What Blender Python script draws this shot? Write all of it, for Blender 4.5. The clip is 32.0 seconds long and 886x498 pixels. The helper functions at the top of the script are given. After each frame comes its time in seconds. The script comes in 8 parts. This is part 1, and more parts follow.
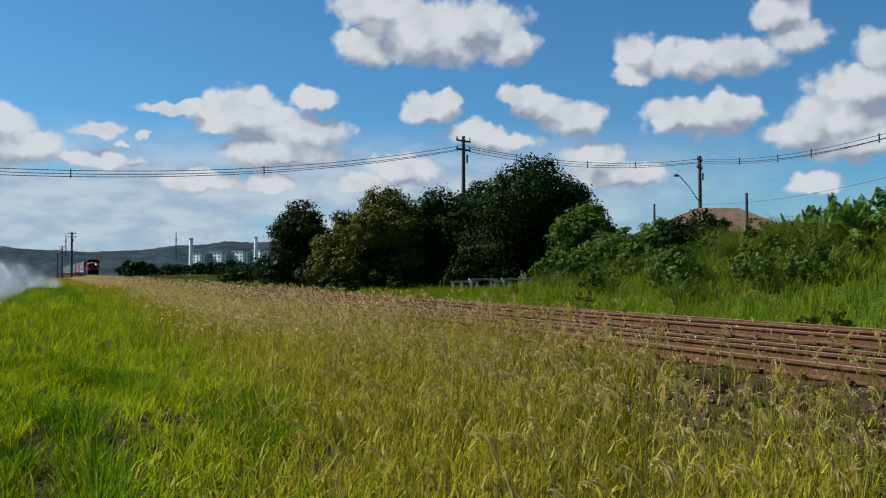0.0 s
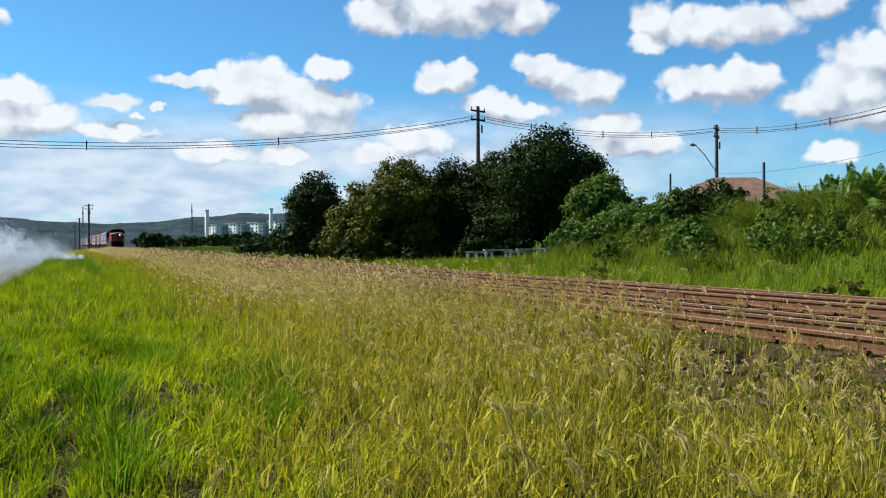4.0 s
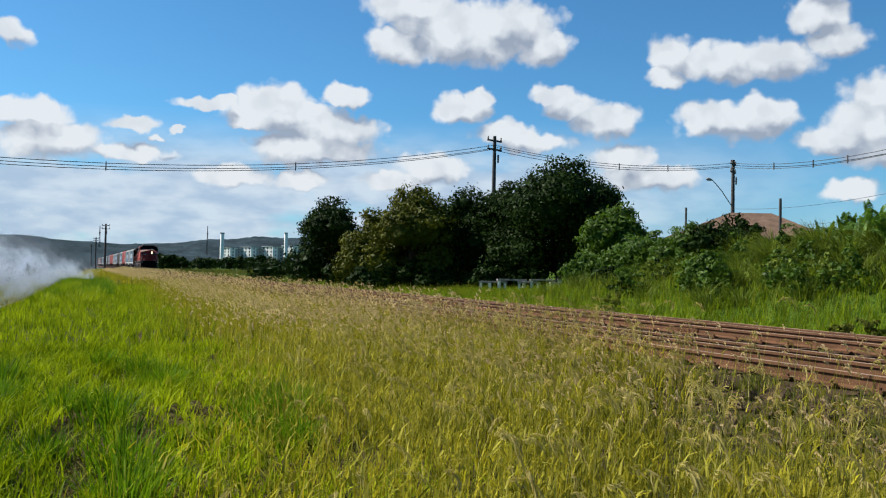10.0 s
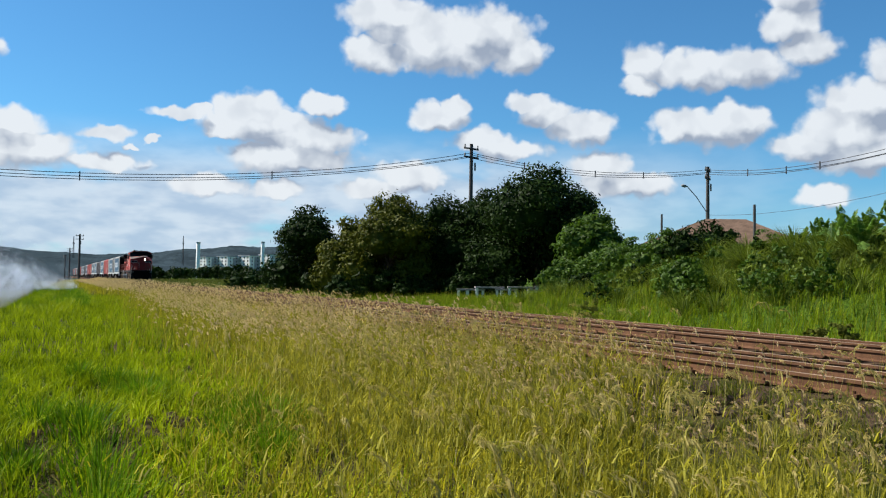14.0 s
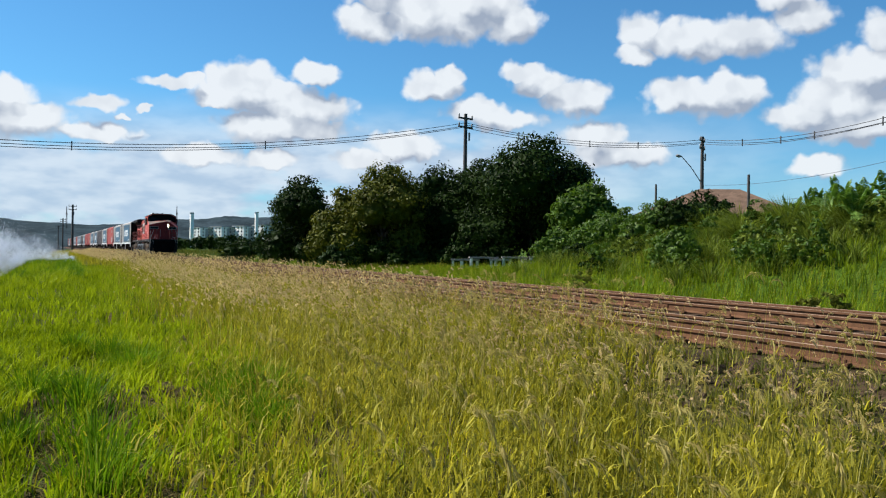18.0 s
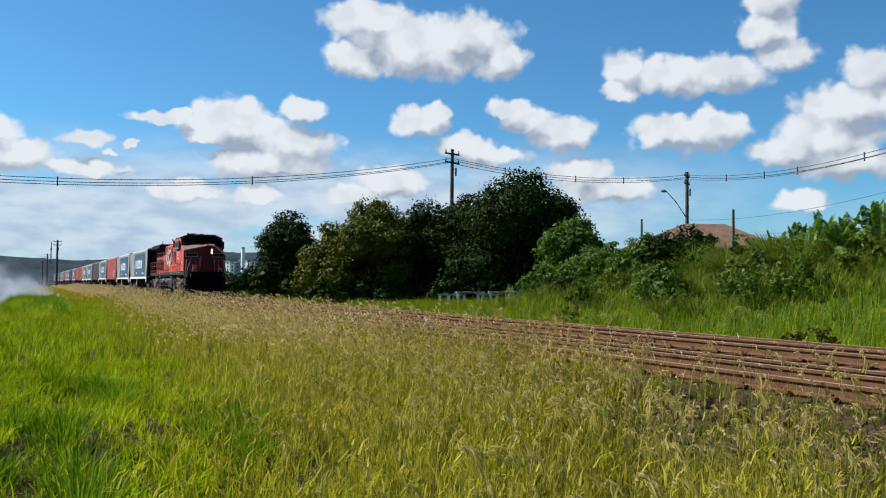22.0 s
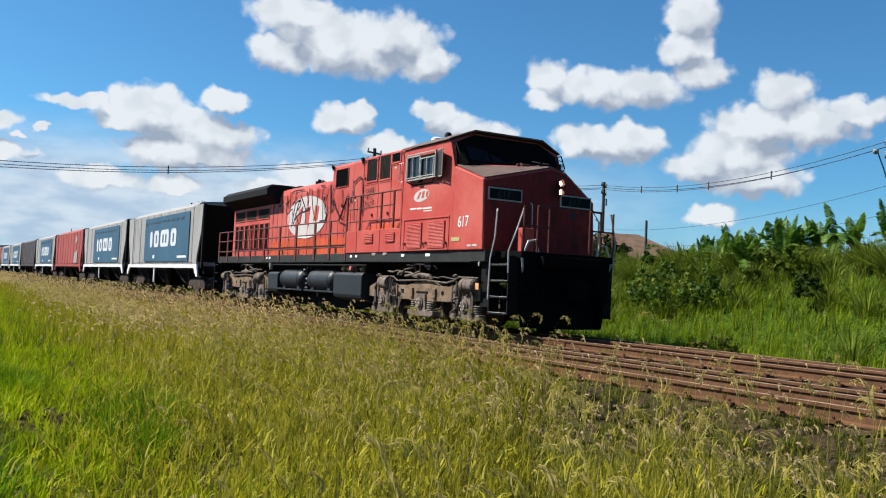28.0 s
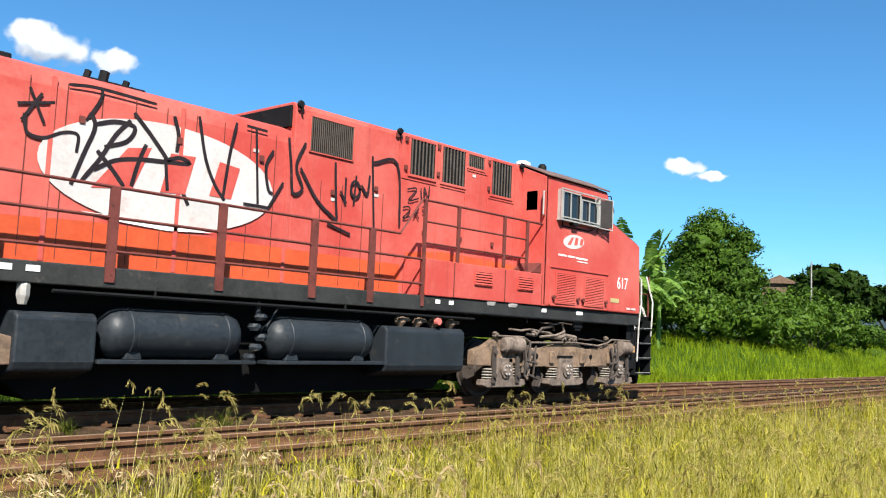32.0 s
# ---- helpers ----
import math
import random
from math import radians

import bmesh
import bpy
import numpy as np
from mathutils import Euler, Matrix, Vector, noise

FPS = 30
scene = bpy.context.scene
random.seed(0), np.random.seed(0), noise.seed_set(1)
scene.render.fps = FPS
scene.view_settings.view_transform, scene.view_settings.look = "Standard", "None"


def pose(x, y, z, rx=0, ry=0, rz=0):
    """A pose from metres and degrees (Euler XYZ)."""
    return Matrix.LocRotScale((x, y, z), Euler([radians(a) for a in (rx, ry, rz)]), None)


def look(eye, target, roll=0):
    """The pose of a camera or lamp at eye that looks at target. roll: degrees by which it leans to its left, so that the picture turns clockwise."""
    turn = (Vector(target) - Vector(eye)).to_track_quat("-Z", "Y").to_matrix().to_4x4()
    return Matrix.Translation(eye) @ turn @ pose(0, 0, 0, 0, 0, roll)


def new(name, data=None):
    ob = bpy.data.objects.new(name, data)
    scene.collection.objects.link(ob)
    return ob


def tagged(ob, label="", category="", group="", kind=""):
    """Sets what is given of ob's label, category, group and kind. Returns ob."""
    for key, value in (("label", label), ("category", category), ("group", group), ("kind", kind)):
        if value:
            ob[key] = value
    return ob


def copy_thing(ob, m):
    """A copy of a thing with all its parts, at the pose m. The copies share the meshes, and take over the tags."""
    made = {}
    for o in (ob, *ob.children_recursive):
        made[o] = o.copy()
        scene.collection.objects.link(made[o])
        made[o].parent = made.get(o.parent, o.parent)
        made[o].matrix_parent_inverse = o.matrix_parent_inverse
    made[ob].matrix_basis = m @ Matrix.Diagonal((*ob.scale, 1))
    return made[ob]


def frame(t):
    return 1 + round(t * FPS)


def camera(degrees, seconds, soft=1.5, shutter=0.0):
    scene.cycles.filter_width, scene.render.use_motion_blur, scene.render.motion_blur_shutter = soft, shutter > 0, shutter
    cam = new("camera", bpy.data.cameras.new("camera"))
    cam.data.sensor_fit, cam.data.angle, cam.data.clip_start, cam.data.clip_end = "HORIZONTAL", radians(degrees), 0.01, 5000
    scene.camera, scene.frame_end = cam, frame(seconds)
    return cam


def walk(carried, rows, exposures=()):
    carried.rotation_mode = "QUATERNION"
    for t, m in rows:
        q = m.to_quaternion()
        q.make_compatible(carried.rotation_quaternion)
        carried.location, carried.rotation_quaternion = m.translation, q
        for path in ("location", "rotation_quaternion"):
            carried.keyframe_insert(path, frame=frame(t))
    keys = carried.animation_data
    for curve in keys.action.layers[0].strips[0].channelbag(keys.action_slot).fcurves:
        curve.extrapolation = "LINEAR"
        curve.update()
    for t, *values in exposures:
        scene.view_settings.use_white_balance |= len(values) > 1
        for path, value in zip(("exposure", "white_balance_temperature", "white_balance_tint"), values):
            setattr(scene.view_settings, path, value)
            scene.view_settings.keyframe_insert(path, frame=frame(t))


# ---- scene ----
# World axes: x along the railway (the train runs towards +x), y away from the viewer, z up from the rail heads.
cam = camera(53.2, 32.0, soft=1.15)
PATH = [
    (0.0, 0.00, 0.00, 0.94, 1.54, 0.03, 65.80), (0.5, 0.00, 0.00, 0.94, 1.44, 0.18, 66.07),
    (1.0, 0.00, 0.00, 0.94, 1.40, -0.10, 65.87), (1.5, 0.00, 0.00, 0.94, 1.20, 0.17, 65.57),
    (2.0, 0.00, 0.00, 0.94, 0.96, 0.81, 64.15), (2.5, 0.00, 0.00, 0.94, 0.72, 1.10, 64.16),
    (3.0, 0.00, 0.00, 0.94, 0.34, 0.81, 63.45), (3.5, 0.00, 0.00, 0.94, 0.04, 0.39, 65.41),
    (4.0, 0.00, 0.00, 0.94, -0.35, 0.19, 66.76), (4.5, 0.00, 0.00, 0.94, -0.74, -0.29, 67.01),
    (6.5, 0.00, 0.00, 0.94, -0.55, -0.83, 66.82), (7.0, 0.00, 0.00, 0.94, -0.73, -1.12, 66.56),
    (7.5, 0.00, 0.00, 0.94, -0.44, -1.56, 66.84), (8.0, 0.00, 0.00, 0.94, -0.27, -1.67, 66.83),
    (8.5, 0.00, 0.00, 0.94, -0.02, -1.67, 67.28), (9.0, 0.00, 0.00, 0.94, 0.27, -1.29, 67.85),
    (9.5, 0.00, 0.00, 0.94, 0.99, -1.09, 68.00), (10.0, 0.00, 0.00, 0.94, 1.47, -1.25, 67.64),
    (10.5, 0.00, 0.00, 0.94, 1.75, -1.24, 67.58), (11.0, 0.00, 0.00, 0.94, 2.06, -1.48, 67.23),
    (11.5, 0.00, 0.00, 0.94, 2.29, -1.50, 67.23), (12.0, 0.00, 0.00, 0.94, 2.97, -1.73, 66.58),
    (12.5, 0.00, 0.00, 0.94, 3.13, -1.49, 66.45), (13.0, 0.00, 0.00, 0.94, 2.73, -1.17, 65.97),
    (13.5, 0.00, 0.00, 0.94, 2.51, -0.77, 66.24), (14.0, 0.00, 0.00, 0.94, 2.01, -0.79, 66.20),
    (14.5, 0.00, 0.00, 0.94, 1.39, -1.26, 66.19), (16.5, 0.00, 0.00, 0.94, -0.25, -1.04, 67.26),
    (17.0, 0.00, 0.00, 0.94, -0.49, -0.74, 67.32), (17.5, 0.00, 0.00, 0.94, -0.26, -0.61, 66.64),
    (18.0, 0.00, 0.00, 0.94, 0.09, -0.74, 65.83), (18.5, 0.00, 0.00, 0.94, 0.81, -0.82, 65.47),
    (19.0, 0.00, 0.00, 0.94, 1.41, -0.70, 65.58), (19.5, 0.00, 0.00, 0.94, 1.57, -0.86, 65.23),
    (20.0, 0.00, 0.00, 0.94, 2.00, -0.95, 65.49), (20.5, 0.00, 0.00, 0.94, 2.11, -1.01, 64.85),
    (21.0, 0.00, 0.00, 0.94, 2.14, -0.99, 64.85), (21.5, 0.00, 0.00, 0.94, 2.15, -0.77, 65.03),
    (22.0, 0.00, 0.00, 0.94, 2.36, -0.63, 64.98), (22.5, 0.00, 0.00, 0.94, 2.40, -0.99, 64.55),
    (23.0, 0.00, 0.00, 0.94, 2.45, -1.47, 64.49), (23.5, 0.00, 0.00, 0.94, 2.57, -1.87, 64.10),
    (24.0, 0.00, 0.00, 0.94, 2.47, -1.86, 62.18), (24.5, 0.00, 0.00, 0.94, 2.30, -1.55, 62.57),
    (25.0, 0.00, 0.00, 0.94, 2.14, -1.35, 63.33), (25.5, 0.00, 0.00, 0.94, 2.04, -0.94, 63.26),
    (27.5, 0.00, 0.00, 0.94, 2.54, -2.39, 62.02), (28.0, 0.05, 0.01, 0.90, 2.58, -2.70, 59.64),
    (28.5, 0.08, 0.09, 0.92, 2.60, -2.62, 55.84), (29.0, 0.08, 0.15, 0.98, 2.93, -2.44, 47.09),
    (29.5, 0.07, 0.24, 0.97, 4.02, -2.89, 35.88), (30.0, 0.14, 0.33, 1.06, 4.71, -2.69, 19.84),
    (30.5, 0.26, 0.35, 1.13, 5.23, -2.15, -1.76), (31.0, 0.28, 0.36, 1.08, 6.15, -1.74, -22.79),
    (31.5, 0.31, 0.40, 1.24, 5.70, -2.09, -39.33), (32.0, 0.17, 0.38, 1.18, 5.39, -2.50, -48.80),
]
walk(cam, [(t, pose(x, y, z, 90 + p, r, w)) for t, x, y, z, p, r, w in PATH],
     exposures=[(0.0, 0.57), (1.0, 0.77), (2.0, 0.95), (4.0, 1.05), (7.0, 1.07), (9.0, 0.95), (11.0, 0.83), (14.0, 0.91), (17.0, 0.99), (20.0, 0.89), (25.0, 0.88), (28.0, 0.91), (29.0, 1.12), (29.6, 1.27), (30.2, 1.47), (31.2, 1.61), (32.0, 1.32)])

# ---- sun and sky ----
SUN = Vector((-0.45, -0.52, 0.68)).normalized()
sun = new("sun", bpy.data.lights.new("sun", "SUN"))
sun.data.energy, sun.data.angle, sun.data.color = 5.0, radians(0.53), (1.0, 0.95, 0.87)
sun.matrix_world = look(SUN * 100, (0, 0, 0))
SEAM = 120.0     # the sky's own bearing counts from here, in degrees to the left


class Net:
    """Short hand for wiring nodes."""

    def __init__(self, tree):
        self.tree = tree

    def add(self, kind):
        return self.tree.nodes.new(kind)

    def put(self, socket, value):
        if isinstance(value, bpy.types.NodeSocket):
            self.tree.links.new(value, socket)
        elif value is not None:
            socket.default_value = value

    def math(self, op, a, b=None, c=None, clamp=False):
        n = self.add("ShaderNodeMath")
        n.operation, n.use_clamp = op, clamp
        for i, v in enumerate((a, b, c)):
            self.put(n.inputs[i], v)
        return n.outputs[0]

    def vec(self, op, a, b=None, scale=None):
        n = self.add("ShaderNodeVectorMath")
        n.operation = op
        self.put(n.inputs[0], a)
        if b is not None:
            self.put(n.inputs[1], b)
        if scale is not None:
            self.put(n.inputs["Scale"], scale)
        return n.outputs["Value"] if op in ("LENGTH", "DOT_PRODUCT") else n.outputs["Vector"]

    def noise(self, vector, scale, detail=4.0, rough=0.55, color=False):
        n = self.add("ShaderNodeTexNoise")
        self.put(n.inputs["Vector"], vector)
        self.put(n.inputs["Scale"], scale)
        self.put(n.inputs["Detail"], detail)
        self.put(n.inputs["Roughness"], rough)
        return n.outputs["Color" if color else "Fac"]

    def mix(self, fac, a, b, blend="MIX"):
        n = self.add("ShaderNodeMix")
        n.data_type, n.blend_type = "RGBA", blend
        self.put(n.inputs[0], fac)
        self.put(n.inputs[6], a)
        self.put(n.inputs[7], b)
        return n.outputs[2]

    def cells(self, vector, scale, smooth=0.35):
        n = self.add("ShaderNodeTexVoronoi")
        n.feature = "SMOOTH_F1"
        self.put(n.inputs["Vector"], vector)
        self.put(n.inputs["Scale"], scale)
        self.put(n.inputs["Smoothness"], smooth)
        return n.outputs["Distance"]

    def span(self, value, a, b, c=0.0, d=1.0, smooth=True):
        n = self.add("ShaderNodeMapRange")
        n.interpolation_type = "SMOOTHSTEP" if smooth else "LINEAR"
        for i, v in enumerate((value, a, b, c, d)):
            self.put(n.inputs[i], v)
        return n.outputs[0]


# cumulus heaps: bearing and height in degrees, half width, half height
CLOUDS = [
    ((159.8, 16.6, 3.1, 1.5), (161.0, 14.3, 2.1, 1.1), (157.9, 15.5, 2.6, 1.8), (153.9, 15.6, 3.5, 1.8), (151.4, 14.4, 1.8, 1.3), (155.7, 14.5, 2.6, 1.4), (157.0, 14.9, 3.4, 1.5)),
    ((143.5, 13.9, 1.5, 1.2), (143.6, 12.3, 1.3, 0.7), (140.5, 13.1, 2.7, 1.3), (137.1, 13.3, 2.7, 1.3), (133.9, 14.0, 2.1, 1.0), (134.9, 15.6, 1.8, 1.2), (134.5, 17.5, 1.8, 1.5)),
    ((139.3, 9.6, 3.4, 1.2), (141.4, 9.8, 1.2, 1.2), (137.8, 10.1, 1.7, 1.1)),
    ((129.2, 12.7, 1.8, 1.4), (130.4, 10.7, 3.0, 1.6), (133.7, 8.4, 2.6, 1.0), (127.2, 10.7, 2.6, 1.4), (124.8, 11.5, 2.3, 0.9), (131.6, 9.0, 3.2, 1.8), (130.6, 7.6, 3.0, 1.2), (132.9, 5.3, 1.6, 0.7)),
    ((156.7, 10.5, 1.9, 1.0), (155.6, 11.2, 1.1, 0.7), (150.8, 11.3, 1.5, 0.7), (149.5, 10.6, 1.9, 1.0), (147.5, 9.8, 2.7, 1.0)),
    ((168.7, 10.4, 2.6, 1.2), (167.9, 9.6, 4.0, 1.1), (165.4, 8.9, 3.5, 1.3), (166.5, 7.7, 4.4, 1.1), (164.2, 11.0, 1.7, 0.8), (170.5, 9.1, 1.0, 0.4)),
    ((172.8, 10.1, 2.0, 0.4), (171.8, 10.4, 0.9, 0.4), (177.4, 8.6, 1.5, 0.5), (175.8, 7.9, 0.6, 0.2), (174.7, 8.3, 0.5, 0.2), (181.7, 7.4, 3.1, 1.2)),
    ((177.3, 6.9, 2.3, 0.6), (153.7, 9.0, 2.4, 0.8), (151.9, 8.5, 2.6, 0.7), (146.1, 7.3, 2.2, 1.0), (144.6, 6.2, 3.1, 1.0), (158.5, 6.7, 2.2, 1.0), (161.0, 5.8, 1.8, 0.7), (171.0, 5.9, 2.2, 0.7), (167.0, 5.6, 1.8, 0.6)),
    ((114.9, 12.1, 4.4, 1.5), (117.8, 10.5, 2.2, 1.0), (112.1, 12.3, 2.2, 1.1)),
    ((184.2, 13.3, 1.3, 0.8), (160.0, 15.5, 1.6, 1.0), (183.0, 8.8, 2.6, 0.9)),
    ((26.2, 11.1, 1.2, 0.5), (24.5, 10.5, 1.1, 0.3), (66.0, 15.8, 2.2, 1.0), (62.8, 15.5, 1.7, 0.7), (67.3, 16.2, 1.5, 0.7)),
]


def cloud_group():
    """How deep a bearing lies inside the heaps: 1 in the middle of one, 0 at its rim, less outside."""
    g = bpy.data.node_groups.new("cloud_depth", "ShaderNodeTree")
    g.interface.new_socket("Vector", in_out="INPUT", socket_type="NodeSocketVector")
    g.interface.new_socket("Depth", in_out="OUTPUT", socket_type="NodeSocketFloat")
    n = Net(g)
    p = n.add("NodeGroupInput").outputs[0]
    best = None
    for heap in CLOUDS:
        for az, el, w, h in heap:
            d = n.vec("LENGTH", n.vec("MULTIPLY", n.vec("SUBTRACT", p, (az - SEAM, el, 0)), (1 / w, 1 / h, 0)))
            best = d if best is None else n.math("MINIMUM", best, d)
    n.put(n.add("NodeGroupOutput").inputs[0], n.math("SUBTRACT", 1.0, best))
    return g


def make_world():
    world = scene.world = bpy.data.worlds.new("sky")
    world.use_nodes = True
    n = Net(world.node_tree)
    world.node_tree.nodes.clear()
    sky = n.add("ShaderNodeTexSky")
    sky.sky_type, sky.sun_disc = "NISHITA", False
    sky.sun_elevation = math.asin(SUN.z)
    sky.sun_rotation = math.atan2(SUN.x, SUN.y)
    sky.altitude, sky.air_density, sky.dust_density, sky.ozone_density = 600, 1.0, 0.6, 2.0
    way = n.add("ShaderNodeTexCoord").outputs["Generated"]
    a = radians(SEAM)
    left = n.vec("DOT_PRODUCT", way, (-math.sin(a), math.cos(a), 0))
    ahead = n.vec("DOT_PRODUCT", way, (math.cos(a), math.sin(a), 0))
    up = n.vec("DOT_PRODUCT", way, (0, 0, 1))
    bearing = n.math("MULTIPLY", n.math("ARCTAN2", left, ahead), 57.2958)
    height = n.math("MULTIPLY", n.math("ARCSINE", up), 57.2958)
    cv = n.add("ShaderNodeCombineXYZ")
    n.put(cv.inputs[0], bearing), n.put(cv.inputs[1], height)
    p = cv.outputs[0]
    # billows: the bearings are pushed about at two sizes
    coarse = n.vec("SUBTRACT", n.noise(p, 0.55, 3.0, 0.5, color=True), (0.5, 0.5, 0.5))
    fine = n.vec("SUBTRACT", n.noise(p, 1.25, 2.0, 0.45, color=True), (0.5, 0.5, 0.5))
    q = n.vec("ADD", n.vec("ADD", p, n.vec("SCALE", coarse, scale=1.25)), n.vec("SCALE", fine, scale=0.5))
    group = cloud_group()

    def depth(v):
        g = n.add("ShaderNodeGroup")
        g.node_tree = group
        n.put(g.inputs[0], v)
        return g.outputs[0]

    # rounded heads on the rims, at two sizes
    w1 = n.vec("ADD", p, n.vec("SCALE", fine, scale=0.5))
    heads = n.math("ADD", n.math("MULTIPLY", n.cells(w1, 0.62), 0.75), n.math("MULTIPLY", n.cells(w1, 1.55), 0.38))
    rag = n.math("ADD", n.math("MULTIPLY", n.math("SUBTRACT", 0.64, heads), 0.62), n.math("MULTIPLY", n.math("SUBTRACT", n.noise(p, 2.4, 3.0, 0.5), 0.5), 0.16))
    here = n.math("ADD", depth(q), rag)
    sunward = n.math("ADD", depth(n.vec("ADD", q, (0.5, 1.1, 0))), n.math("MULTIPLY", rag, 0.25))
    cover = n.span(here, -0.14, 0.28)
    # thin sheets of cloud low over the horizon, thickest where the heaps stand
    flat = n.vec("MULTIPLY", p, (0.16, 0.42, 1))
    sheet = n.noise(flat, 1.0, 3.5, 0.5)
    low = n.math("MULTIPLY", n.span(height, 10.0, 5.5), n.span(bearing, 8.0, 34.0))
    low2 = n.math("MULTIPLY", n.span(height, 7.0, 2.0), 0.35)
    band = n.math("MULTIPLY", n.span(sheet, 0.20, 0.46), n.math("MAXIMUM", low, low2))
    relief = n.math("ADD", n.math("MULTIPLY", n.noise(q, 0.5, 2.0, 0.45), 0.8), n.math("MULTIPLY", n.math("SUBTRACT", 0.9, heads), 0.25))
    lit = n.span(n.math("SUBTRACT", here, sunward), -0.62, 0.40)
    shade = n.math("ADD", lit, n.span(relief, 0.3, 0.7, -0.22, 0.22), clamp=True)
    white = n.mix(shade, (0.185, 0.218, 0.275, 1), (0.435, 0.460, 0.485, 1))
    veil = n.mix(n.span(n.noise(flat, 2.1, 3.0, 0.5), 0.32, 0.68), (0.235, 0.305, 0.395, 1), (0.345, 0.400, 0.460, 1))
    blue = n.mix(1.0, n.vec("SCALE", sky.outputs[0], scale=0.0505), (0.52, 1.07, 1.38, 1), "MULTIPLY")
    colour = n.mix(n.math("MULTIPLY", band, 0.95), blue, veil)
    colour = n.mix(n.math("MULTIPLY", cover, 0.97), colour, white)
    bg = n.add("ShaderNodeBackground")
    n.put(bg.inputs[0], colour)
    n.put(bg.inputs[1], 1.0)
    n.put(n.add("ShaderNodeOutputWorld").inputs[0], bg.outputs[0])


make_world()


# ---- materials ----
def mat(name, col, rough=0.6, metal=0.0, var=0.18, scale=2.0, fine=30.0, bump=0.0, dirt=None, dirt_at=(0.55, 0.75), stretch=(1, 1, 1), spec=0.5):
    """A surface with its colour varied at two sizes, an optional second colour of dirt or wear, and fine relief."""
    m = bpy.data.materials.new(name)
    m.use_nodes = True
    n = Net(m.node_tree)
    b = m.node_tree.nodes["Principled BSDF"]
    at = n.vec("MULTIPLY", n.add("ShaderNodeTexCoord").outputs["Object"], stretch)
    big, small = n.noise(at, scale, 5.0), n.noise(at, fine, 3.0)
    both = n.math("ADD", n.math("MULTIPLY", big, 0.6), n.math("MULTIPLY", small, 0.4))
    lo = tuple(c * (1 - var) for c in col) + (1,)
    hi = tuple(min(1, c * (1 + var)) for c in col) + (1,)
    c = n.mix(n.span(both, 0.3, 0.7), lo, hi)
    if dirt:
        spots = n.noise(at, scale * 2.7, 6.0, 0.68)
        c = n.mix(n.span(spots, *dirt_at), c, tuple(dirt) + (1,))
    n.put(b.inputs["Base Color"], c)
    n.put(b.inputs["Roughness"], n.span(small, 0.2, 0.8, max(0.03, rough - 0.12), min(1, rough + 0.12)))
    b.inputs["Metallic"].default_value = metal
    b.inputs["Specular IOR Level"].default_value = spec
    if bump:
        k = n.add("ShaderNodeBump")
        k.inputs["Strength"].default_value, k.inputs["Distance"].default_value = bump, 0.02
        n.put(k.inputs["Height"], both)
        n.put(b.inputs["Normal"], k.outputs[0])
    return m


def leafy(name, cols, patch=0.5, glow=0.35, gloss=0.25, by_place=0.5):
    """Leaves and blades: each its own shade out of a row of colours, drifting from place to place, with light passing through."""
    m = bpy.data.materials.new(name)
    m.use_nodes = True
    n = Net(m.node_tree)
    m.node_tree.nodes.clear()
    at = n.add("ShaderNodeTexCoord").outputs["Object"]
    own = n.add("ShaderNodeNewGeometry").outputs["Random Per Island"]
    place = n.span(n.noise(at, patch, 4.0, 0.6), 0.3, 0.7)
    f = n.math("ADD", n.math("MULTIPLY", own, 1 - by_place), n.math("MULTIPLY", place, by_place))
    ramp = n.add("ShaderNodeValToRGB")
    e = ramp.color_ramp.elements
    for i, c in enumerate(cols):
        p = i / (len(cols) - 1)
        k = e[0] if i == 0 else (e[1] if i == len(cols) - 1 else e.new(p))
        k.position = p
        k.color = (*c, 1)
    n.put(ramp.inputs[0], f)
    d = n.add("ShaderNodeBsdfPrincipled")
    n.put(d.inputs["Base Color"], ramp.outputs[0])
    d.inputs["Roughness"].default_value = 0.55
    d.inputs["Specular IOR Level"].default_value = gloss
    tr = n.add("ShaderNodeBsdfTranslucent")
    n.put(tr.inputs[0], n.mix(0.5, ramp.outputs[0], n.mix(1.0, ramp.outputs[0], (1.3, 1.3, 0.55, 1), "MULTIPLY")))
    mx = n.add("ShaderNodeMixShader")
    mx.inputs[0].default_value = glow
    n.put(mx.inputs[1], d.outputs[0]), n.put(mx.inputs[2], tr.outputs[0])
    n.put(n.add("ShaderNodeOutputMaterial").inputs[0], mx.outputs[0])
    return m


def glowing(name, col, strength):
    m = bpy.data.materials.new(name)
    m.use_nodes = True
    b = m.node_tree.nodes["Principled BSDF"]
    b.inputs["Base Color"].default_value = (*col, 1)
    b.inputs["Emission Color"].default_value = (*col, 1)
    b.inputs["Emission Strength"].default_value = strength
    return m


def smoky():
    """Bluish white smoke flecks that scatter light forwards and back."""
    m = bpy.data.materials.new("white_smoke_flecks")
    m.use_nodes = True
    n = Net(m.node_tree)
    m.node_tree.nodes.clear()
    a, b, mx = n.add("ShaderNodeBsdfDiffuse"), n.add("ShaderNodeBsdfTranslucent"), n.add("ShaderNodeMixShader")
    tone = n.mix(n.add("ShaderNodeNewGeometry").outputs["Random Per Island"], (0.50, 0.58, 0.69, 1), (0.80, 0.85, 0.92, 1))
    n.put(a.inputs[0], tone), n.put(b.inputs[0], tone)
    n.put(mx.inputs[1], a.outputs[0]), n.put(mx.inputs[2], b.outputs[0])
    n.put(n.add("ShaderNodeOutputMaterial").inputs[0], mx.outputs[0])
    return m


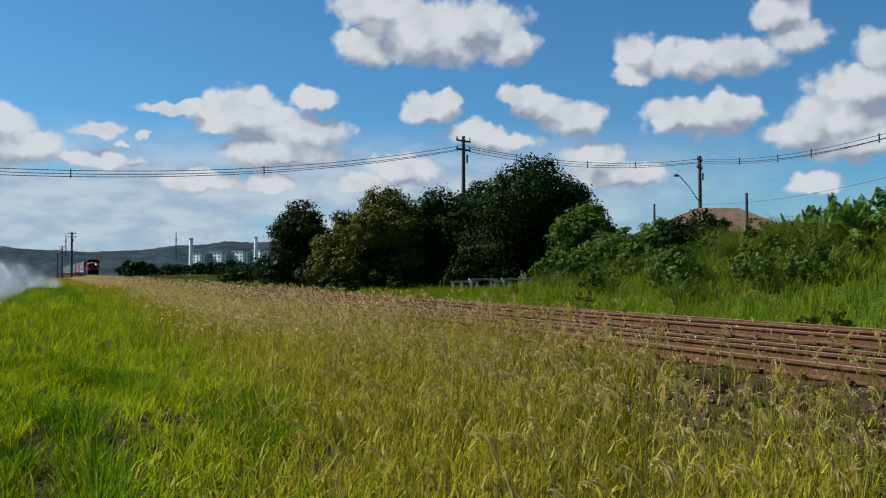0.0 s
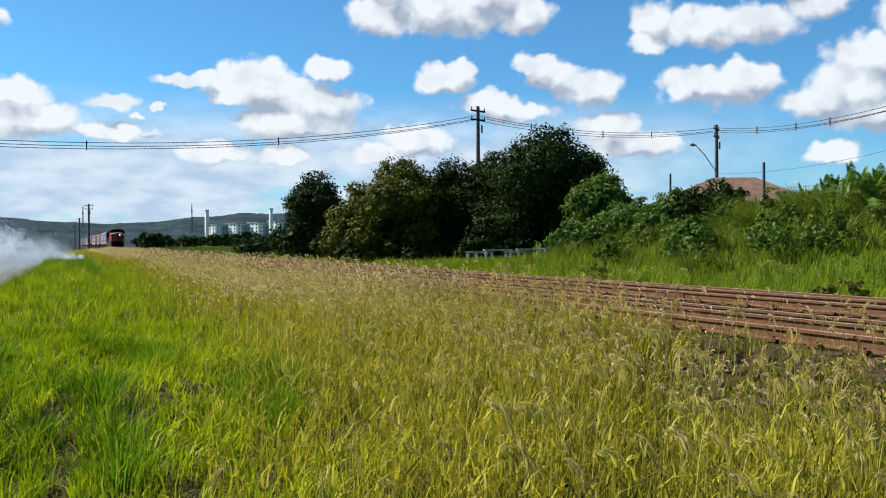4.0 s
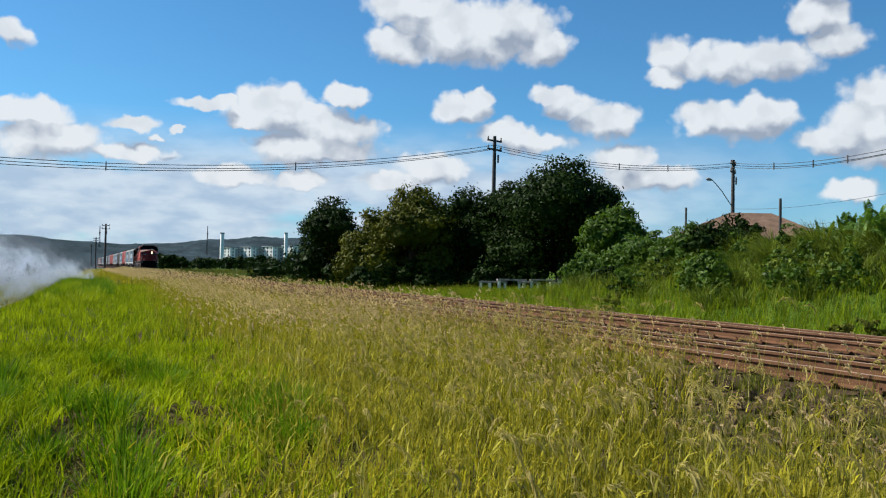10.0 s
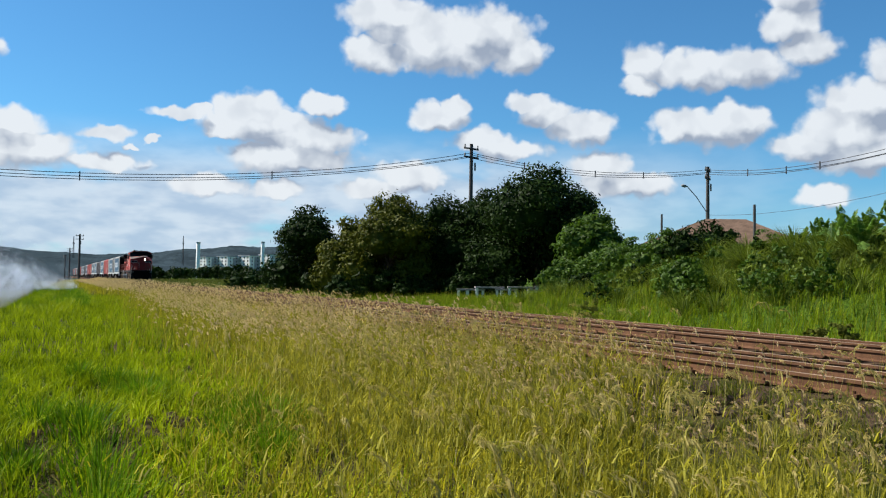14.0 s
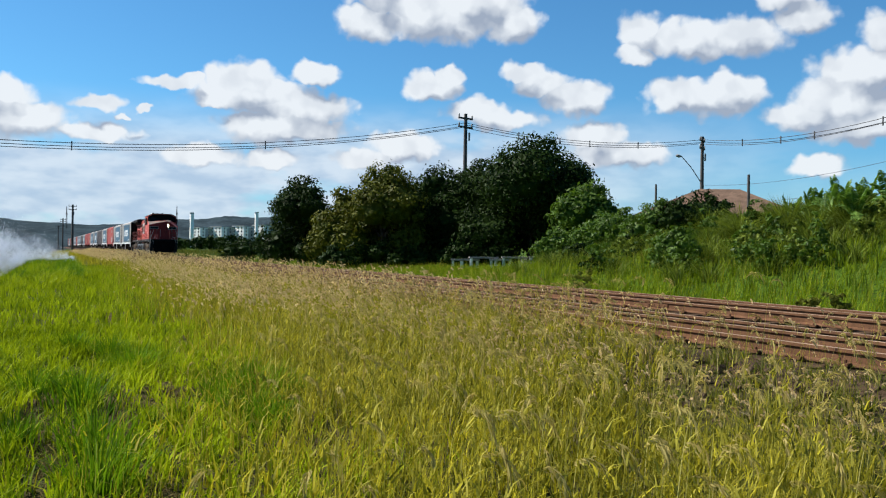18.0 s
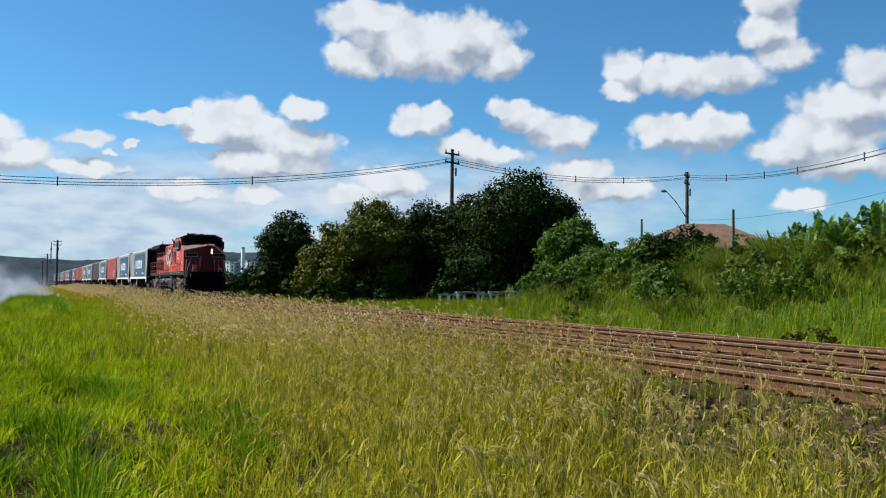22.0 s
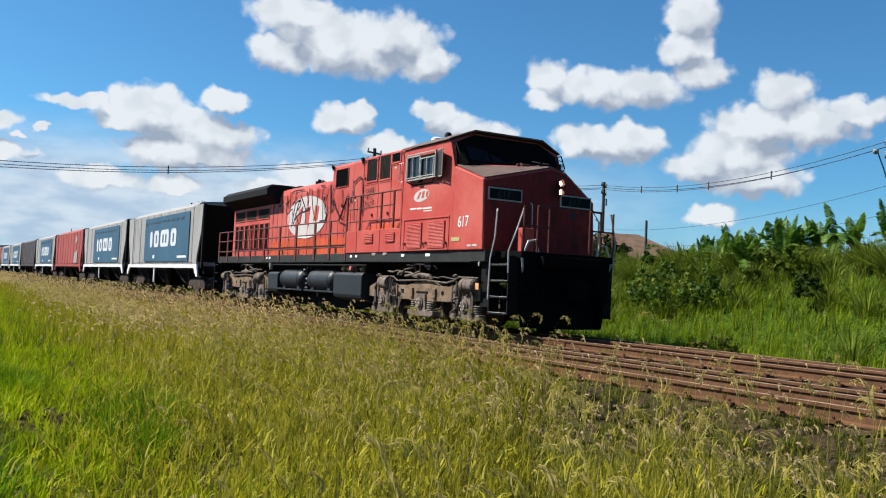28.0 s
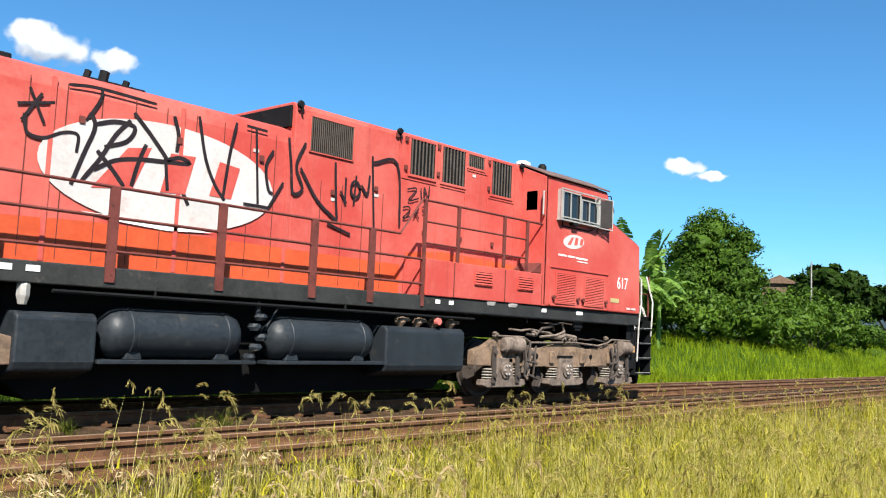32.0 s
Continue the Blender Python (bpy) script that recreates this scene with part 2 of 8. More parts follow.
def glazing(name, tint=(0.02, 0.025, 0.03), rough=0.06, spec=0.6):
    m = bpy.data.materials.new(name)
    m.use_nodes = True
    b = m.node_tree.nodes["Principled BSDF"]
    b.inputs["Base Color"].default_value = (*tint, 1)
    b.inputs["Roughness"].default_value = rough
    b.inputs["Specular IOR Level"].default_value = spec
    return m


def faded_paint():
    """Red locomotive paint: chalky faded clouds, rain streaks down the sides, small chips and grime."""
    m = bpy.data.materials.new("faded_red_paint")
    m.use_nodes = True
    n = Net(m.node_tree)
    b = m.node_tree.nodes["Principled BSDF"]
    at = n.add("ShaderNodeTexCoord").outputs["Object"]
    small = n.noise(at, 14.0, 4.0, 0.6)
    cloud = n.noise(at, 0.75, 5.0, 0.6)
    c = n.mix(n.span(n.math("ADD", n.math("MULTIPLY", cloud, 0.75), n.math("MULTIPLY", small, 0.25)), 0.36, 0.66), (0.385, 0.052, 0.041, 1), (0.445, 0.102, 0.081, 1))
    streak = n.noise(n.vec("MULTIPLY", at, (5.0, 5.0, 0.32)), 1.0, 5.0, 0.62)
    c = n.mix(n.math("MULTIPLY", n.span(streak, 0.56, 0.78), 0.55), c, (0.250, 0.036, 0.028, 1))
    pale = n.noise(n.vec("MULTIPLY", at, (1.6, 1.6, 0.7)), 1.0, 6.0, 0.66)
    c = n.mix(n.math("MULTIPLY", n.span(pale, 0.56, 0.72), 0.4), c, (0.47, 0.135, 0.105, 1))
    chip = n.noise(at, 24.0, 3.0, 0.7)
    c = n.mix(n.span(chip, 0.71, 0.76), c, (0.11, 0.036, 0.028, 1))
    n.put(b.inputs["Base Color"], c)
    n.put(b.inputs["Roughness"], n.span(small, 0.25, 0.75, 0.44, 0.66))
    b.inputs["Specular IOR Level"].default_value = 0.15
    k = n.add("ShaderNodeBump")
    k.inputs["Strength"].default_value, k.inputs["Distance"].default_value = 0.06, 0.02
    n.put(k.inputs["Height"], n.math("ADD", cloud, n.math("MULTIPLY", small, 0.3)))
    n.put(b.inputs["Normal"], k.outputs[0])
    return m


def ground_mat():
    m = bpy.data.materials.new("meadow_soil")
    m.use_nodes = True
    n = Net(m.node_tree)
    b = m.node_tree.nodes["Principled BSDF"]
    at = n.add("ShaderNodeTexCoord").outputs["Object"]
    big, mid, small = n.noise(at, 0.06, 5.0), n.noise(at, 0.9, 5.0, 0.65), n.noise(at, 18.0, 4.0)
    green = n.mix(n.span(mid, 0.3, 0.7), (0.018, 0.026, 0.005, 1), (0.050, 0.062, 0.011, 1))
    dry = n.mix(n.span(small, 0.3, 0.7), (0.035, 0.027, 0.012, 1), (0.085, 0.064, 0.028, 1))
    c = n.mix(n.span(big, 0.42, 0.62), green, dry)
    soil = n.mix(n.span(small, 0.3, 0.7), (0.026, 0.016, 0.007, 1), (0.070, 0.044, 0.020, 1))
    c = n.mix(n.span(n.noise(at, 0.45, 4.0, 0.7), 0.60, 0.70), c, soil)
    # stony shoulders on both sides of the tracks
    sep = n.add("ShaderNodeSeparateXYZ")
    n.put(sep.inputs[0], at)
    side = n.math("ADD", sep.outputs[1], n.math("MULTIPLY", n.math("SUBTRACT", mid, 0.5), 2.0))
    shoulder = n.math("MULTIPLY", n.span(side, 5.5, 6.4), n.span(side, 14.8, 13.8))
    grit = n.mix(n.span(n.noise(at, 26.0, 4.0, 0.6), 0.35, 0.65), (0.020, 0.013, 0.008, 1), (0.085, 0.057, 0.034, 1))
    c = n.mix(shoulder, c, grit)
    # short green thatch under the grass beyond the line
    moss = n.mix(n.span(n.noise(at, 9.0, 5.0, 0.7), 0.35, 0.65), (0.016, 0.037, 0.003, 1), (0.070, 0.122, 0.010, 1))
    c = n.mix(n.math("MULTIPLY", n.span(side, 14.6, 15.8), n.span(small, 0.2, 0.5, 0.75, 1.0)), c, moss)
    n.put(b.inputs["Base Color"], c)
    b.inputs["Roughness"].default_value = 0.95
    b.inputs["Specular IOR Level"].default_value = 0.05
    k = n.add("ShaderNodeBump")
    k.inputs["Strength"].default_value, k.inputs["Distance"].default_value = 0.8, 0.08
    n.put(k.inputs["Height"], n.math("ADD", mid, small))
    n.put(b.inputs["Normal"], k.outputs[0])
    return m


M_SOIL = ground_mat()
M_BALLAST = mat("ballast_stone", (0.054, 0.035, 0.021), 0.95, var=0.55, scale=9, fine=70, bump=0.9, dirt=(0.02, 0.014, 0.010), dirt_at=(0.45, 0.7), spec=0.05)
M_ROCK = mat("crushed_rock", (0.066, 0.045, 0.028), 0.9, var=0.5, scale=7, fine=40, bump=0.4, dirt=(0.030, 0.020, 0.012), spec=0.1)
M_RAIL = mat("rusty_rail_steel", (0.108, 0.054, 0.029), 0.9, var=0.35, scale=4, fine=60, bump=0.4, dirt=(0.04, 0.023, 0.016), spec=0.08)
M_HEAD = mat("worn_rail_head", (0.21, 0.138, 0.088), 0.65, metal=0.1, var=0.3, scale=3, fine=50, dirt=(0.07, 0.042, 0.028), spec=0.2)
M_TIE = mat("weathered_sleeper_wood", (0.074, 0.046, 0.028), 0.95, var=0.4, scale=5, fine=50, bump=0.8, stretch=(6, 1, 6), spec=0.05)
M_RED = faded_paint()
# M_FRONT: the shade on the nose front is put into this deeper red
M_FRONT = mat("shade_darkened_red_paint", (0.200, 0.021, 0.018), 0.6, var=0.3, scale=1.2, fine=18, dirt=(0.085, 0.016, 0.014), dirt_at=(0.45, 0.72), stretch=(1, 1, 0.4), bump=0.04, spec=0.12)
M_RED2 = mat("dark_red_brown_paint", (0.115, 0.033, 0.027), 0.65, var=0.25, scale=4, fine=40, dirt=(0.035, 0.018, 0.015), spec=0.15)
M_BLACK = mat("grimy_black_paint", (0.008, 0.0085, 0.009), 0.7, var=0.3, scale=2, fine=25, dirt=(0.024, 0.020, 0.017), bump=0.05, spec=0.10)
M_SILL = mat("worn_grey_black_sill_paint", (0.026, 0.027, 0.026), 0.65, var=0.35, scale=2.5, fine=25, dirt=(0.070, 0.058, 0.048), dirt_at=(0.58, 0.75), bump=0.05, spec=0.15)
M_SLAT = mat("dusty_grey_brown_slat_paint", (0.060, 0.050, 0.043), 0.8, var=0.3, scale=4, fine=30, spec=0.1)
M_PILOT = mat("matt_deep_black", (0.004, 0.004, 0.004), 0.9, var=0.3, scale=3, fine=25, dirt=(0.010, 0.008, 0.007), spec=0.04)
M_TANK = mat("blue_black_tank_paint", (0.015, 0.019, 0.023), 0.5, var=0.3, scale=2, fine=20, dirt=(0.036, 0.034, 0.031), spec=0.3)
M_TRUCK = mat("dusty_cast_steel", (0.190, 0.130, 0.088), 0.9, var=0.35, scale=1.6, fine=26, bump=0.25, dirt=(0.090, 0.064, 0.046), dirt_at=(0.44, 0.68), spec=0.1)
M_JOURNAL = mat("grey_brown_axle_box_steel", (0.15, 0.118, 0.096), 0.9, var=0.35, scale=2.5, fine=26, bump=0.25, dirt=(0.07, 0.052, 0.042), dirt_at=(0.45, 0.7), spec=0.1)
M_ORANGE = mat("orange_red_hood_paint", (0.46, 0.072, 0.026), 0.5, var=0.2, scale=0.7, fine=14, dirt=(0.36, 0.065, 0.03), dirt_at=(0.5, 0.8), spec=0.2)
M_RUBBER = mat("dusty_spring_rubber", (0.19, 0.168, 0.142), 0.8, var=0.3, scale=5, fine=40, spec=0.1)
M_WHEEL = mat("oily_wheel_steel", (0.0413, 0.031, 0.0248), 0.8, var=0.3, scale=3, fine=30, dirt=(0.0757, 0.0516, 0.0378))
M_STEEL = mat("bare_worn_steel", (0.43, 0.41, 0.38), 0.5, metal=0.2, var=0.25, scale=5, fine=40)
M_GREYROOF = mat("sooty_roof_paint", (0.117, 0.0722, 0.0585), 0.75, var=0.3, scale=2, fine=20, dirt=(0.0482, 0.0378, 0.0344))
M_WHITE = mat("white_paint", (0.66, 0.66, 0.64), 0.55, var=0.06, scale=2, fine=30, dirt=(0.48, 0.4, 0.368), dirt_at=(0.62, 0.85))
M_LOGO = mat("faded_white_paint", (0.447, 0.421, 0.404), 0.7, var=0.12, scale=1.2, fine=18, dirt=(0.378, 0.284, 0.258), dirt_at=(0.5, 0.8), spec=0.15)
# near-black: shade of openings and underframe parts put into the colour
M_DARK = mat("shade_black", (0.006, 0.006, 0.006), 0.9, var=0.3, spec=0.1)
M_SPRAY = mat("worn_black_spray_paint", (0.0172, 0.0129, 0.0146), 0.6, var=0.4, scale=6, fine=40, dirt=(0.12, 0.0301, 0.0258), dirt_at=(0.60, 0.78), spec=0.15)
M_FRAME = mat("greyed_aluminium_frame", (0.358, 0.344, 0.316), 0.5, metal=0.3, var=0.15, scale=4)
M_GLASS = glazing("tinted_glass", (0.012, 0.014, 0.016), 0.12)
M_LAMP = glowing("headlight_glow", (1.0, 0.82, 0.55), 6.0)
M_SCREEN = glazing("dark_windscreen_glass", (0.004, 0.004, 0.005), 0.35, 0.15)
M_DEFLECT = mat("dusty_smoked_pane", (0.036, 0.030, 0.027), 0.5, var=0.3, scale=3, fine=20, spec=0.3)
M_GREY = mat("pale_grey_wagon_paint", (0.262, 0.258, 0.250), 0.7, var=0.18, scale=0.6, fine=12, dirt=(0.135, 0.130, 0.122), dirt_at=(0.55, 0.85), stretch=(1, 1, 0.35), spec=0.2)
M_BLUE = mat("slate_blue_wagon_paint", (0.031, 0.086, 0.138), 0.6, var=0.18, scale=0.7, fine=12, dirt=(0.055, 0.11, 0.144), dirt_at=(0.55, 0.85), stretch=(1, 1, 0.35), spec=0.2)
M_SIGN = mat("dull_white_sign_paint", (0.52, 0.54, 0.55), 0.6, var=0.12, scale=1.0, fine=14, dirt=(0.36, 0.37, 0.37), dirt_at=(0.5, 0.8), spec=0.2)
M_WRED = mat("faded_red_wagon_paint", (0.275, 0.0585, 0.0516), 0.7, var=0.18, scale=0.7, fine=12, dirt=(0.193, 0.0585, 0.0482), stretch=(1, 1, 0.35), spec=0.2)
M_WTRUCK = mat("sooty_wagon_bogie_steel", (0.0516, 0.0385, 0.031), 0.9, var=0.4, scale=3, fine=30, bump=0.2, dirt=(0.0206, 0.0158, 0.0138), spec=0.1)
M_WDARK = mat("dark_brown_wagon_paint", (0.031, 0.022, 0.0234), 0.6, var=0.2, scale=0.7, fine=12, dirt=(0.055, 0.0413, 0.0378))
M_CONC = mat("weathered_concrete", (0.234, 0.22, 0.206), 0.9, var=0.2, scale=3, fine=40, bump=0.2, dirt=(0.138, 0.124, 0.11))
M_POLE = mat("dark_weathered_pole", (0.0585, 0.0516, 0.0468), 0.9, var=0.25, scale=3, fine=30, bump=0.2)
M_CABLE = mat("black_cable_sheath", (0.02, 0.02, 0.022), 0.6, var=0.1)
M_WALL = mat("sunlit_white_render", (0.76, 0.75, 0.71), 0.9, var=0.08, scale=0.4, fine=3)
M_WALLG = mat("grey_render", (0.289, 0.296, 0.296), 0.9, var=0.08, scale=0.4, fine=3)
M_BROWNW = mat("pinkish_brown_house_render", (0.210, 0.150, 0.122), 0.9, var=0.2, scale=1, fine=10)
M_CLAY = mat("clay_roof_tiles", (0.128, 0.083, 0.058), 0.9, var=0.35, scale=2.5, fine=14, dirt=(0.06, 0.042, 0.035), bump=0.3, spec=0.1)
M_SLATE = mat("dark_green_roof_sheet", (0.0344, 0.0516, 0.0447), 0.6, var=0.2, scale=1, fine=10)
M_AWNING = mat("bright_blue_tarpaulin", (0.0206, 0.138, 0.495), 0.5, var=0.1)
M_BARK = mat("rough_bark", (0.0826, 0.0585, 0.0413), 0.95, var=0.4, scale=6, fine=30, bump=0.6, stretch=(1, 1, 0.3))
# aerial haze is put into the blue-grey of the hills
M_HILL = mat("haze_tinted_wooded_hill", (0.030, 0.044, 0.052), 1.0, var=0.45, scale=0.02, fine=0.12, bump=0.5, dirt=(0.045, 0.062, 0.062), dirt_at=(0.6, 0.7), spec=0.0)
M_GRASS = leafy("meadow_grass_blades", [(0.0100, 0.0220, 0.0010), (0.080, 0.116, 0.0026), (0.265, 0.265, 0.0055), (0.54, 0.47, 0.034)], patch=1.1, glow=0.30, gloss=0.03, by_place=0.40)
M_STRAW = leafy("dry_straw_stems", [(0.055, 0.064, 0.00258), (0.205, 0.2, 0.0086), (0.43, 0.385, 0.0602)], patch=0.6, glow=0.35, gloss=0.03, by_place=0.25)
M_LUSH = leafy("lush_green_blades", [(0.016, 0.056, 0.0016), (0.084, 0.200, 0.0032), (0.230, 0.370, 0.005), (0.40, 0.48, 0.011)], patch=0.9, glow=0.30, gloss=0.03, by_place=0.45)
M_BANKLOW = leafy("green_bank_foot_grass", [(0.008, 0.031, 0.0013), (0.043, 0.114, 0.003), (0.125, 0.228, 0.0055), (0.25, 0.33, 0.013)], patch=0.7, glow=0.32, gloss=0.03, by_place=0.5)
M_SEED = leafy("pale_seed_heads", [(0.25, 0.195, 0.055), (0.36, 0.292, 0.092), (0.49, 0.41, 0.155)], patch=1.0, glow=0.45, gloss=0.0)
M_SEEDFAR = leafy("brownish_gold_seed_heads", [(0.36, 0.25, 0.12), (0.54, 0.40, 0.21), (0.72, 0.57, 0.35)], patch=0.6, glow=0.5, gloss=0.0)
M_PALE = leafy("pale_dry_grass", [(0.258, 0.232, 0.043), (0.447, 0.396, 0.103), (0.619, 0.55, 0.224)], patch=0.7, glow=0.4, gloss=0.0, by_place=0.3)
M_TUFT = leafy("dark_green_tussocks", [(0.018, 0.062, 0.003), (0.055, 0.14, 0.004), (0.14, 0.25, 0.007)], patch=0.8, glow=0.4, gloss=0.03)
M_DEAD = leafy("matted_dead_grass", [(0.020, 0.016, 0.005), (0.055, 0.042, 0.014), (0.15, 0.115, 0.04)], patch=2.0, glow=0.15, gloss=0.02)
M_DULL = leafy("dull_distant_grass", [(0.0344, 0.0585, 0.00826), (0.0688, 0.0929, 0.0138), (0.124, 0.124, 0.0241)], patch=0.08, glow=0.3, gloss=0.1)
M_BANKG = leafy("tall_bank_grass", [(0.007, 0.024, 0.0013), (0.034, 0.088, 0.0042), (0.092, 0.172, 0.009), (0.20, 0.255, 0.034)], patch=0.5, glow=0.35, gloss=0.08, by_place=0.3)
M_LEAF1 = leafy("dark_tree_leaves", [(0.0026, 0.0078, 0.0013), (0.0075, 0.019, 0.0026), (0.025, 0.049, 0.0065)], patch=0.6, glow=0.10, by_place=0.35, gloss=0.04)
M_LEAF2 = leafy("yellow_green_leaves", [(0.018, 0.031, 0.0026), (0.050, 0.070, 0.0050), (0.118, 0.120, 0.011)], patch=0.6, glow=0.14, by_place=0.35, gloss=0.06)
M_LEAF3 = leafy("bright_shrub_leaves", [(0.019, 0.048, 0.0040), (0.043, 0.094, 0.0070), (0.088, 0.155, 0.0145)], patch=0.5, glow=0.3, by_place=0.4, gloss=0.15)
M_LEAF5 = leafy("mid_green_tree_leaves", [(0.010, 0.030, 0.003), (0.027, 0.062, 0.006), (0.066, 0.122, 0.013)], patch=0.6, glow=0.2, by_place=0.4, gloss=0.08)
M_LEAF4 = leafy("dusty_brown_foliage", [(0.075, 0.065, 0.035), (0.17, 0.125, 0.085), (0.31, 0.235, 0.185)], patch=0.5, glow=0.25, by_place=0.5, gloss=0.1)
M_BANANA = leafy("banana_leaves", [(0.034, 0.095, 0.0083), (0.080, 0.175, 0.016), (0.185, 0.30, 0.05)], patch=1.2, glow=0.35, gloss=0.4)
M_WEED = leafy("trackside_weeds", [(0.022, 0.045, 0.006), (0.065, 0.095, 0.012), (0.17, 0.17, 0.03)], patch=2.0, glow=0.35, gloss=0.03)
M_SMOKE = smoky()


# ---- building tools ----
class Solid:
    """Collects the faces of one mesh."""

    def __init__(self):
        self.v, self.f = [], []

    def poly(self, pts):
        k = len(self.v)
        self.v += [tuple(p) for p in pts]
        self.f.append(tuple(range(k, k + len(pts))))
        return self

    def loft(self, rings, caps=True, closed=False):
        k, m = len(self.v), len(rings[0])
        for r in rings:
            self.v += [tuple(p) for p in r]
        turns = len(rings) if closed else len(rings) - 1
        for i in range(turns):
            a, b = k + i * m, k + (i + 1) % len(rings) * m
            for j in range(m):
                j2 = (j + 1) % m
                self.f.append((a + j, a + j2, b + j2, b + j))
        if caps and not closed:
            self.f.append(tuple(range(k + m - 1, k - 1, -1)))
            self.f.append(tuple(range(k + (len(rings) - 1) * m, k + len(rings) * m)))
        return self

    def box(self, x0, x1, y0, y1, z0, z1):
        return self.loft([[(x, y0, z0), (x, y1, z0), (x, y1, z1), (x, y0, z1)] for x in (x0, x1)])

    def slab(self, outline, y0, y1):
        """An outline in x and z, drawn out along y."""
        return self.loft([[(x, y, z) for x, z in outline] for y in (y0, y1)])

    def rod(self, p, q, r, n=8, r2=None, caps=True):
        p, q = Vector(p), Vector(q)
        d = (q - p).normalized()
        s = d.cross(Vector((0, 0, 1)) if abs(d.z) < 0.9 else Vector((1, 0, 0))).normalized()
        u = s.cross(d)
        ring = lambda c, rr: [c + rr * (math.cos(6.28319 * i / n) * s + math.sin(6.28319 * i / n) * u) for i in range(n)]
        return self.loft([ring(p, r), ring(q, r if r2 is None else r2)], caps)

    def tube(self, pts, r, n=6):
        """One bent round bar through all the points."""
        p = [Vector(a) for a in pts]
        rings = []
        for i, c in enumerate(p):
            d = (p[min(i + 1, len(p) - 1)] - p[max(i - 1, 0)]).normalized()
            s = d.cross(Vector((0, 0, 1)) if abs(d.z) < 0.95 else Vector((1, 0, 0))).normalized()
            if rings and s.dot(last) < 0:
                s = -s
            last = s
            u = s.cross(d)
            rings.append([c + r * (math.cos(6.28319 * k / n) * s + math.sin(6.28319 * k / n) * u) for k in range(n)])
        return self.loft(rings)

    def lathe(self, p, q, rows, n=16):
        """Rings of a radius at shares of the way from p to q."""
        p, q = Vector(p), Vector(q)
        d = (q - p).normalized()
        s = d.cross(Vector((0, 0, 1)) if abs(d.z) < 0.9 else Vector((1, 0, 0))).normalized()
        u = s.cross(d)
        return self.loft([[p.lerp(q, t) + r * (math.cos(6.28319 * i / n) * s + math.sin(6.28319 * i / n) * u) for i in range(n)] for t, r in rows])

    def lump(self, c, rx, ry, rz, n=8, m=5, rough=0.0):
        rings = []
        for i in range(1, m):
            a = math.pi * i / m
            rings.append([(c[0] + rx * math.sin(a) * math.cos(6.28319 * j / n) * (1 + rough * (random.random() - 0.5)),
                           c[1] + ry * math.sin(a) * math.sin(6.28319 * j / n) * (1 + rough * (random.random() - 0.5)),
                           c[2] - rz * math.cos(a)) for j in range(n)])
        return self.loft(rings)


def mesh_of(solid, name, material, smooth=False):
    me = bpy.data.meshes.new(name)
    me.from_pydata([tuple(p) for p in solid.v], [], solid.f)
    bm = bmesh.new()
    bm.from_mesh(me)
    bmesh.ops.recalc_face_normals(bm, faces=bm.faces)
    bm.to_mesh(me)
    bm.free()
    me.materials.append(material)
    if smooth:
        me.polygons.foreach_set("use_smooth", [True] * len(me.polygons))
        me.set_sharp_from_angle(angle=radians(38))
    return me


def part(name, solid, material, parent, label="", smooth=False, bevel=0.0, at=None):
    ob = new(name, solid if isinstance(solid, bpy.types.Mesh) else mesh_of(solid, name, material, smooth))
    ob.parent = parent
    if at is not None:
        ob.matrix_basis = at
    if bevel:
        b = ob.modifiers.new("edges", "BEVEL")
        b.width, b.segments, b.limit_method = bevel, 2, "ANGLE"
    return tagged(ob, label)


def thing(name, label, category, group="", kind="", at=None):
    ob = new(name)
    ob.empty_display_size = 0.3
    if at is not None:
        ob.matrix_basis = at
    return tagged(ob, label, category, group, kind)


def raw_mesh(name, verts, tris, material, smooth=False):
    """A mesh straight from arrays of corners and triangles."""
    me = bpy.data.meshes.new(name)
    verts, tris = np.asarray(verts, np.float32), np.asarray(tris, np.int32)
    me.vertices.add(len(verts)), me.loops.add(tris.size), me.polygons.add(len(tris))
    me.vertices.foreach_set("co", verts.ravel())
    me.loops.foreach_set("vertex_index", tris.ravel())
    k = tris.shape[1]
    me.polygons.foreach_set("loop_start", np.arange(0, tris.size, k, dtype=np.int32))
    if smooth:
        me.polygons.foreach_set("use_smooth", np.ones(len(tris), bool))
    me.update(calc_edges=True)
    me.materials.append(material)
    return me


RNG = np.random.default_rng(7)


def smooth01(a, b, x):
    t = np.clip((np.asarray(x, float) - a) / (b - a), 0, 1)
    return t * t * (3 - 2 * t)


def waves(x, y, k, seed=0.0):
    return (np.sin(x * k + 1.3 * seed) * np.cos(y * k * 1.17 + seed) + 0.6 * np.sin(x * k * 2.3 + y * k * 1.9 + 2.1 * seed)
            + 0.35 * np.cos(x * k * 4.1 - y * k * 3.7 + seed)) / 1.95


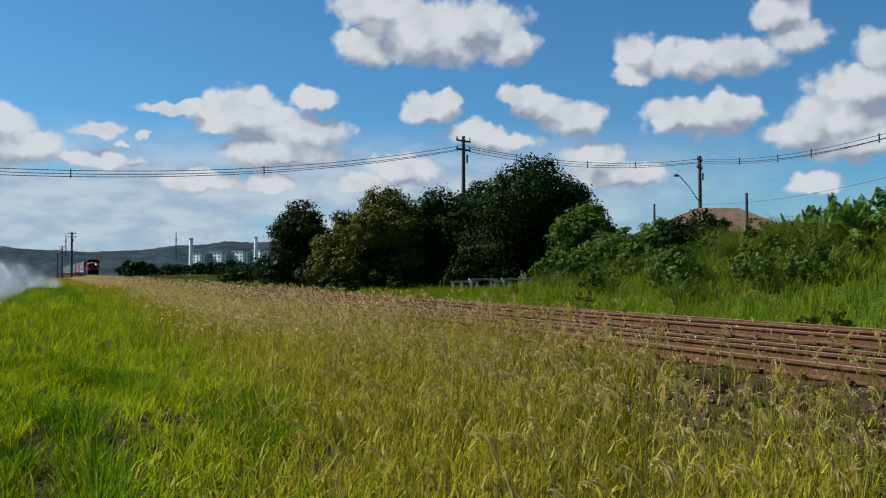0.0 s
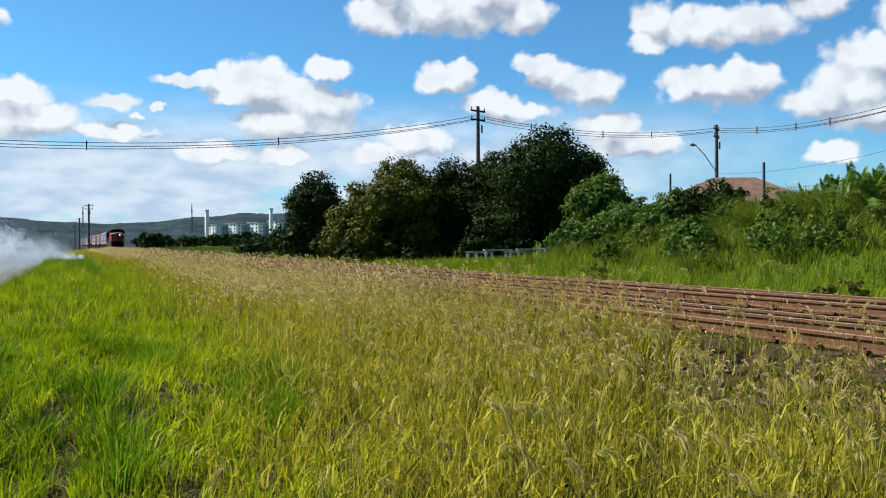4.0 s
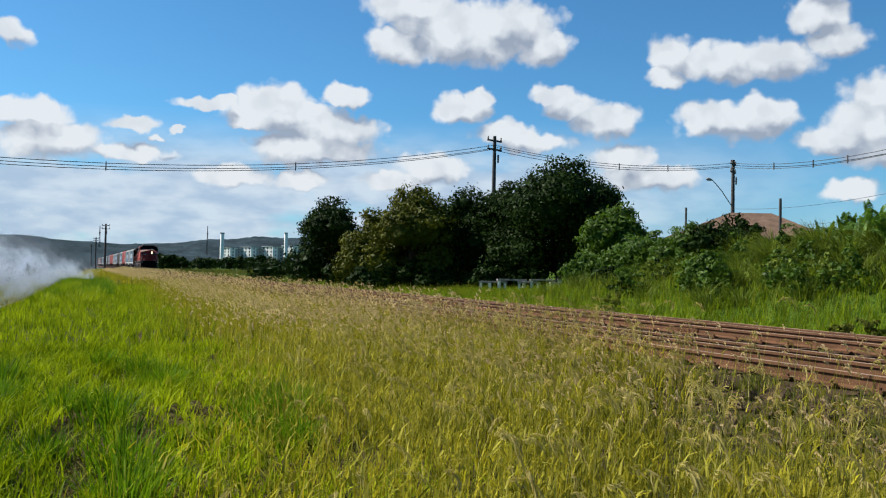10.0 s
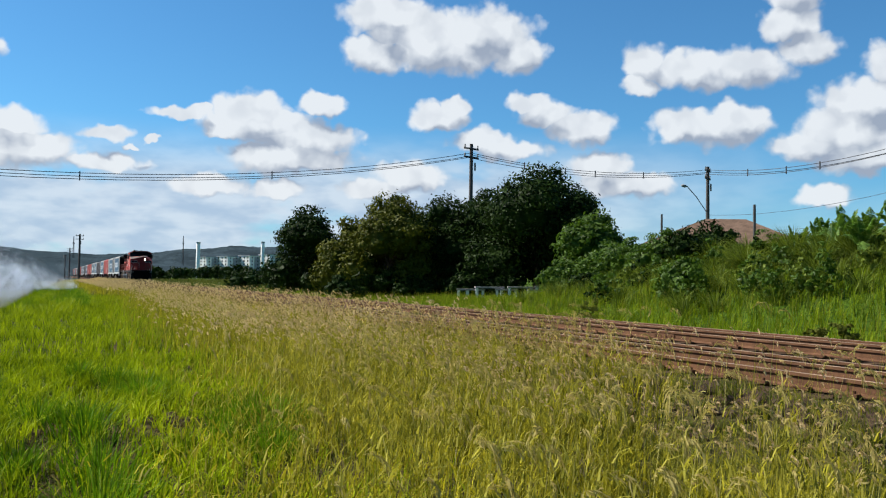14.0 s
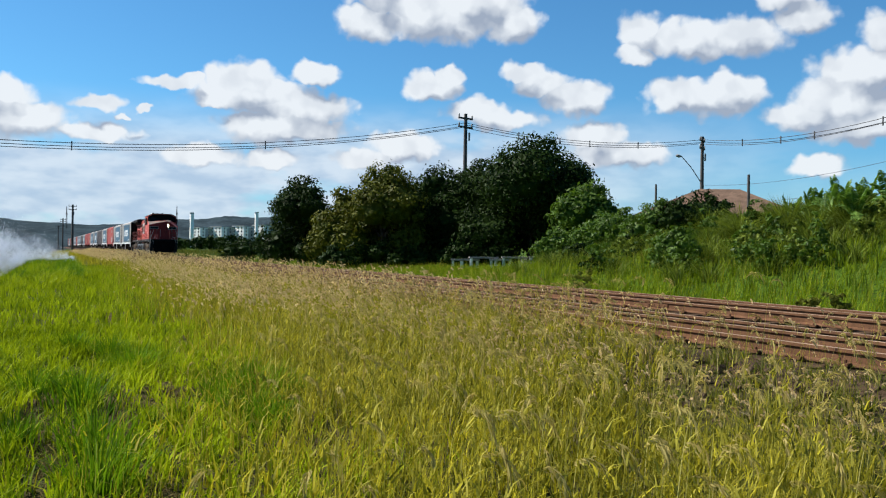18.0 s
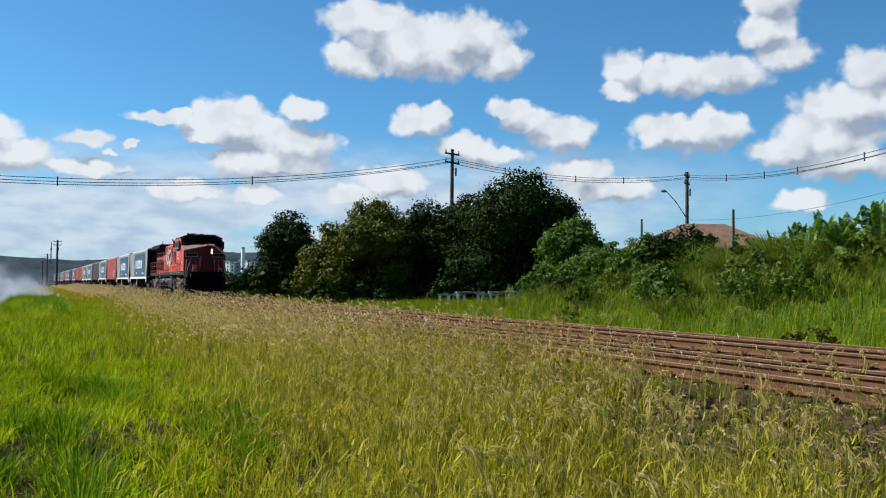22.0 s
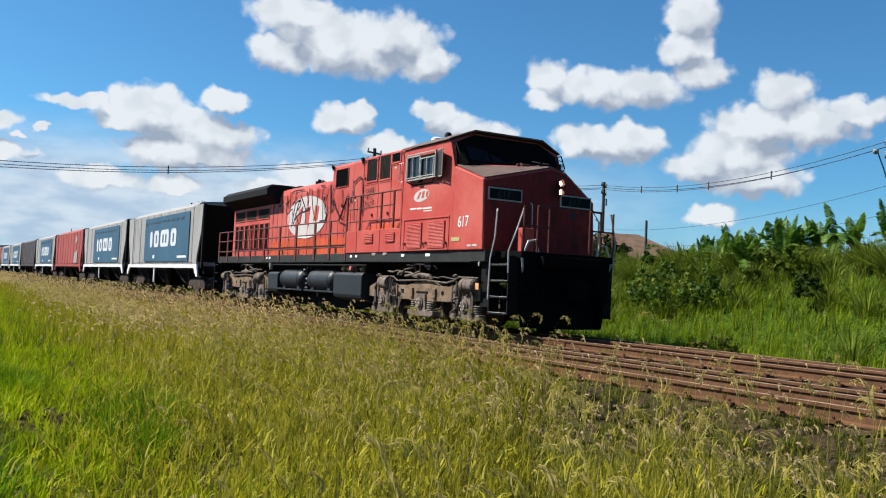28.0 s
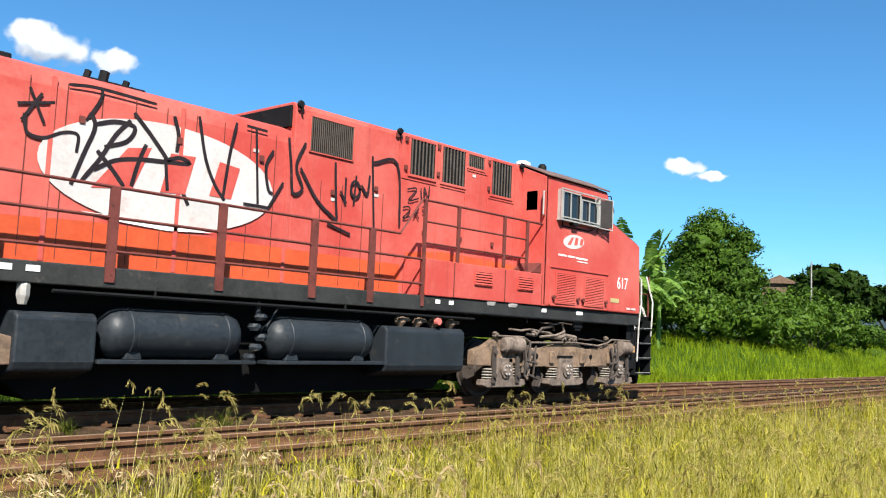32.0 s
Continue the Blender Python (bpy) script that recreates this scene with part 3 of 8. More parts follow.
def land(x, y):
    """Height of the ground: meadow, the raised bed of the railway, and the bank behind it."""
    x, y = np.asarray(x, float), np.asarray(y, float)
    z = -0.58 + 0.05 * waves(x, y, 0.55) + 0.03 * waves(x, y, 1.7, 2.0)
    edge = -1.0 - (x + 45) * 0.022
    z = z - 2.6 * smooth01(0, 5, edge - y) * smooth01(-22, -36, x)
    bed = smooth01(5.0, 6.7, y) * smooth01(15.6, 13.9, y)
    z = z * (1 - bed) + bed * (-0.235 + 0.015 * waves(x, y, 3.1))
    bank = (2.65 * smooth01(-50, -15, x) + 0.15) * (1 - 0.35 * smooth01(14, 36, x))
    far = smooth01(14.2, 27.0, y)
    z = z * (1 - far) + far * (bank - 0.3 + 0.18 * waves(x, y, 0.3, 1.0))
    out = np.hypot(x, y)
    z = z + 9.0 * smooth01(60, 260, y) - 4.0 * smooth01(200, 900, out)
    return z


def make_ground():
    near = np.concatenate([-np.geomspace(3500, 62, 26), np.arange(-60, 60.1, 1.5), np.geomspace(62, 3500, 26)])
    ny = np.concatenate([-np.geomspace(3500, 22, 24), np.arange(-20, 34.1, 0.5), np.geomspace(35, 3500, 26)])
    gx, gy = np.meshgrid(near, ny, indexing="ij")
    v = np.stack([gx, gy, land(gx, gy)], -1).reshape(-1, 3)
    a, b = len(near), len(ny)
    i, j = np.meshgrid(np.arange(a - 1), np.arange(b - 1), indexing="ij")
    q = (i * b + j).ravel()
    me = raw_mesh("ground", v, np.stack([q, q + b, q + b + 1, q + 1], -1), M_SOIL, True)
    tagged(new("ground", me), "grassy reddish soil of a trackside meadow and bank", "ground", kind="structure")


make_ground()


# ---- the railway ----
TRACK = 11.85          # middle of the line on which the train runs
NEAR_RAILS = (7.50, 8.50, 9.10)
FAR_RAILS = (11.05, 12.05, 12.65)
RAIL_SHAPE = [(-0.066, -0.165), (0.066, -0.165), (0.066, -0.15), (0.012, -0.13), (0.010, -0.045), (0.035, -0.035), (0.035, 0.0), (-0.035, 0.0), (-0.035, -0.035), (-0.010, -0.045), (-0.012, -0.13), (-0.066, -0.15)]


def make_railway():
    for name, rails, lo, hi in (("near_track", NEAR_RAILS, -0.018, 0), ("far_track", FAR_RAILS, 0, 0)):
        line = thing("railway_track", "rusty mixed-gauge railway track on weathered sleepers", "railway track", "parallel tracks", "structure")
        for y in rails:
            s = Solid()
            cuts = (-620, -240, -120, -60, -24, -12, 0, 12, 24, 60, 160, 500)
            s.loft([[(x, y + dy, dz + lo) for dy, dz in RAIL_SHAPE] for x in cuts])
            part("rail", s, M_RAIL, line, "rust-brown steel rail", smooth=True)
            top = Solid()
            top.loft([[(x, y - 0.024, lo), (x, y + 0.026, lo), (x, y + 0.024, lo + 0.003), (x, y - 0.022, lo + 0.003)] for x in cuts])
            part("rail_head", top, M_HEAD, line, "worn running surface of a rail")
        # joint bars with their bolts
        for x in (-26, -14.2, -2.1, 10.3, 22):
            for y in rails[::2]:
                s = Solid()
                s.box(x - 0.32, x + 0.32, y - 0.034, y - 0.014, lo - 0.125, lo - 0.05)
                for k in (-0.24, -0.08, 0.08, 0.24):
                    s.rod((x + k, y - 0.034, lo - 0.088), (x + k, y - 0.052, lo - 0.088), 0.014, 6)
                part("joint_bar", s, M_RAIL, line)


    xs = np.concatenate([np.linspace(-640, -50, 40), np.linspace(-48, 48, 65), np.linspace(50, 500, 30)])
    ys = np.array((6.35, 6.6, 6.9, 7.3, 8.3, 9.6, 10.4, 11.2, 12.6, 13.2, 13.7, 14.0))
    gx, gy = np.meshgrid(xs, ys, indexing="ij")
    gz = land(gx, gy) + 0.03 + 0.012 * np.sin(gx * 5.1) * np.sin(gy * 7.3)
    gz[:, 0] -= 0.10
    gz[:, -1] -= 0.10
    i, j = np.meshgrid(np.arange(len(xs) - 1), np.arange(len(ys) - 1), indexing="ij")
    q = (i * len(ys) + j).ravel()
    me = raw_mesh("track_bed", np.stack([gx, gy, gz], -1).reshape(-1, 3), np.stack([q, q + len(ys), q + len(ys) + 1, q + 1], -1), M_BALLAST, True)
    tagged(new("track_bed", me), "brown stony track bed under the rails", "track bed", kind="structure")


make_railway()


# ---- plants made of many blades or leaves ----
def blades(pos, height, width, lean, turn, seg=2, droop=1.0):
    """Tapered blades: each bends over by its lean, in the direction of its turn. Returns corners and triangles."""
    n = len(pos)
    d = np.stack([np.cos(turn), np.sin(turn), np.zeros(n)], -1)
    face = turn + RNG.normal(np.pi / 2, 0.7, n)
    side = np.stack([np.cos(face), np.sin(face), np.zeros(n)], -1)
    rows = []
    for k in range(seg + 1):
        t = k / seg
        c = pos + d * (lean * height * t ** 1.8)[:, None]
        c[:, 2] += height * (t - 0.28 * droop * lean * t ** 2.6)
        w = width * (1 - t) ** 0.7 * 0.5
        if k < seg:
            rows += [c - side * w[:, None], c + side * w[:, None]]
        else:
            rows.append(c)
    v = np.stack(rows, 1).reshape(-1, 3)
    m = 2 * seg + 1
    tri = []
    for k in range(seg - 1):
        tri += [(2 * k, 2 * k + 1, 2 * k + 3), (2 * k, 2 * k + 3, 2 * k + 2)]
    tri.append((2 * seg - 2, 2 * seg - 1, 2 * seg))
    f = (np.arange(n)[:, None, None] * m + np.array(tri)[None]).reshape(-1, 3)
    return v, f


def merge(chunks):
    vs, fs, k = [], [], 0
    for v, f in chunks:
        vs.append(v), fs.append(f + k)
        k += len(v)
    return np.concatenate(vs), np.concatenate(fs)


def scatter(n, x0, x1, y0, y1, keep=None):
    x, y = RNG.uniform(x0, x1, n), RNG.uniform(y0, y1, n)
    if keep is not None:
        k = keep(x, y)
        x, y = x[k], y[k]
    return np.stack([x, y, land(x, y)], -1)


def tufted(pos, spread, pull=0.62):
    """Blades gather round the nearest of many scattered tuft centres."""
    cell = np.floor(pos[:, :2] / spread)
    best, c = np.full(len(pos), 1e9), np.zeros((len(pos), 2))
    for i in (-1, 0, 1):
        for j in (-1, 0, 1):
            g = cell + (i, j)
            h = np.sin(g[:, 0] * 127.1 + g[:, 1] * 311.7) * 43758.5453
            k = np.sin(g[:, 0] * 269.5 + g[:, 1] * 183.3) * 24634.6345
            q = (g + np.stack([h - np.floor(h), k - np.floor(k)], -1)) * spread
            d = ((q - pos[:, :2]) ** 2).sum(1)
            near = d < best
            best[near], c[near] = d[near], q[near]
    p = pos.copy()
    p[:, :2] += (pull * RNG.random(len(pos)) ** 0.5)[:, None] * (c - pos[:, :2])
    p[:, 2] = land(p[:, 0], p[:, 1])
    return p


def tuft_height(x, y, spread=0.45):
    """Some tufts stand tall and some stay low: 0 to 1."""
    a = np.floor(x / spread + 0.4 * np.sin(y * 3.1))
    b = np.floor(y / spread + 0.4 * np.sin(x * 2.7))
    h = np.sin(a * 97.3 + b * 213.7) * 15731.743
    return h - np.floor(h)


def patchy(x, y):
    return 0.5 + 0.5 * waves(x, y, 0.85, 4.0)


def bare(x, y):
    """Trodden and stony spots where little grows."""
    return smooth01(0.45, 0.75, waves(x, y, 0.62, 6.0))


WIND = 0.5      # seed heads lean along the line, the way the wind blows


def sward(name, label, pos, hgt, wid, material, lean=(0.15, 0.7), seg=2, wind=0.3, lift=0.0):
    n = len(pos)
    if lift:      # leaves that spring from the stems, above the ground
        pos = pos + np.stack([np.zeros(n), np.zeros(n), lift * RNG.random(n) ** 1.3], -1)
    h = hgt[0] + (hgt[1] - hgt[0]) * np.clip(0.34 * patchy(pos[:, 0], pos[:, 1]) + 0.36 * tuft_height(pos[:, 0], pos[:, 1]) + 0.42 * RNG.random(n) - 0.06 + RNG.normal(0, 0.08, n), 0, 1.2)
    turn = np.where(RNG.random(n) < wind, RNG.normal(WIND, 0.9, n), RNG.uniform(0, 6.283, n))
    v, f = blades(pos, h, RNG.uniform(wid[0], wid[1], n), RNG.uniform(lean[0], lean[1], n), turn, seg)
    return tagged(new(name, raw_mesh(name, v, f, material)), label, "grass", kind="stuff")


def seed_stalks(pos, hgt, plume, material_stalk, material_head, name, label, width=1.0, strands=36, hook=0.0):
    """Long stalks that end in drooping feathery heads."""
    n = len(pos)
    h = RNG.uniform(hgt[0], hgt[1], n)
    turn = RNG.normal(WIND, 0.8, n)
    lean = RNG.uniform(0.08, 0.32, n)
    v, f = blades(pos, h, np.full(n, 0.0065), lean, turn, 3)
    tagged(new(name, raw_mesh(name, v, f, material_stalk)), "thin dry yellow stalks of meadow grass", "grass", kind="stuff")
    d = np.stack([np.cos(turn), np.sin(turn), np.zeros(n)], -1)
    tip = pos + d * (lean * h)[:, None]
    tip[:, 2] += h * (1 - 0.28 * lean)
    chunks = []
    length = RNG.uniform(plume[0], plume[1], n)
    bow = RNG.uniform(0.6, 1.35, n)

    def along(t):
        if hook:      # heads that curl over like a crook
            a, r = hook * bow * t, length / hook
            c = tip + d * (r * (math.sin(1.3) - np.sin(1.3 - a)))[:, None]
            c[:, 2] += r * (np.cos(1.3 - a) - math.cos(1.3))
            return c
        c = tip + d * (length * (0.85 * t - 0.18 * bow * t * t))[:, None]
        c[:, 2] += length * (0.55 * t - bow * t * t)
        return c

    for k in range(strands):
        t0 = np.full(n, 0.80 * k / strands)
        t1 = t0 + RNG.uniform(0.14, 0.24, n)
        off = RNG.normal(0, 1, (n, 3)) * (length * 0.05)[:, None]
        off[:, 2] -= length * RNG.uniform(0.0, 0.15, n)
        base, end = along(t0), along(t1) + off
        mid = along((t0 + t1) / 2) + off * 0.75
        side = np.cross(end - base, RNG.normal(0, 1, (n, 3)))
        side *= (RNG.uniform(0.0028, 0.0052, n) * width * (36 / strands) ** 0.5 / (np.linalg.norm(side, axis=1) + 1e-6))[:, None]
        vv = np.stack([base, mid - side, mid + side, end], 1).reshape(-1, 3)
        ff = (np.arange(n)[:, None, None] * 4 + np.array([(0, 1, 2), (1, 3, 2)])[None]).reshape(-1, 3)
        chunks.append((vv, ff))
    v, f = merge(chunks)
    tagged(new(label[0], raw_mesh(label[0], v, f, material_head)), label[1], "seed heads", kind="stuff")


def stony(x, y):
    """The rough gravelly shoulder beside the near rail, where weeds stand thin."""
    return smooth01(4.3, 5.2, y + 0.4 * waves(x, y, 1.1, 3.0)) * smooth01(-11, -7, x) * smooth01(2.5, 0, x) * np.clip(0.9 + 0.4 * waves(x, y, 1.4, 1.0), 0, 1)


RUTS = ((-7.9, -0.05, 2.3, 0.26), (-8.2, 0.64, 1.2, 0.24), (-7.2, 0.32, 0.4, 0.3), (-10.8, 0.35, 1.2, 0.25), (-9.2, 1.25, 0.5, 0.22), (-12.6, -1.1, 1.6, 0.4), (-6.4, 1.9, 0.4, 0.2), (-5.3, 0.75, 0.5, 0.2))


def rut(x, y):
    """Trodden gaps between the tufts of the green meadow."""
    g = np.zeros(np.shape(x))
    for cx, cy, w, h in RUTS:
        g = np.maximum(g, smooth01(1.25, 0.6, np.hypot((x - cx) / w, (y - cy + 0.12 * np.sin(3.1 * x)) / h)))
    return g


def make_meadow():
    clear = lambda x, y: (np.hypot(x, y) > 1.9) & (RNG.random(len(x)) > 0.85 * bare(x, y)) & (RNG.random(len(x)) > smooth01(6.2, 7.0, y + 0.45 * smooth01(-10, -6, x) * smooth01(5, 0, x))) & (RNG.random(len(x)) > 0.9 * stony(x, y)) & (RNG.random(len(x)) > 0.93 * rut(x, y))
    # dry and green grass run into one another along a ragged belt
    line = lambda x, y: y + RNG.normal(0, 0.55, len(x)) > 0.19 * np.abs(np.minimum(x, 0)) + 0.2 + 0.8 * waves(x, y, 1.3) - 3 * (x > 1)
    dry = lambda x, y: clear(x, y) & line(x, y)
    lush = lambda x, y: (np.hypot(x, y) > 1.9) & (RNG.random(len(x)) > 0.8 * rut(x, y)) & ~line(x, y)
    sward("meadow_grass", "tall half-dry meadow grass, green to straw yellow", tufted(scatter(60000, -15, 15, -1, 7.0, dry), 0.26), (0.06, 0.46), (0.010, 0.022), M_GRASS, lean=(0.1, 0.8))
    sward("straw_stems", "thin upright straw-yellow grass stems", tufted(scatter(30000, -15, 15, -1, 7.0, dry), 0.34), (0.28, 0.78), (0.0045, 0.008), M_STRAW, lean=(0.02, 0.3))
    sward("stem_leaves", "short curling leaves on dry grass stems", tufted(scatter(42000, -15, 15, -1, 7.0, dry), 0.34), (0.05, 0.18), (0.009, 0.019), M_STRAW, lean=(0.5, 1.7), wind=0.0, lift=0.5)
    sward("stem_leaves", "short green leaves on grass stems", tufted(scatter(30000, -15, 15, -1, 7.0, dry), 0.34), (0.05, 0.18), (0.009, 0.019), M_GRASS, lean=(0.5, 1.7), wind=0.0, lift=0.42)
    sward("green_grass", "soft bright green grass in thick tufts", tufted(scatter(84000, -17, -1.5, -7, 3.5, lush), 0.28, 0.66), (0.05, 0.36), (0.011, 0.023), M_LUSH, lean=(0.15, 1.0), wind=0.6)
    p = scatter(82000, -66, -15, -9, 6.4, lambda x, y: RNG.random(len(x)) > 0.7 * bare(x, y))
    q = p[:, 1] + RNG.normal(0, 0.7, len(p)) > 0.05 * np.abs(p[:, 0]) + 1.9 + 1.0 * waves(p[:, 0], p[:, 1], 0.5)
    sward("meadow_grass", "straw-yellow and green meadow grass along the railway", tufted(p[q], 0.4), (0.20, 0.62), (0.011, 0.024), M_GRASS)
    sward("straw_stems", "thin dry grass stems along the railway", scatter(26000, -62, -15, -2, 6.4, lambda x, y: y > 0.05 * np.abs(x) + 1.8 + RNG.normal(0, 0.7, len(x))), (0.45, 0.8), (0.005, 0.010), M_STRAW, lean=(0.05, 0.35))
    sward("green_grass", "low green grass of the open meadow", tufted(p[~q], 0.5), (0.10, 0.44), (0.014, 0.032), M_LUSH)
    sward("meadow_grass", "green and yellow grass beside the line", tufted(scatter(34000, 13, 62, -3, 6.4), 0.4), (0.30, 0.74), (0.009, 0.020), M_GRASS)
    sward("straw_stems", "thin dry grass stems beside the line", scatter(18000, 6, 50, 0, 6.4), (0.5, 0.8), (0.004, 0.009), M_STRAW, lean=(0.05, 0.4))
    sward("meadow_grass", "distant rough meadow grass", scatter(16000, -230, -64, -12, 6.2), (0.35, 0.75), (0.03, 0.07), M_GRASS)
    sward("meadow_grass", "distant rough meadow grass", scatter(6000, 62, 160, -8, 6.2), (0.35, 0.7), (0.05, 0.12), M_GRASS)
    sward("dry_litter", "fallen dead straw lying on the soil", scatter(15000, -15, 12, -6, 6.6, lambda x, y: (np.hypot(x, y) > 1.6) & (RNG.random(len(x)) > 0.8 * rut(x, y))), (0.02, 0.05), (0.006, 0.013), M_STRAW, lean=(2.5, 6.0), wind=0.0)
    sward("dead_grass", "dark matted dead grass in trodden gaps", scatter(26000, -14.5, -4, -2, 2.4, lambda x, y: RNG.random(len(x)) < rut(x, y)), (0.04, 0.16), (0.008, 0.018), M_DEAD, lean=(0.8, 2.6), wind=0.0)
    sward("straw_stems", "tall pale straw standing beside the line", tufted(scatter(20000, -1, 16, 1.2, 6.3, lambda x, y: (np.hypot(x, y) > 2.6) & (RNG.random(len(x)) > 0.85 * stony(x, y))), 0.4), (0.30, 0.72), (0.005, 0.010), M_PALE, lean=(0.05, 0.5))
    sward("straw_stems", "pale straw along the line", tufted(scatter(10000, 16, 60, -2, 6.4), 0.6), (0.4, 0.8), (0.010, 0.020), M_PALE, lean=(0.05, 0.5))
    c = scatter(30, -15, -2.5, -3.5, 2.2, lambda x, y: (np.hypot(x, y) > 3.2) & (y < 0.19 * np.abs(x) + 0.4))
    c = np.concatenate([c, np.array([(x, y, float(land(x, y))) for x, y in ((-8.9, 1.6), (-8.6, 1.9), (-9.2, 1.95), (-8.3, 1.45), (-7.9, 1.7), (-8.7, 2.25), (-7.3, -0.2), (-6.9, 0.35), (-8.5, 0.3), (-9.6, -0.1))])])
    cane_clumps("tussock", "thick dark green grass tussocks in the meadow", c, 190, (0.26, 0.54), (0.008, 0.015), M_TUFT, (0.15, 0.8))
    sward("green_grass", "short trodden grass about the viewpoint", tufted(scatter(15000, -8, 15, -12, 1.5, lambda x, y: np.hypot(x, y - 0.2) > 0.5), 0.3), (0.04, 0.20), (0.012, 0.026), M_LUSH, lean=(0.1, 1.0), wind=0.0)
    sward("green_grass", "low trodden grass where one stands", tufted(scatter(24000, -4, 6.5, -6, 2.0), 0.3), (0.04, 0.17), (0.012, 0.026), M_LUSH, lean=(0.2, 1.2), wind=0.0)
    # low dark weeds on the gravelly shoulder and at the foot of the stems
    sward("trackside_weed", "low dark weeds on the gravel shoulder", tufted(scatter(26000, -12, 13, 4.6, 7.2, lambda x, y: RNG.random(len(x)) < 0.25 + 0.5 * stony(x, y)), 0.5), (0.05, 0.26), (0.008, 0.018), M_WEED, lean=(0.4, 1.5), wind=0.0)
    # seed heads, thickest towards the rails
    near = scatter(2500, -14, 15, 0.8, 7.0, lambda x, y: (np.hypot(x, y) > 2.6) & line(x, y) & (RNG.random(len(x)) < 0.22 + 0.1 * y) & (RNG.random(len(x)) > 0.6 * stony(x, y)))
    seed_stalks(near, (0.38, 0.86), (0.14, 0.34), M_STRAW, M_SEED, "grass_stalks", ("seed_heads", "drooping golden feathery seed heads of grass"), 0.9, 34)
    rim = scatter(4200, -26, 3, 4.2, 7.0, lambda x, y: RNG.random(len(x)) < (smooth01(3, -9, x) + 0.5 * smooth01(6.6, 5.6, y)) * (1 - 0.8 * stony(x, y)))
    seed_stalks(rim, (0.34, 0.74), (0.06, 0.13), M_STRAW, M_SEEDFAR, "grass_stalks", ("seed_heads", "small brownish gold seed heads beside the rails"), strands=22)
    curl = scatter(560, -13, 12, 2.0, 6.7, lambda x, y: RNG.random(len(x)) > 0.5 * stony(x, y))
    seed_stalks(curl, (0.55, 1.0), (0.18, 0.36), M_PALE, M_SEED, "grass_stalks", ("seed_heads", "curled pale grass heads standing before the rails"), 0.9, 30, 3.6)
    crook = np.concatenate([scatter(110, 1.2, 4.5, 3.4, 5.2), scatter(70, -1.5, 2.0, 4.4, 6.0)])
    seed_stalks(crook, (0.62, 1.05), (0.16, 0.30), M_PALE, M_SEEDFAR, "grass_stalks", ("seed_heads", "curled brownish grass heads on tall stalks"), 0.9, 30, 3.6)
    mid = scatter(7600, -62, -14, 1.5, 7.0, lambda x, y: y > 0.05 * np.abs(x) + 1.9 + RNG.normal(0, 0.5, len(x)))
    seed_stalks(mid, (0.50, 0.90), (0.09, 0.20), M_STRAW, M_SEEDFAR, "grass_stalks", ("seed_heads", "pale brownish seed heads crowding the trackside"), 1.5, 11)
    far = scatter(4000, -160, -62, 3.5, 7.0)
    seed_stalks(far, (0.6, 0.95), (0.14, 0.26), M_STRAW, M_SEEDFAR, "grass_stalks", ("seed_heads", "pale seed heads far along the trackside"), 3.0, 7)
    east = scatter(2400, 15, 50, 0, 6.9)
    seed_stalks(east, (0.50, 0.85), (0.12, 0.22), M_STRAW, M_SEED, "grass_stalks", ("seed_heads", "pale seed heads of trackside grass"), 1.6, 12)


def cane_clumps(name, label, centres, count, hgt, wid, material, lean=(0.35, 1.25)):
    """Big tussocks whose long blades spring from one foot and droop outwards."""
    n = len(centres) * count
    size = np.repeat(RNG.uniform(0.65, 1.0, len(centres)), count)
    turn = RNG.uniform(0, 6.283, n)
    pos = np.repeat(centres, count, axis=0)
    out = RNG.uniform(0, 0.32, n) * size
    pos = pos + np.stack([np.cos(turn) * out, np.sin(turn) * out, np.zeros(n)], -1)
    h = RNG.uniform(hgt[0], hgt[1], n) * size
    v, f = blades(pos, h, RNG.uniform(wid[0], wid[1], n), RNG.uniform(lean[0], lean[1], n), turn, 3, 1.5)
    return tagged(new(name, raw_mesh(name, v, f, material)), label, "grass", kind="stuff")


def make_crest_weeds():
    """Rank weeds along the brink where the meadow falls away."""
    p = scatter(420, -74, -34, -3.2, 3.0, lambda x, y: np.abs(y + 1.0 + (x + 45) * 0.022 - 0.9) < 1.0 + 0.5 * RNG.random(len(x)))
    cane_clumps("crest_weeds", "rank green weeds along the brink of the meadow", p, 70, (0.35, 0.85), (0.014, 0.034), M_LUSH, (0.2, 0.9))
    p = scatter(150, -74, -38, -2.6, 3.4, lambda x, y: np.abs(y + 1.0 + (x + 45) * 0.022 - 1.1) < 1.4)
    cane_clumps("crest_weeds", "dark rank weeds along the brink of the meadow", p, 60, (0.5, 1.1), (0.014, 0.034), M_TUFT, (0.2, 0.9))


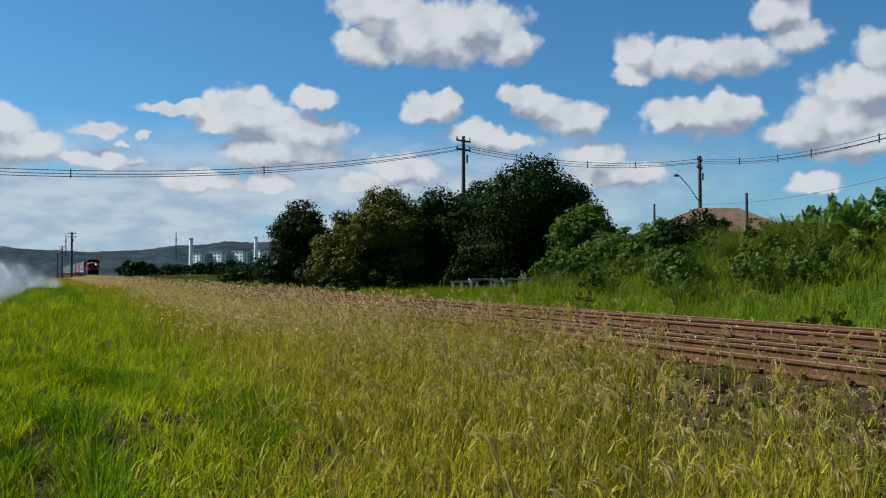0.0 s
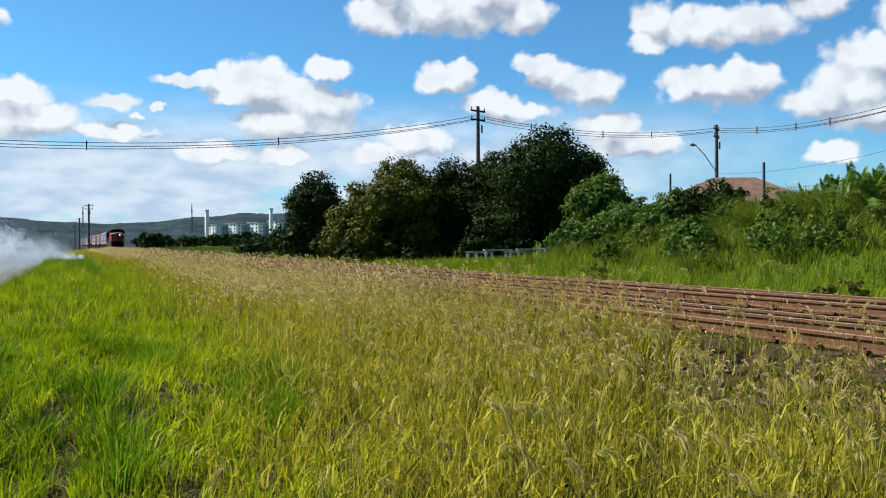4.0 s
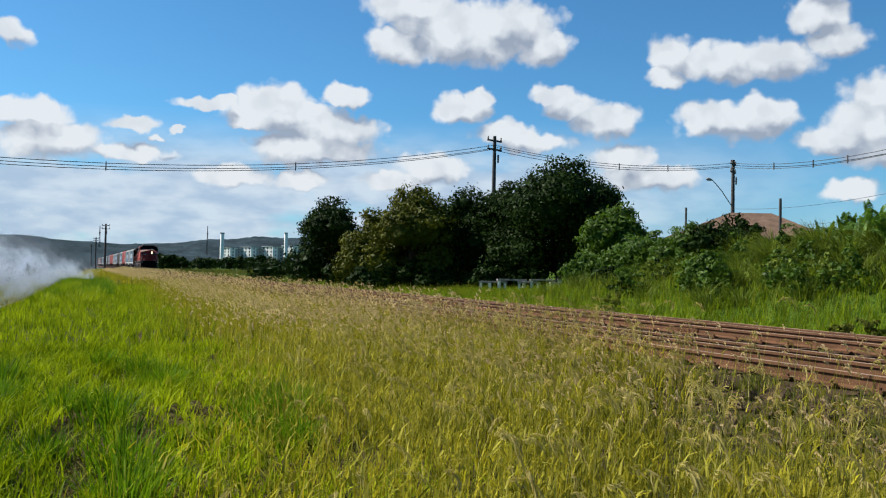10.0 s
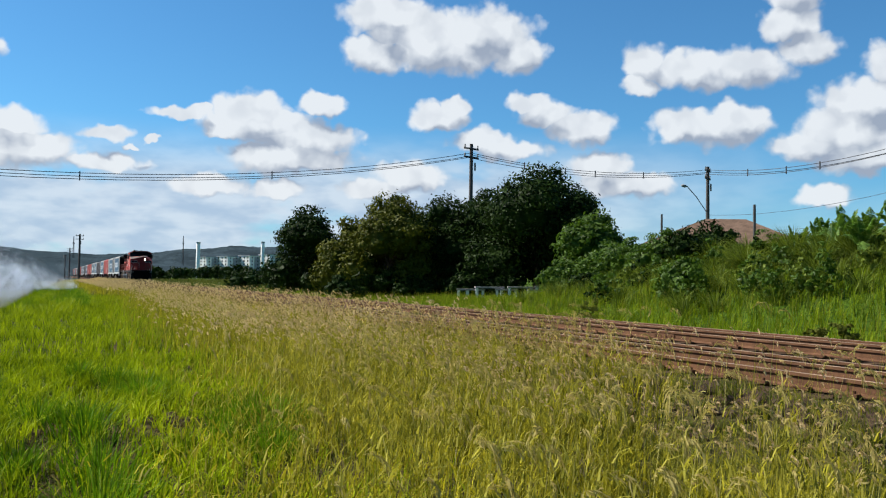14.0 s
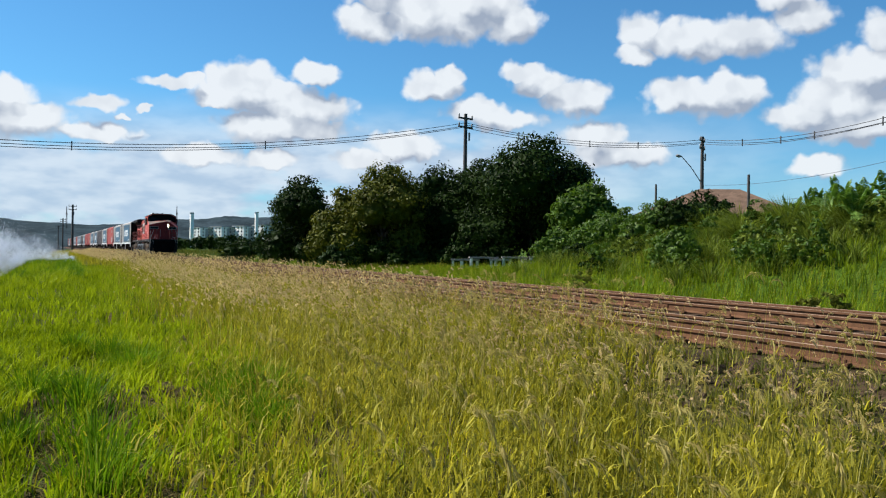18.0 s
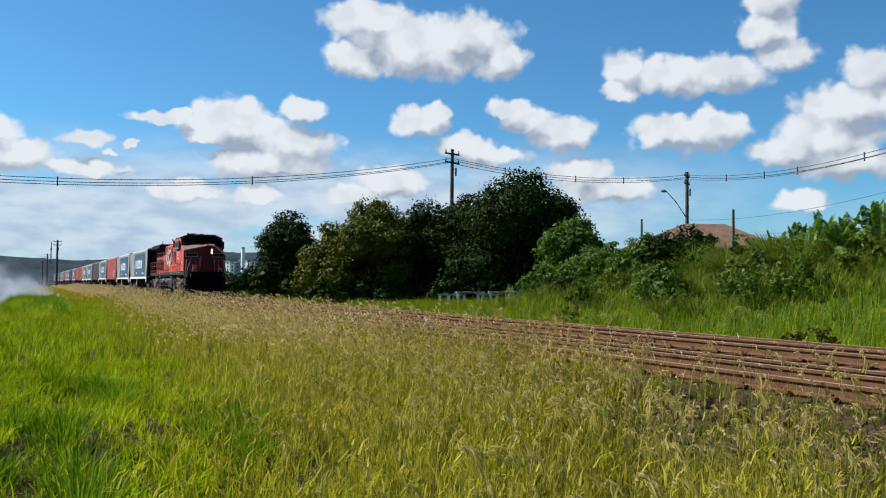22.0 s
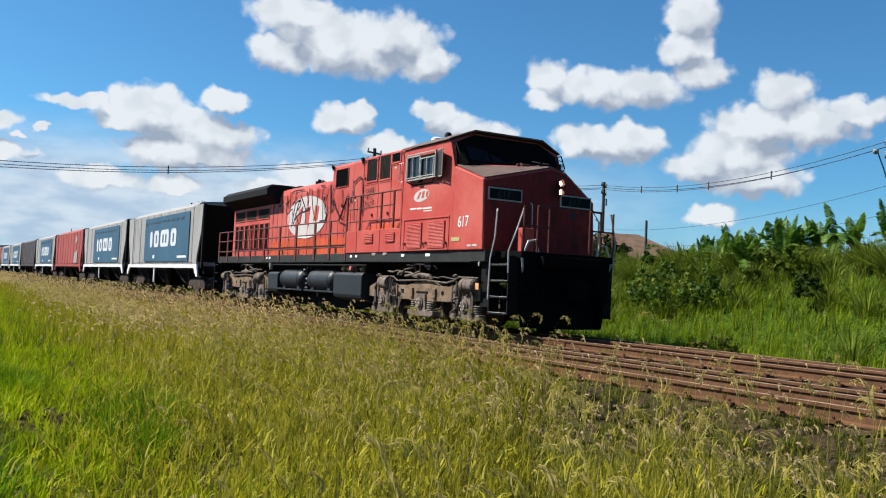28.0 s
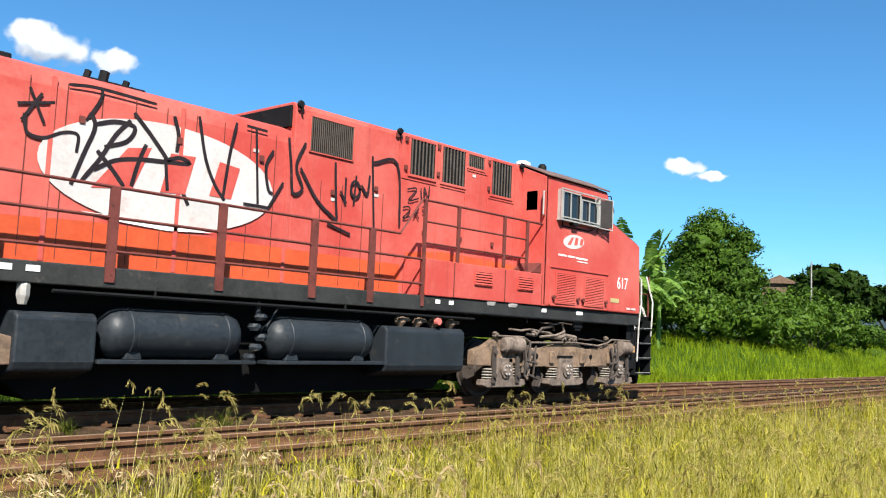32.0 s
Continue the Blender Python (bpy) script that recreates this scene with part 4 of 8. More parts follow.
def make_bank_grass():
    p = scatter(60000, -66, 34, 13.8, 22.5, lambda x, y: RNG.random(len(x)) < smooth01(13.7, 14.6, y + 0.4 * waves(x, y, 1.1)))
    sward("bank_grass", "fresh green grass at the foot of the bank", tufted(p, 0.45), (0.12, 0.70), (0.014, 0.030), M_BANKLOW, lean=(0.1, 0.8))
    sward("straw_stems", "thin pale stems among the grass of the bank", scatter(5000, -70, 30, 14.2, 22), (0.5, 0.95), (0.006, 0.012), M_STRAW, lean=(0.05, 0.3))
    p = scatter(26000, -40, 34, 17.0, 31.0, lambda x, y: RNG.random(len(x)) < (0.12 + 0.88 * smooth01(17.0, 21.5, y + 1.5 * waves(x, y, 0.5))) * smooth01(-39, -30, x))
    low = scatter(13000, -95, -28, 19.0, 46.0)
    sward("bank_grass", "low bright grass before a grove", tufted(low, 0.5), (0.15, 0.5), (0.025, 0.055), M_BANKLOW)
    sward("tall_bank_grass", "tall rank green grass on the bank", tufted(p, 1.1), (0.35, 1.25), (0.014, 0.030), M_BANKG, lean=(0.15, 0.9), seg=3)
    c = scatter(760, -35, 34, 16.5, 30.0, lambda x, y: RNG.random(len(x)) < 0.08 + 0.92 * smooth01(17.5, 22.0, y + 1.2 * waves(x, y, 0.7)))
    cane_clumps("cane_grass", "tall drooping cane-like grass tussocks on the bank", c, 80, (0.5, 1.35), (0.020, 0.044), M_BANKG)
    big = [(-30.5, 26.5), (-29, 25), (-27.5, 25.5), (-26, 24.2), (-24.6, 24.8), (-23.2, 23.6), (-21.8, 24.4), (-20.4, 23.2), (-19, 24), (-17.5, 23), (-16, 23.8), (-14.4, 22.6), (-12.8, 23.4), (-11, 22.4)]
    big += [(-25.6, 23.4), (-24.4, 22.6), (-23.6, 24.0), (-22.6, 22.9), (-21.6, 23.4), (-20.8, 22.2), (-22.0, 24.6), (-24.0, 24.9)]
    c = np.array([(x, y, float(land(x, y))) for x, y in big])
    cane_clumps("cane_grass", "big drooping tussocks of cane-like grass on the bank", c, 440, (0.9, 1.9), (0.022, 0.048), M_BANKG, (0.3, 1.3))
    p = np.concatenate([scatter(15000, 30, 75, 14, 30), scatter(9000, 60, 110, 14, 45)])
    sward("bank_grass", "bright green grass of the clearing beyond the line", tufted(p, 0.5), (0.3, 0.8), (0.02, 0.045), M_BANKLOW)
    p = scatter(12000, -260, -88, 14, 60)
    sward("bank_grass", "distant green grass beyond the line", p, (0.4, 0.9), (0.06, 0.14), M_DULL)


make_meadow()
make_crest_weeds()
make_bank_grass()


# ---- trees, shrubs and bananas ----
def leaf_cloud(lobes, count, size, clump=0.40):
    """Leaves in rounded tufts that sit on the outer part of several lobes, each leaf facing roughly outwards."""
    L = np.array(lobes, float)
    area = (L[:, 3] * L[:, 4] * L[:, 5]) ** 0.67
    m = max(24, count // 34)
    of = RNG.choice(len(L), m, p=area / area.sum())
    d = RNG.normal(0, 1, (m, 3))
    d[:, 2] += 0.25
    d /= np.linalg.norm(d, axis=1)[:, None]
    half = L[of, 3:6]
    mid = L[of, :3] + d * RNG.uniform(0.62, 0.97, m)[:, None] * half
    rho = half.mean(1) * clump * RNG.uniform(0.6, 1.35, m)
    own = RNG.integers(0, m, count)
    e = RNG.normal(0, 1, (count, 3))
    e[:, 2] += 0.35
    e /= np.linalg.norm(e, axis=1)[:, None]
    c = mid[own] + e * (rho[own] * RNG.uniform(0.45, 1.08, count))[:, None] * np.array((1, 1, 0.72))
    face = e * 0.75 + d[own] * 0.5 + RNG.normal(0, 0.42, (count, 3))
    a = np.cross(face, RNG.normal(0, 1, (count, 3)))
    a /= np.linalg.norm(a, axis=1)[:, None] + 1e-6
    b = np.cross(face, a)
    b /= np.linalg.norm(b, axis=1)[:, None] + 1e-6
    s = size * RNG.uniform(0.6, 1.3, count)
    u, w = a * s[:, None], b * (s * 0.48)[:, None]
    v = np.stack([c - u, c + w - u * 0.1, c + u, c - w - u * 0.1], 1).reshape(-1, 3)
    f = (np.arange(count)[:, None, None] * 4 + np.array([(0, 1, 2), (0, 2, 3)])[None]).reshape(-1, 3)
    return v, f


def tree(name, label, x, y, height, lobes, material, leaves, size, trunk=0.25, group=""):
    """lobes: centre and half widths in metres from the foot of the trunk."""
    z = float(land(x, y))
    top = thing(name, label, "tree", group, at=pose(x, y, z))
    s = Solid()
    fork = height * 0.32
    s.lathe((0, 0, -0.15), (0.1, 0.05, fork), [(0, trunk * 1.5), (0.12, trunk * 1.05), (1, trunk * 0.75)], 9)
    part("trunk", s, M_BARK, top, smooth=True)
    for l in lobes:
        b = Solid()
        e = Vector(l[:3])
        m = Vector((l[0] * 0.45, l[1] * 0.45, fork + (l[2] - fork) * 0.55))
        b.rod((0.05, 0.03, fork * 0.8), m, trunk * 0.5, 6, trunk * 0.3).rod(m, e, trunk * 0.3, 6, trunk * 0.1)
        part("limb", b, M_BARK, top, smooth=True)
    # solid lumps added within the lobes so that light can't pass through the crown
    core = Solid()
    for l in lobes:
        core.lump(l[:3], l[3] * 0.60, l[4] * 0.60, l[5] * 0.60, 12, 8, 0.5)
    part("inner_crown", core, material, top, "solid lumps added inside the crown to block light")
    v, f = leaf_cloud(lobes, leaves, size)
    part("crown", raw_mesh("crown", v, f, material), material, top)
    return top


def polar(az, dist):
    return dist * math.cos(radians(az)), dist * math.sin(radians(az))


def grove():
    """The clump of dark trees beyond the line."""
    rows = [
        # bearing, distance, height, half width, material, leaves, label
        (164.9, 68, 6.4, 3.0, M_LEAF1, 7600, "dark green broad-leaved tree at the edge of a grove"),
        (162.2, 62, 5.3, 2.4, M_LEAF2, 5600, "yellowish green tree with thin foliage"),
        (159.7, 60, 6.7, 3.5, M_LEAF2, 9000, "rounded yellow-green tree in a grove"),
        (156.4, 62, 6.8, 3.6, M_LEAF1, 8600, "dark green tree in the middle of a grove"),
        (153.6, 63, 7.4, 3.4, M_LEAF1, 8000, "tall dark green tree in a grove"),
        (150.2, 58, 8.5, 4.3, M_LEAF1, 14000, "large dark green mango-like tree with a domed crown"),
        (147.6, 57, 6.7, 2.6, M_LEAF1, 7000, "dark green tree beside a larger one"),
        (146.6, 50, 4.9, 2.0, M_LEAF3, 5200, "lighter green young tree before the grove"),
    ]
    for az, dist, h, w, m, n, label in rows:
        x, y = polar(az, dist)
        z = float(land(x, y))
        hh = h - z
        lobes = []
        k = 7
        for i in range(k):
            a = 6.283 * i / k + RNG.uniform(-0.3, 0.3)
            rr = w * RNG.uniform(0.42, 0.6)
            lobes.append((math.cos(a) * w * 0.55, math.sin(a) * w * 0.55, hh * (0.26 if i % 2 else RNG.uniform(0.42, 0.62)), rr * 1.12, rr * 1.12, hh * RNG.uniform(0.22, 0.28)))
        lobes.append((0.1 * w, 0, hh * 0.76, w * 0.52, w * 0.52, hh * 0.235))
        lobes.append((-0.35 * w, 0.2 * w, hh * 0.66, w * 0.42, w * 0.42, hh * 0.22))
        tree("tree", label, x, y, hh, lobes, m, int(n * 2.4), 0.132, 0.22, "trees of the grove")


def shrub(az, dist, w, h, material, leaves, size, label, name="bush", base=0.0):
    x, y = polar(az, dist)
    z = float(land(x, y)) + base
    top = thing(name, label, "bush", "bushes", at=pose(x, y, z))
    lobes = []
    for i in range(6):
        a = 6.283 * i / 6 + RNG.uniform(-0.4, 0.4)
        rr = w * RNG.uniform(0.40, 0.58)
        lobes.append((math.cos(a) * w * 0.5, math.sin(a) * w * 0.5, h * RNG.uniform(0.25, 0.55), rr, rr, h * RNG.uniform(0.28, 0.4)))
    lobes.append((0, 0, h * 0.66, w * 0.5, w * 0.5, h * 0.36))
    if w > 0.9:
        for l in lobes:
            s = Solid()
            s.rod((l[0] * 0.1, l[1] * 0.1, -0.1), l[:3], 0.05, 5, 0.02)
            part("stem", s, M_BARK, top)
    # lumps added inside larger bushes to block light between the leaves
    if w > 0.9:
        core = Solid()
        for l in lobes:
            core.lump(l[:3], l[3] * 0.44, l[4] * 0.44, l[5] * 0.44, 10, 7, 0.5)
        part("inner_foliage", core, material, top, "solid lumps added inside the bush to block light")
    v, f = leaf_cloud(lobes, leaves, size)
    part("foliage", raw_mesh("foliage", v, f, material), material, top)
    return top


def smoke():
    """White smoke of a grass fire that drifts away behind the edge of the meadow, as clouds of fine flecks."""
    puffs = []
    rnd = random.Random(11)
    for i in range(20):
        c = i / 19
        n = int(2600 + 7900 * min(1, c * 3))
        high = i % 3 == 2      # thin smoke higher up
        r = (0.22 + 1.55 * c ** 0.65) * (1.3 if high else 1.0)
        lumps = RNG.normal(0, 0.62, (14, 3))
        own = RNG.integers(0, 14, n)
        p = lumps[own] + RNG.normal(0, 0.34, (n, 3)) * RNG.uniform(0.6, 1.3, 14)[own][:, None]
        p += 0.16 * np.sin(p[:, [1, 2, 0]] * 4.1 + i) + 0.07 * np.sin(p[:, [2, 0, 1]] * 9.7 + 2 * i)
        p *= np.array((r * 1.1, r, r * 1.0))
        s = RNG.uniform(0.017, 0.042, n) * (0.5 + 0.6 * c) * (0.62 if high else 1.0)
        a = RNG.normal(0, 1, (n, 3))
        a /= np.linalg.norm(a, axis=1)[:, None]
        b = np.cross(a, RNG.normal(0, 1, (n, 3)))
        b /= np.linalg.norm(b, axis=1)[:, None] + 1e-6
        v = np.stack([p - a * s[:, None], p + b * s[:, None], p + a * s[:, None] * 0.8], 1).reshape(-1, 3)
        f = np.arange(3 * n).reshape(-1, 3)
        ob = new("smoke_puff", raw_mesh("smoke_puff", v, f, M_SMOKE))
        ob.matrix_basis = pose(-72 + rnd.uniform(-3, 2), 1.35 - 10.2 * c, -0.25 + 0.75 * c ** 0.6 + (0.95 * c ** 0.5 if high else 0.0) + rnd.uniform(-0.35, 0.35) * c)
        tagged(ob, "drifting white puff of grass-fire smoke", "smoke", "smoke puffs")
        puffs.append(ob)
    return puffs


PUFFS = smoke()


def banana(az, dist, h, seed, base=0.0):
    """A stem with long arching leaves that are torn along their ribs."""
    rnd = random.Random(seed)
    x, y = polar(az, dist)
    top = thing("banana_plant", "banana plant with long arching torn green leaves", "banana plant", "banana plants", at=pose(x, y, float(land(x, y)) + base))
    s = Solid()
    s.lathe((0, 0, -0.1), (0.05, 0, h * 0.55), [(0, 0.16), (0.5, 0.12), (1, 0.07)], 8)
    part("stem", s, M_BANANA, top, "pale green sheathed stem", smooth=True)
    for i in range(11):
        a = i * 2.4 + rnd.uniform(-0.3, 0.3)
        up = rnd.uniform(0.45, 1.7)
        ln, wd = 0.45 + h * rnd.uniform(0.36, 0.52), 0.11 + h * rnd.uniform(0.045, 0.075)
        d = Vector((math.cos(a), math.sin(a), 0))
        side = Vector((-d.y, d.x, 0))
        pts = []
        k = 22
        for j in range(k + 1):
            t = j / k
            pts.append(Vector((0.05, 0, h * 0.46)) + d * ln * t * (1.05 - 0.42 * up) + Vector((0, 0, ln * (up * t - (0.45 + 0.4 * (1.75 - up)) * t * t))))
        leaf = Solid()
        for j in range(k):
            t = (j + 0.5) / k
            w = wd * (math.sin(math.pi * min(1, t * 0.93 + 0.07)) ** 0.6) * rnd.uniform(0.88, 1.05)
            p, q = pts[j], pts[j + 1]
            gap = rnd.choice((1.0, 1.0, 1.0, 0.8, 0.92))
            for sgn in (1, -1):
                tilt = Vector((0, 0, -w * (0.3 + 0.12 * math.sin(1.3 * j + i) + rnd.uniform(-0.06, 0.06))))
                leaf.poly([p, p.lerp(q, gap), p.lerp(q, gap) + side * sgn * w + tilt + d * 0.04, p + side * sgn * w * 0.97 + tilt])
        part("leaf", leaf, M_BANANA, top)
    return top


def make_plants():
    grove()
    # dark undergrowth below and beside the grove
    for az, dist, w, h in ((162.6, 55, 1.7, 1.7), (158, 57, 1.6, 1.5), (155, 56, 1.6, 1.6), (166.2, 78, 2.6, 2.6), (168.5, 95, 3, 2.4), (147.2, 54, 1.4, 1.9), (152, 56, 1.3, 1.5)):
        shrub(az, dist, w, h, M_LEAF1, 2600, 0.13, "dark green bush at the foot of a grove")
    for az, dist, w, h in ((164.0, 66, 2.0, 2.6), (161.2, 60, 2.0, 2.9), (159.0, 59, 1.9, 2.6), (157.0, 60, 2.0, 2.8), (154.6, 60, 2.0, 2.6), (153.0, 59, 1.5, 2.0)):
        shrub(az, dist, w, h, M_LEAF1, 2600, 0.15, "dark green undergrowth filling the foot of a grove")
    # leafy scrub on the bank: bearing, distance, half width, bearing height of the top
    for az, dist, w, el, m in ((145.6, 44, 1.9, 2.5, M_LEAF3), (143.8, 42, 1.8, 2.9, M_LEAF3), (142.2, 40, 1.6, 3.3, M_LEAF3), (140.7, 39, 1.5, 3.5, M_LEAF1), (139.3, 41, 1.3, 3.9, M_LEAF1),
                               (129, 31, 1.0, 3.0, M_LEAF3), (148.6, 45, 1.2, 1.4, M_LEAF3), (141.0, 31, 1.0, 1.6, M_LEAF3), (146.8, 40, 0.9, 0.6, M_LEAF1)):
        x, y = polar(az, dist)
        shrub(az, dist, w, max(0.7, 0.94 + dist * math.tan(radians(el)) - float(land(x, y))), m, 4600, 0.09, "leafy green scrub bush on the bank")
    for i, (az, dist, h) in enumerate(((134.4, 34, 1.5), (133.2, 33, 1.7), (131.8, 34, 1.9), (130.4, 33, 2.0), (129.2, 32, 2.2), (128.0, 33, 2.0), (126.8, 31, 2.1), (125.8, 30, 2.5), (124.8, 29.5, 1.8), (132.6, 31, 1.4), (127.4, 29, 1.5), (122.9, 27, 1.7), (121.7, 34, 1.7), (28.9, 47, 3.0), (27.9, 48, 2.5), (29.8, 46, 2.9), (111.4, 28, 3.6), (109.8, 28.5, 3.8), (131.0, 30, 2.2), (128.6, 29.5, 2.4), (132.4, 32, 2.2))):
        dist = max(dist, 33.5) if 118 < az < 128.5 else dist
        banana(az, dist, h * (0.60 if az > 130 else 0.66 if az > 126 else 0.85 if az > 123.5 else 1.1 if az > 118 else 1.0 if az > 100 else 2.1), i)
    # small leafy weeds all over the bank
    rnd = random.Random(5)
    for i in range(90):
        az, dist = rnd.uniform(127, 147), rnd.uniform(21, 40)
        x, y = polar(az, dist)
        if 18.8 < y < 31:
            shrub(az, dist, rnd.uniform(0.35, 0.85), rnd.uniform(0.6, 1.5), rnd.choice((M_LEAF3, M_BANKG, M_LEAF3, M_LEAF1)), 520, 0.07, "small leafy green weed clump on the bank", "weed_clump")
    # the tall green tree and the hedge behind the line
    x, y = polar(110.5, 27)
    lobes = [(math.cos(a) * 1.7, math.sin(a) * 1.5, zz, 1.25, 1.25, 0.95) for a, zz in ((0, 1.7), (1.1, 2.6), (2.2, 1.5), (3.1, 2.5), (4.2, 1.6), (5.3, 2.7))] + [(0, 0, 3.3, 1.5, 1.5, 0.9), (0.6, -0.4, 1.0, 1.5, 1.4, 0.9)]
    tree("tree", "mid-green feathery tree on the bank", x, y, 4.2, lobes, M_LEAF5, 19000, 0.088, 0.13)
    for az, dist, w, h, m in ((111.0, 24, 1.3, 2.2, M_LEAF1), (108.6, 23, 1.7, 2.8, M_LEAF3), (112.0, 16.2, 0.8, 1.1, M_LEAF1), (110.0, 17.0, 0.8, 1.3, M_LEAF1), (106.0, 22, 1.6, 2.7, M_LEAF1), (104, 27, 2.2, 3.2, M_LEAF3), (97, 26, 2.2, 3.0, M_LEAF3), (90, 26, 2.4, 3.4, M_LEAF1), (83, 26, 2.3, 3.2, M_LEAF3), (76, 27, 2.4, 3.3, M_LEAF3), (69, 27, 2.4, 3.6, M_LEAF3),
                              (62, 27, 2.6, 4.4, M_LEAF1), (56, 28, 2.6, 5.0, M_LEAF4), (50.5, 29, 2.6, 5.4, M_LEAF4), (46, 31, 2.2, 5.3, M_LEAF4), (47, 27, 2.2, 3.3, M_LEAF3), (43.5, 27.5, 1.9, 3.0, M_LEAF3)):
        shrub(az, dist, w, h, m, 3800, 0.14, "dense green hedge bush behind the railway" if m is not M_LEAF4 else "dusty brown flowering bush behind the railway")
    x, y = polar(41.5, 37)
    lobes = [(math.cos(a) * 1.9, math.sin(a) * 1.9, zz, 1.5, 1.5, 1.2) for a, zz in ((0, 3.6), (1.1, 4.5), (2.2, 3.9), (3.1, 4.6), (4.2, 3.6), (5.3, 4.4))] + [(0, 0, 5.6, 1.8, 1.8, 1.1), (0.3, -0.4, 2.6, 1.9, 1.9, 1.3)]
    tree("tree", "green tree rising over a hedge", x, y, 8, lobes, M_LEAF5, 12000, 0.14, 0.2)
    for az, dist, w, h, m in ((41.5, 34, 2.6, 4.0, M_LEAF5), (38.5, 37, 2.8, 4.0, M_LEAF3), (35.5, 39, 2.8, 4.6, M_LEAF5), (32.5, 41, 3.0, 4.8, M_LEAF3), (29.5, 43, 3.0, 4.2, M_LEAF3), (26.5, 45, 3.2, 3.8, M_LEAF3),
                              (23.6, 48, 3.2, 3.7, M_LEAF3), (21.0, 52, 3.2, 4.0, M_LEAF3), (18.6, 58, 3.4, 4.2, M_LEAF3), (16.8, 66, 2.4, 2.9, M_LEAF5), (14.6, 80, 2.6, 2.6, M_LEAF5), (12.5, 92, 3.0, 3.0, M_LEAF3)):
        rise = 0.94 + (h - 0.7) * 1.25      # the hedge stands back, up a grassy slope
        far = dist * 1.25
        shrub(az, far, w * 1.2, max(1.5, rise - float(land(*polar(az, far)))), m, 5200, 0.16, "dense green bush in a hedgerow")
    x, y = polar(24.7, 62)
    lobes = [(math.cos(a) * 1.9, math.sin(a) * 1.9, zz, 1.25, 1.25, 1.3) for a, zz in ((0, 5.3), (1.1, 6.3), (2.2, 5.4), (3.1, 6.2), (4.2, 5.2), (5.3, 6.3))] + [(math.cos(a) * 2.5, math.sin(a) * 2.5, 3.7, 1.5, 1.5, 1.6) for a in (0.5, 1.8, 3.0, 4.3, 5.6)] + [(0.2, 0, 7.4, 1.7, 1.7, 1.3), (0, 0, 4.6, 2.0, 2.0, 1.9)]
    tree("tree", "round dark green tree standing over a hedge", x, y, 8, lobes, M_LEAF5, 24000, 0.13, 0.25)
    for az, dist, h, w in ((20.2, 150, 11, 5), (18.0, 140, 13, 5), (16.6, 150, 12, 6), (14.8, 170, 11, 7), (12.6, 180, 11, 7), (22.4, 160, 10, 5)):
        x, y = polar(az, dist)
        lobes = [(math.cos(a) * w * 0.5, math.sin(a) * w * 0.5, h * 0.6, w * 0.5, w * 0.5, h * 0.2) for a in (0, 1.3, 2.5, 3.8, 5.0)] + [(0, 0, h * 0.78, w * 0.55, w * 0.55, h * 0.2)]
        tree("tree", "distant dark green tree on a rise", x, y, h, lobes, M_LEAF1, 3200, 0.55, 0.3)
    # far woods along the plain
    for az in range(0, 26):
        a = 166.5 + az * 0.75
        d = 330 + 60 * math.sin(az * 1.7)
        x, y = polar(a, d)
        if y < 22:
            y -= 45 if y < 16 else -10
        lobes = [(RNG.uniform(-6, 6), RNG.uniform(-6, 6), RNG.uniform(0.8, 2.6), 4, 4, 1.6) for _ in range(5)]
        top = thing("bush", "distant dark thicket on the plain", "bush", "distant thickets", at=pose(x, y, float(land(x, y)) + 0.6))
        v, f = leaf_cloud(lobes, 900, 0.6)
        part("foliage", raw_mesh("foliage", v, f, M_LEAF1), M_LEAF1, top)


make_plants()


# ---- the distance ----
def make_hills():
    for name, dist, depth, rows, label in (
            ("hill_far", 2600, 700, ((150, 1.5), (158, 1.7), (164, 2.0), (169.5, 1.95), (173, 1.62), (175.5, 1.35), (177.5, 1.28), (180, 1.35), (183, 1.6), (188, 1.8), (196, 1.5), (210, 1.2)), "long wooded hill ridge on the horizon"),
            ("hill_low", 1500, 400, ((120, 0.9), (150, 0.8), (165, 0.75), (171, 0.55), (176, 0.9), (179, 1.0), (183, 1.15), (190, 1.2), (200, 0.8), (215, 0.6)), "low wooded rise before the hills"),
            ("hill_east", 900, 300, ((-20, 1.5), (0, 2.2), (10, 2.9), (16, 3.2), (20, 3.0), (25, 2.6), (32, 2.0), (45, 1.5), (60, 1.2)), "wooded rise with scattered houses")):
        az = np.linspace(rows[0][0], rows[-1][0], 220)
        el = np.interp(az, [r[0] for r in rows], [r[1] for r in rows])
        el = el + 0.03 * np.sin(az * 1.9) + 0.012 * np.sin(az * 9.7 + 1) + 0.012 * RNG.normal(0, 1, 220)
        v, f = [], []
        prof = ((-1.0, -0.06), (-0.7, 0.25), (-0.45, 0.55), (-0.2, 0.85), (0, 1.0), (0.5, 0.8), (1.0, 0.1))
        for a, e in zip(az, el):
            for k, (t, s) in enumerate(prof):
                d = dist + t * depth * 0.6
                h = (dist * math.tan(radians(e)) + 6) * s - 6
                v.append((d * math.cos(radians(a)), d * math.sin(radians(a)), h + 0.94))
        m = len(prof)
        for i in range(219):
            for k in range(m - 1):
                q = i * m + k
                f.append((q, q + m, q + m + 1, q + 1))
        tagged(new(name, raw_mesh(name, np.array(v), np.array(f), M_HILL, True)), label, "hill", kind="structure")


make_hills()


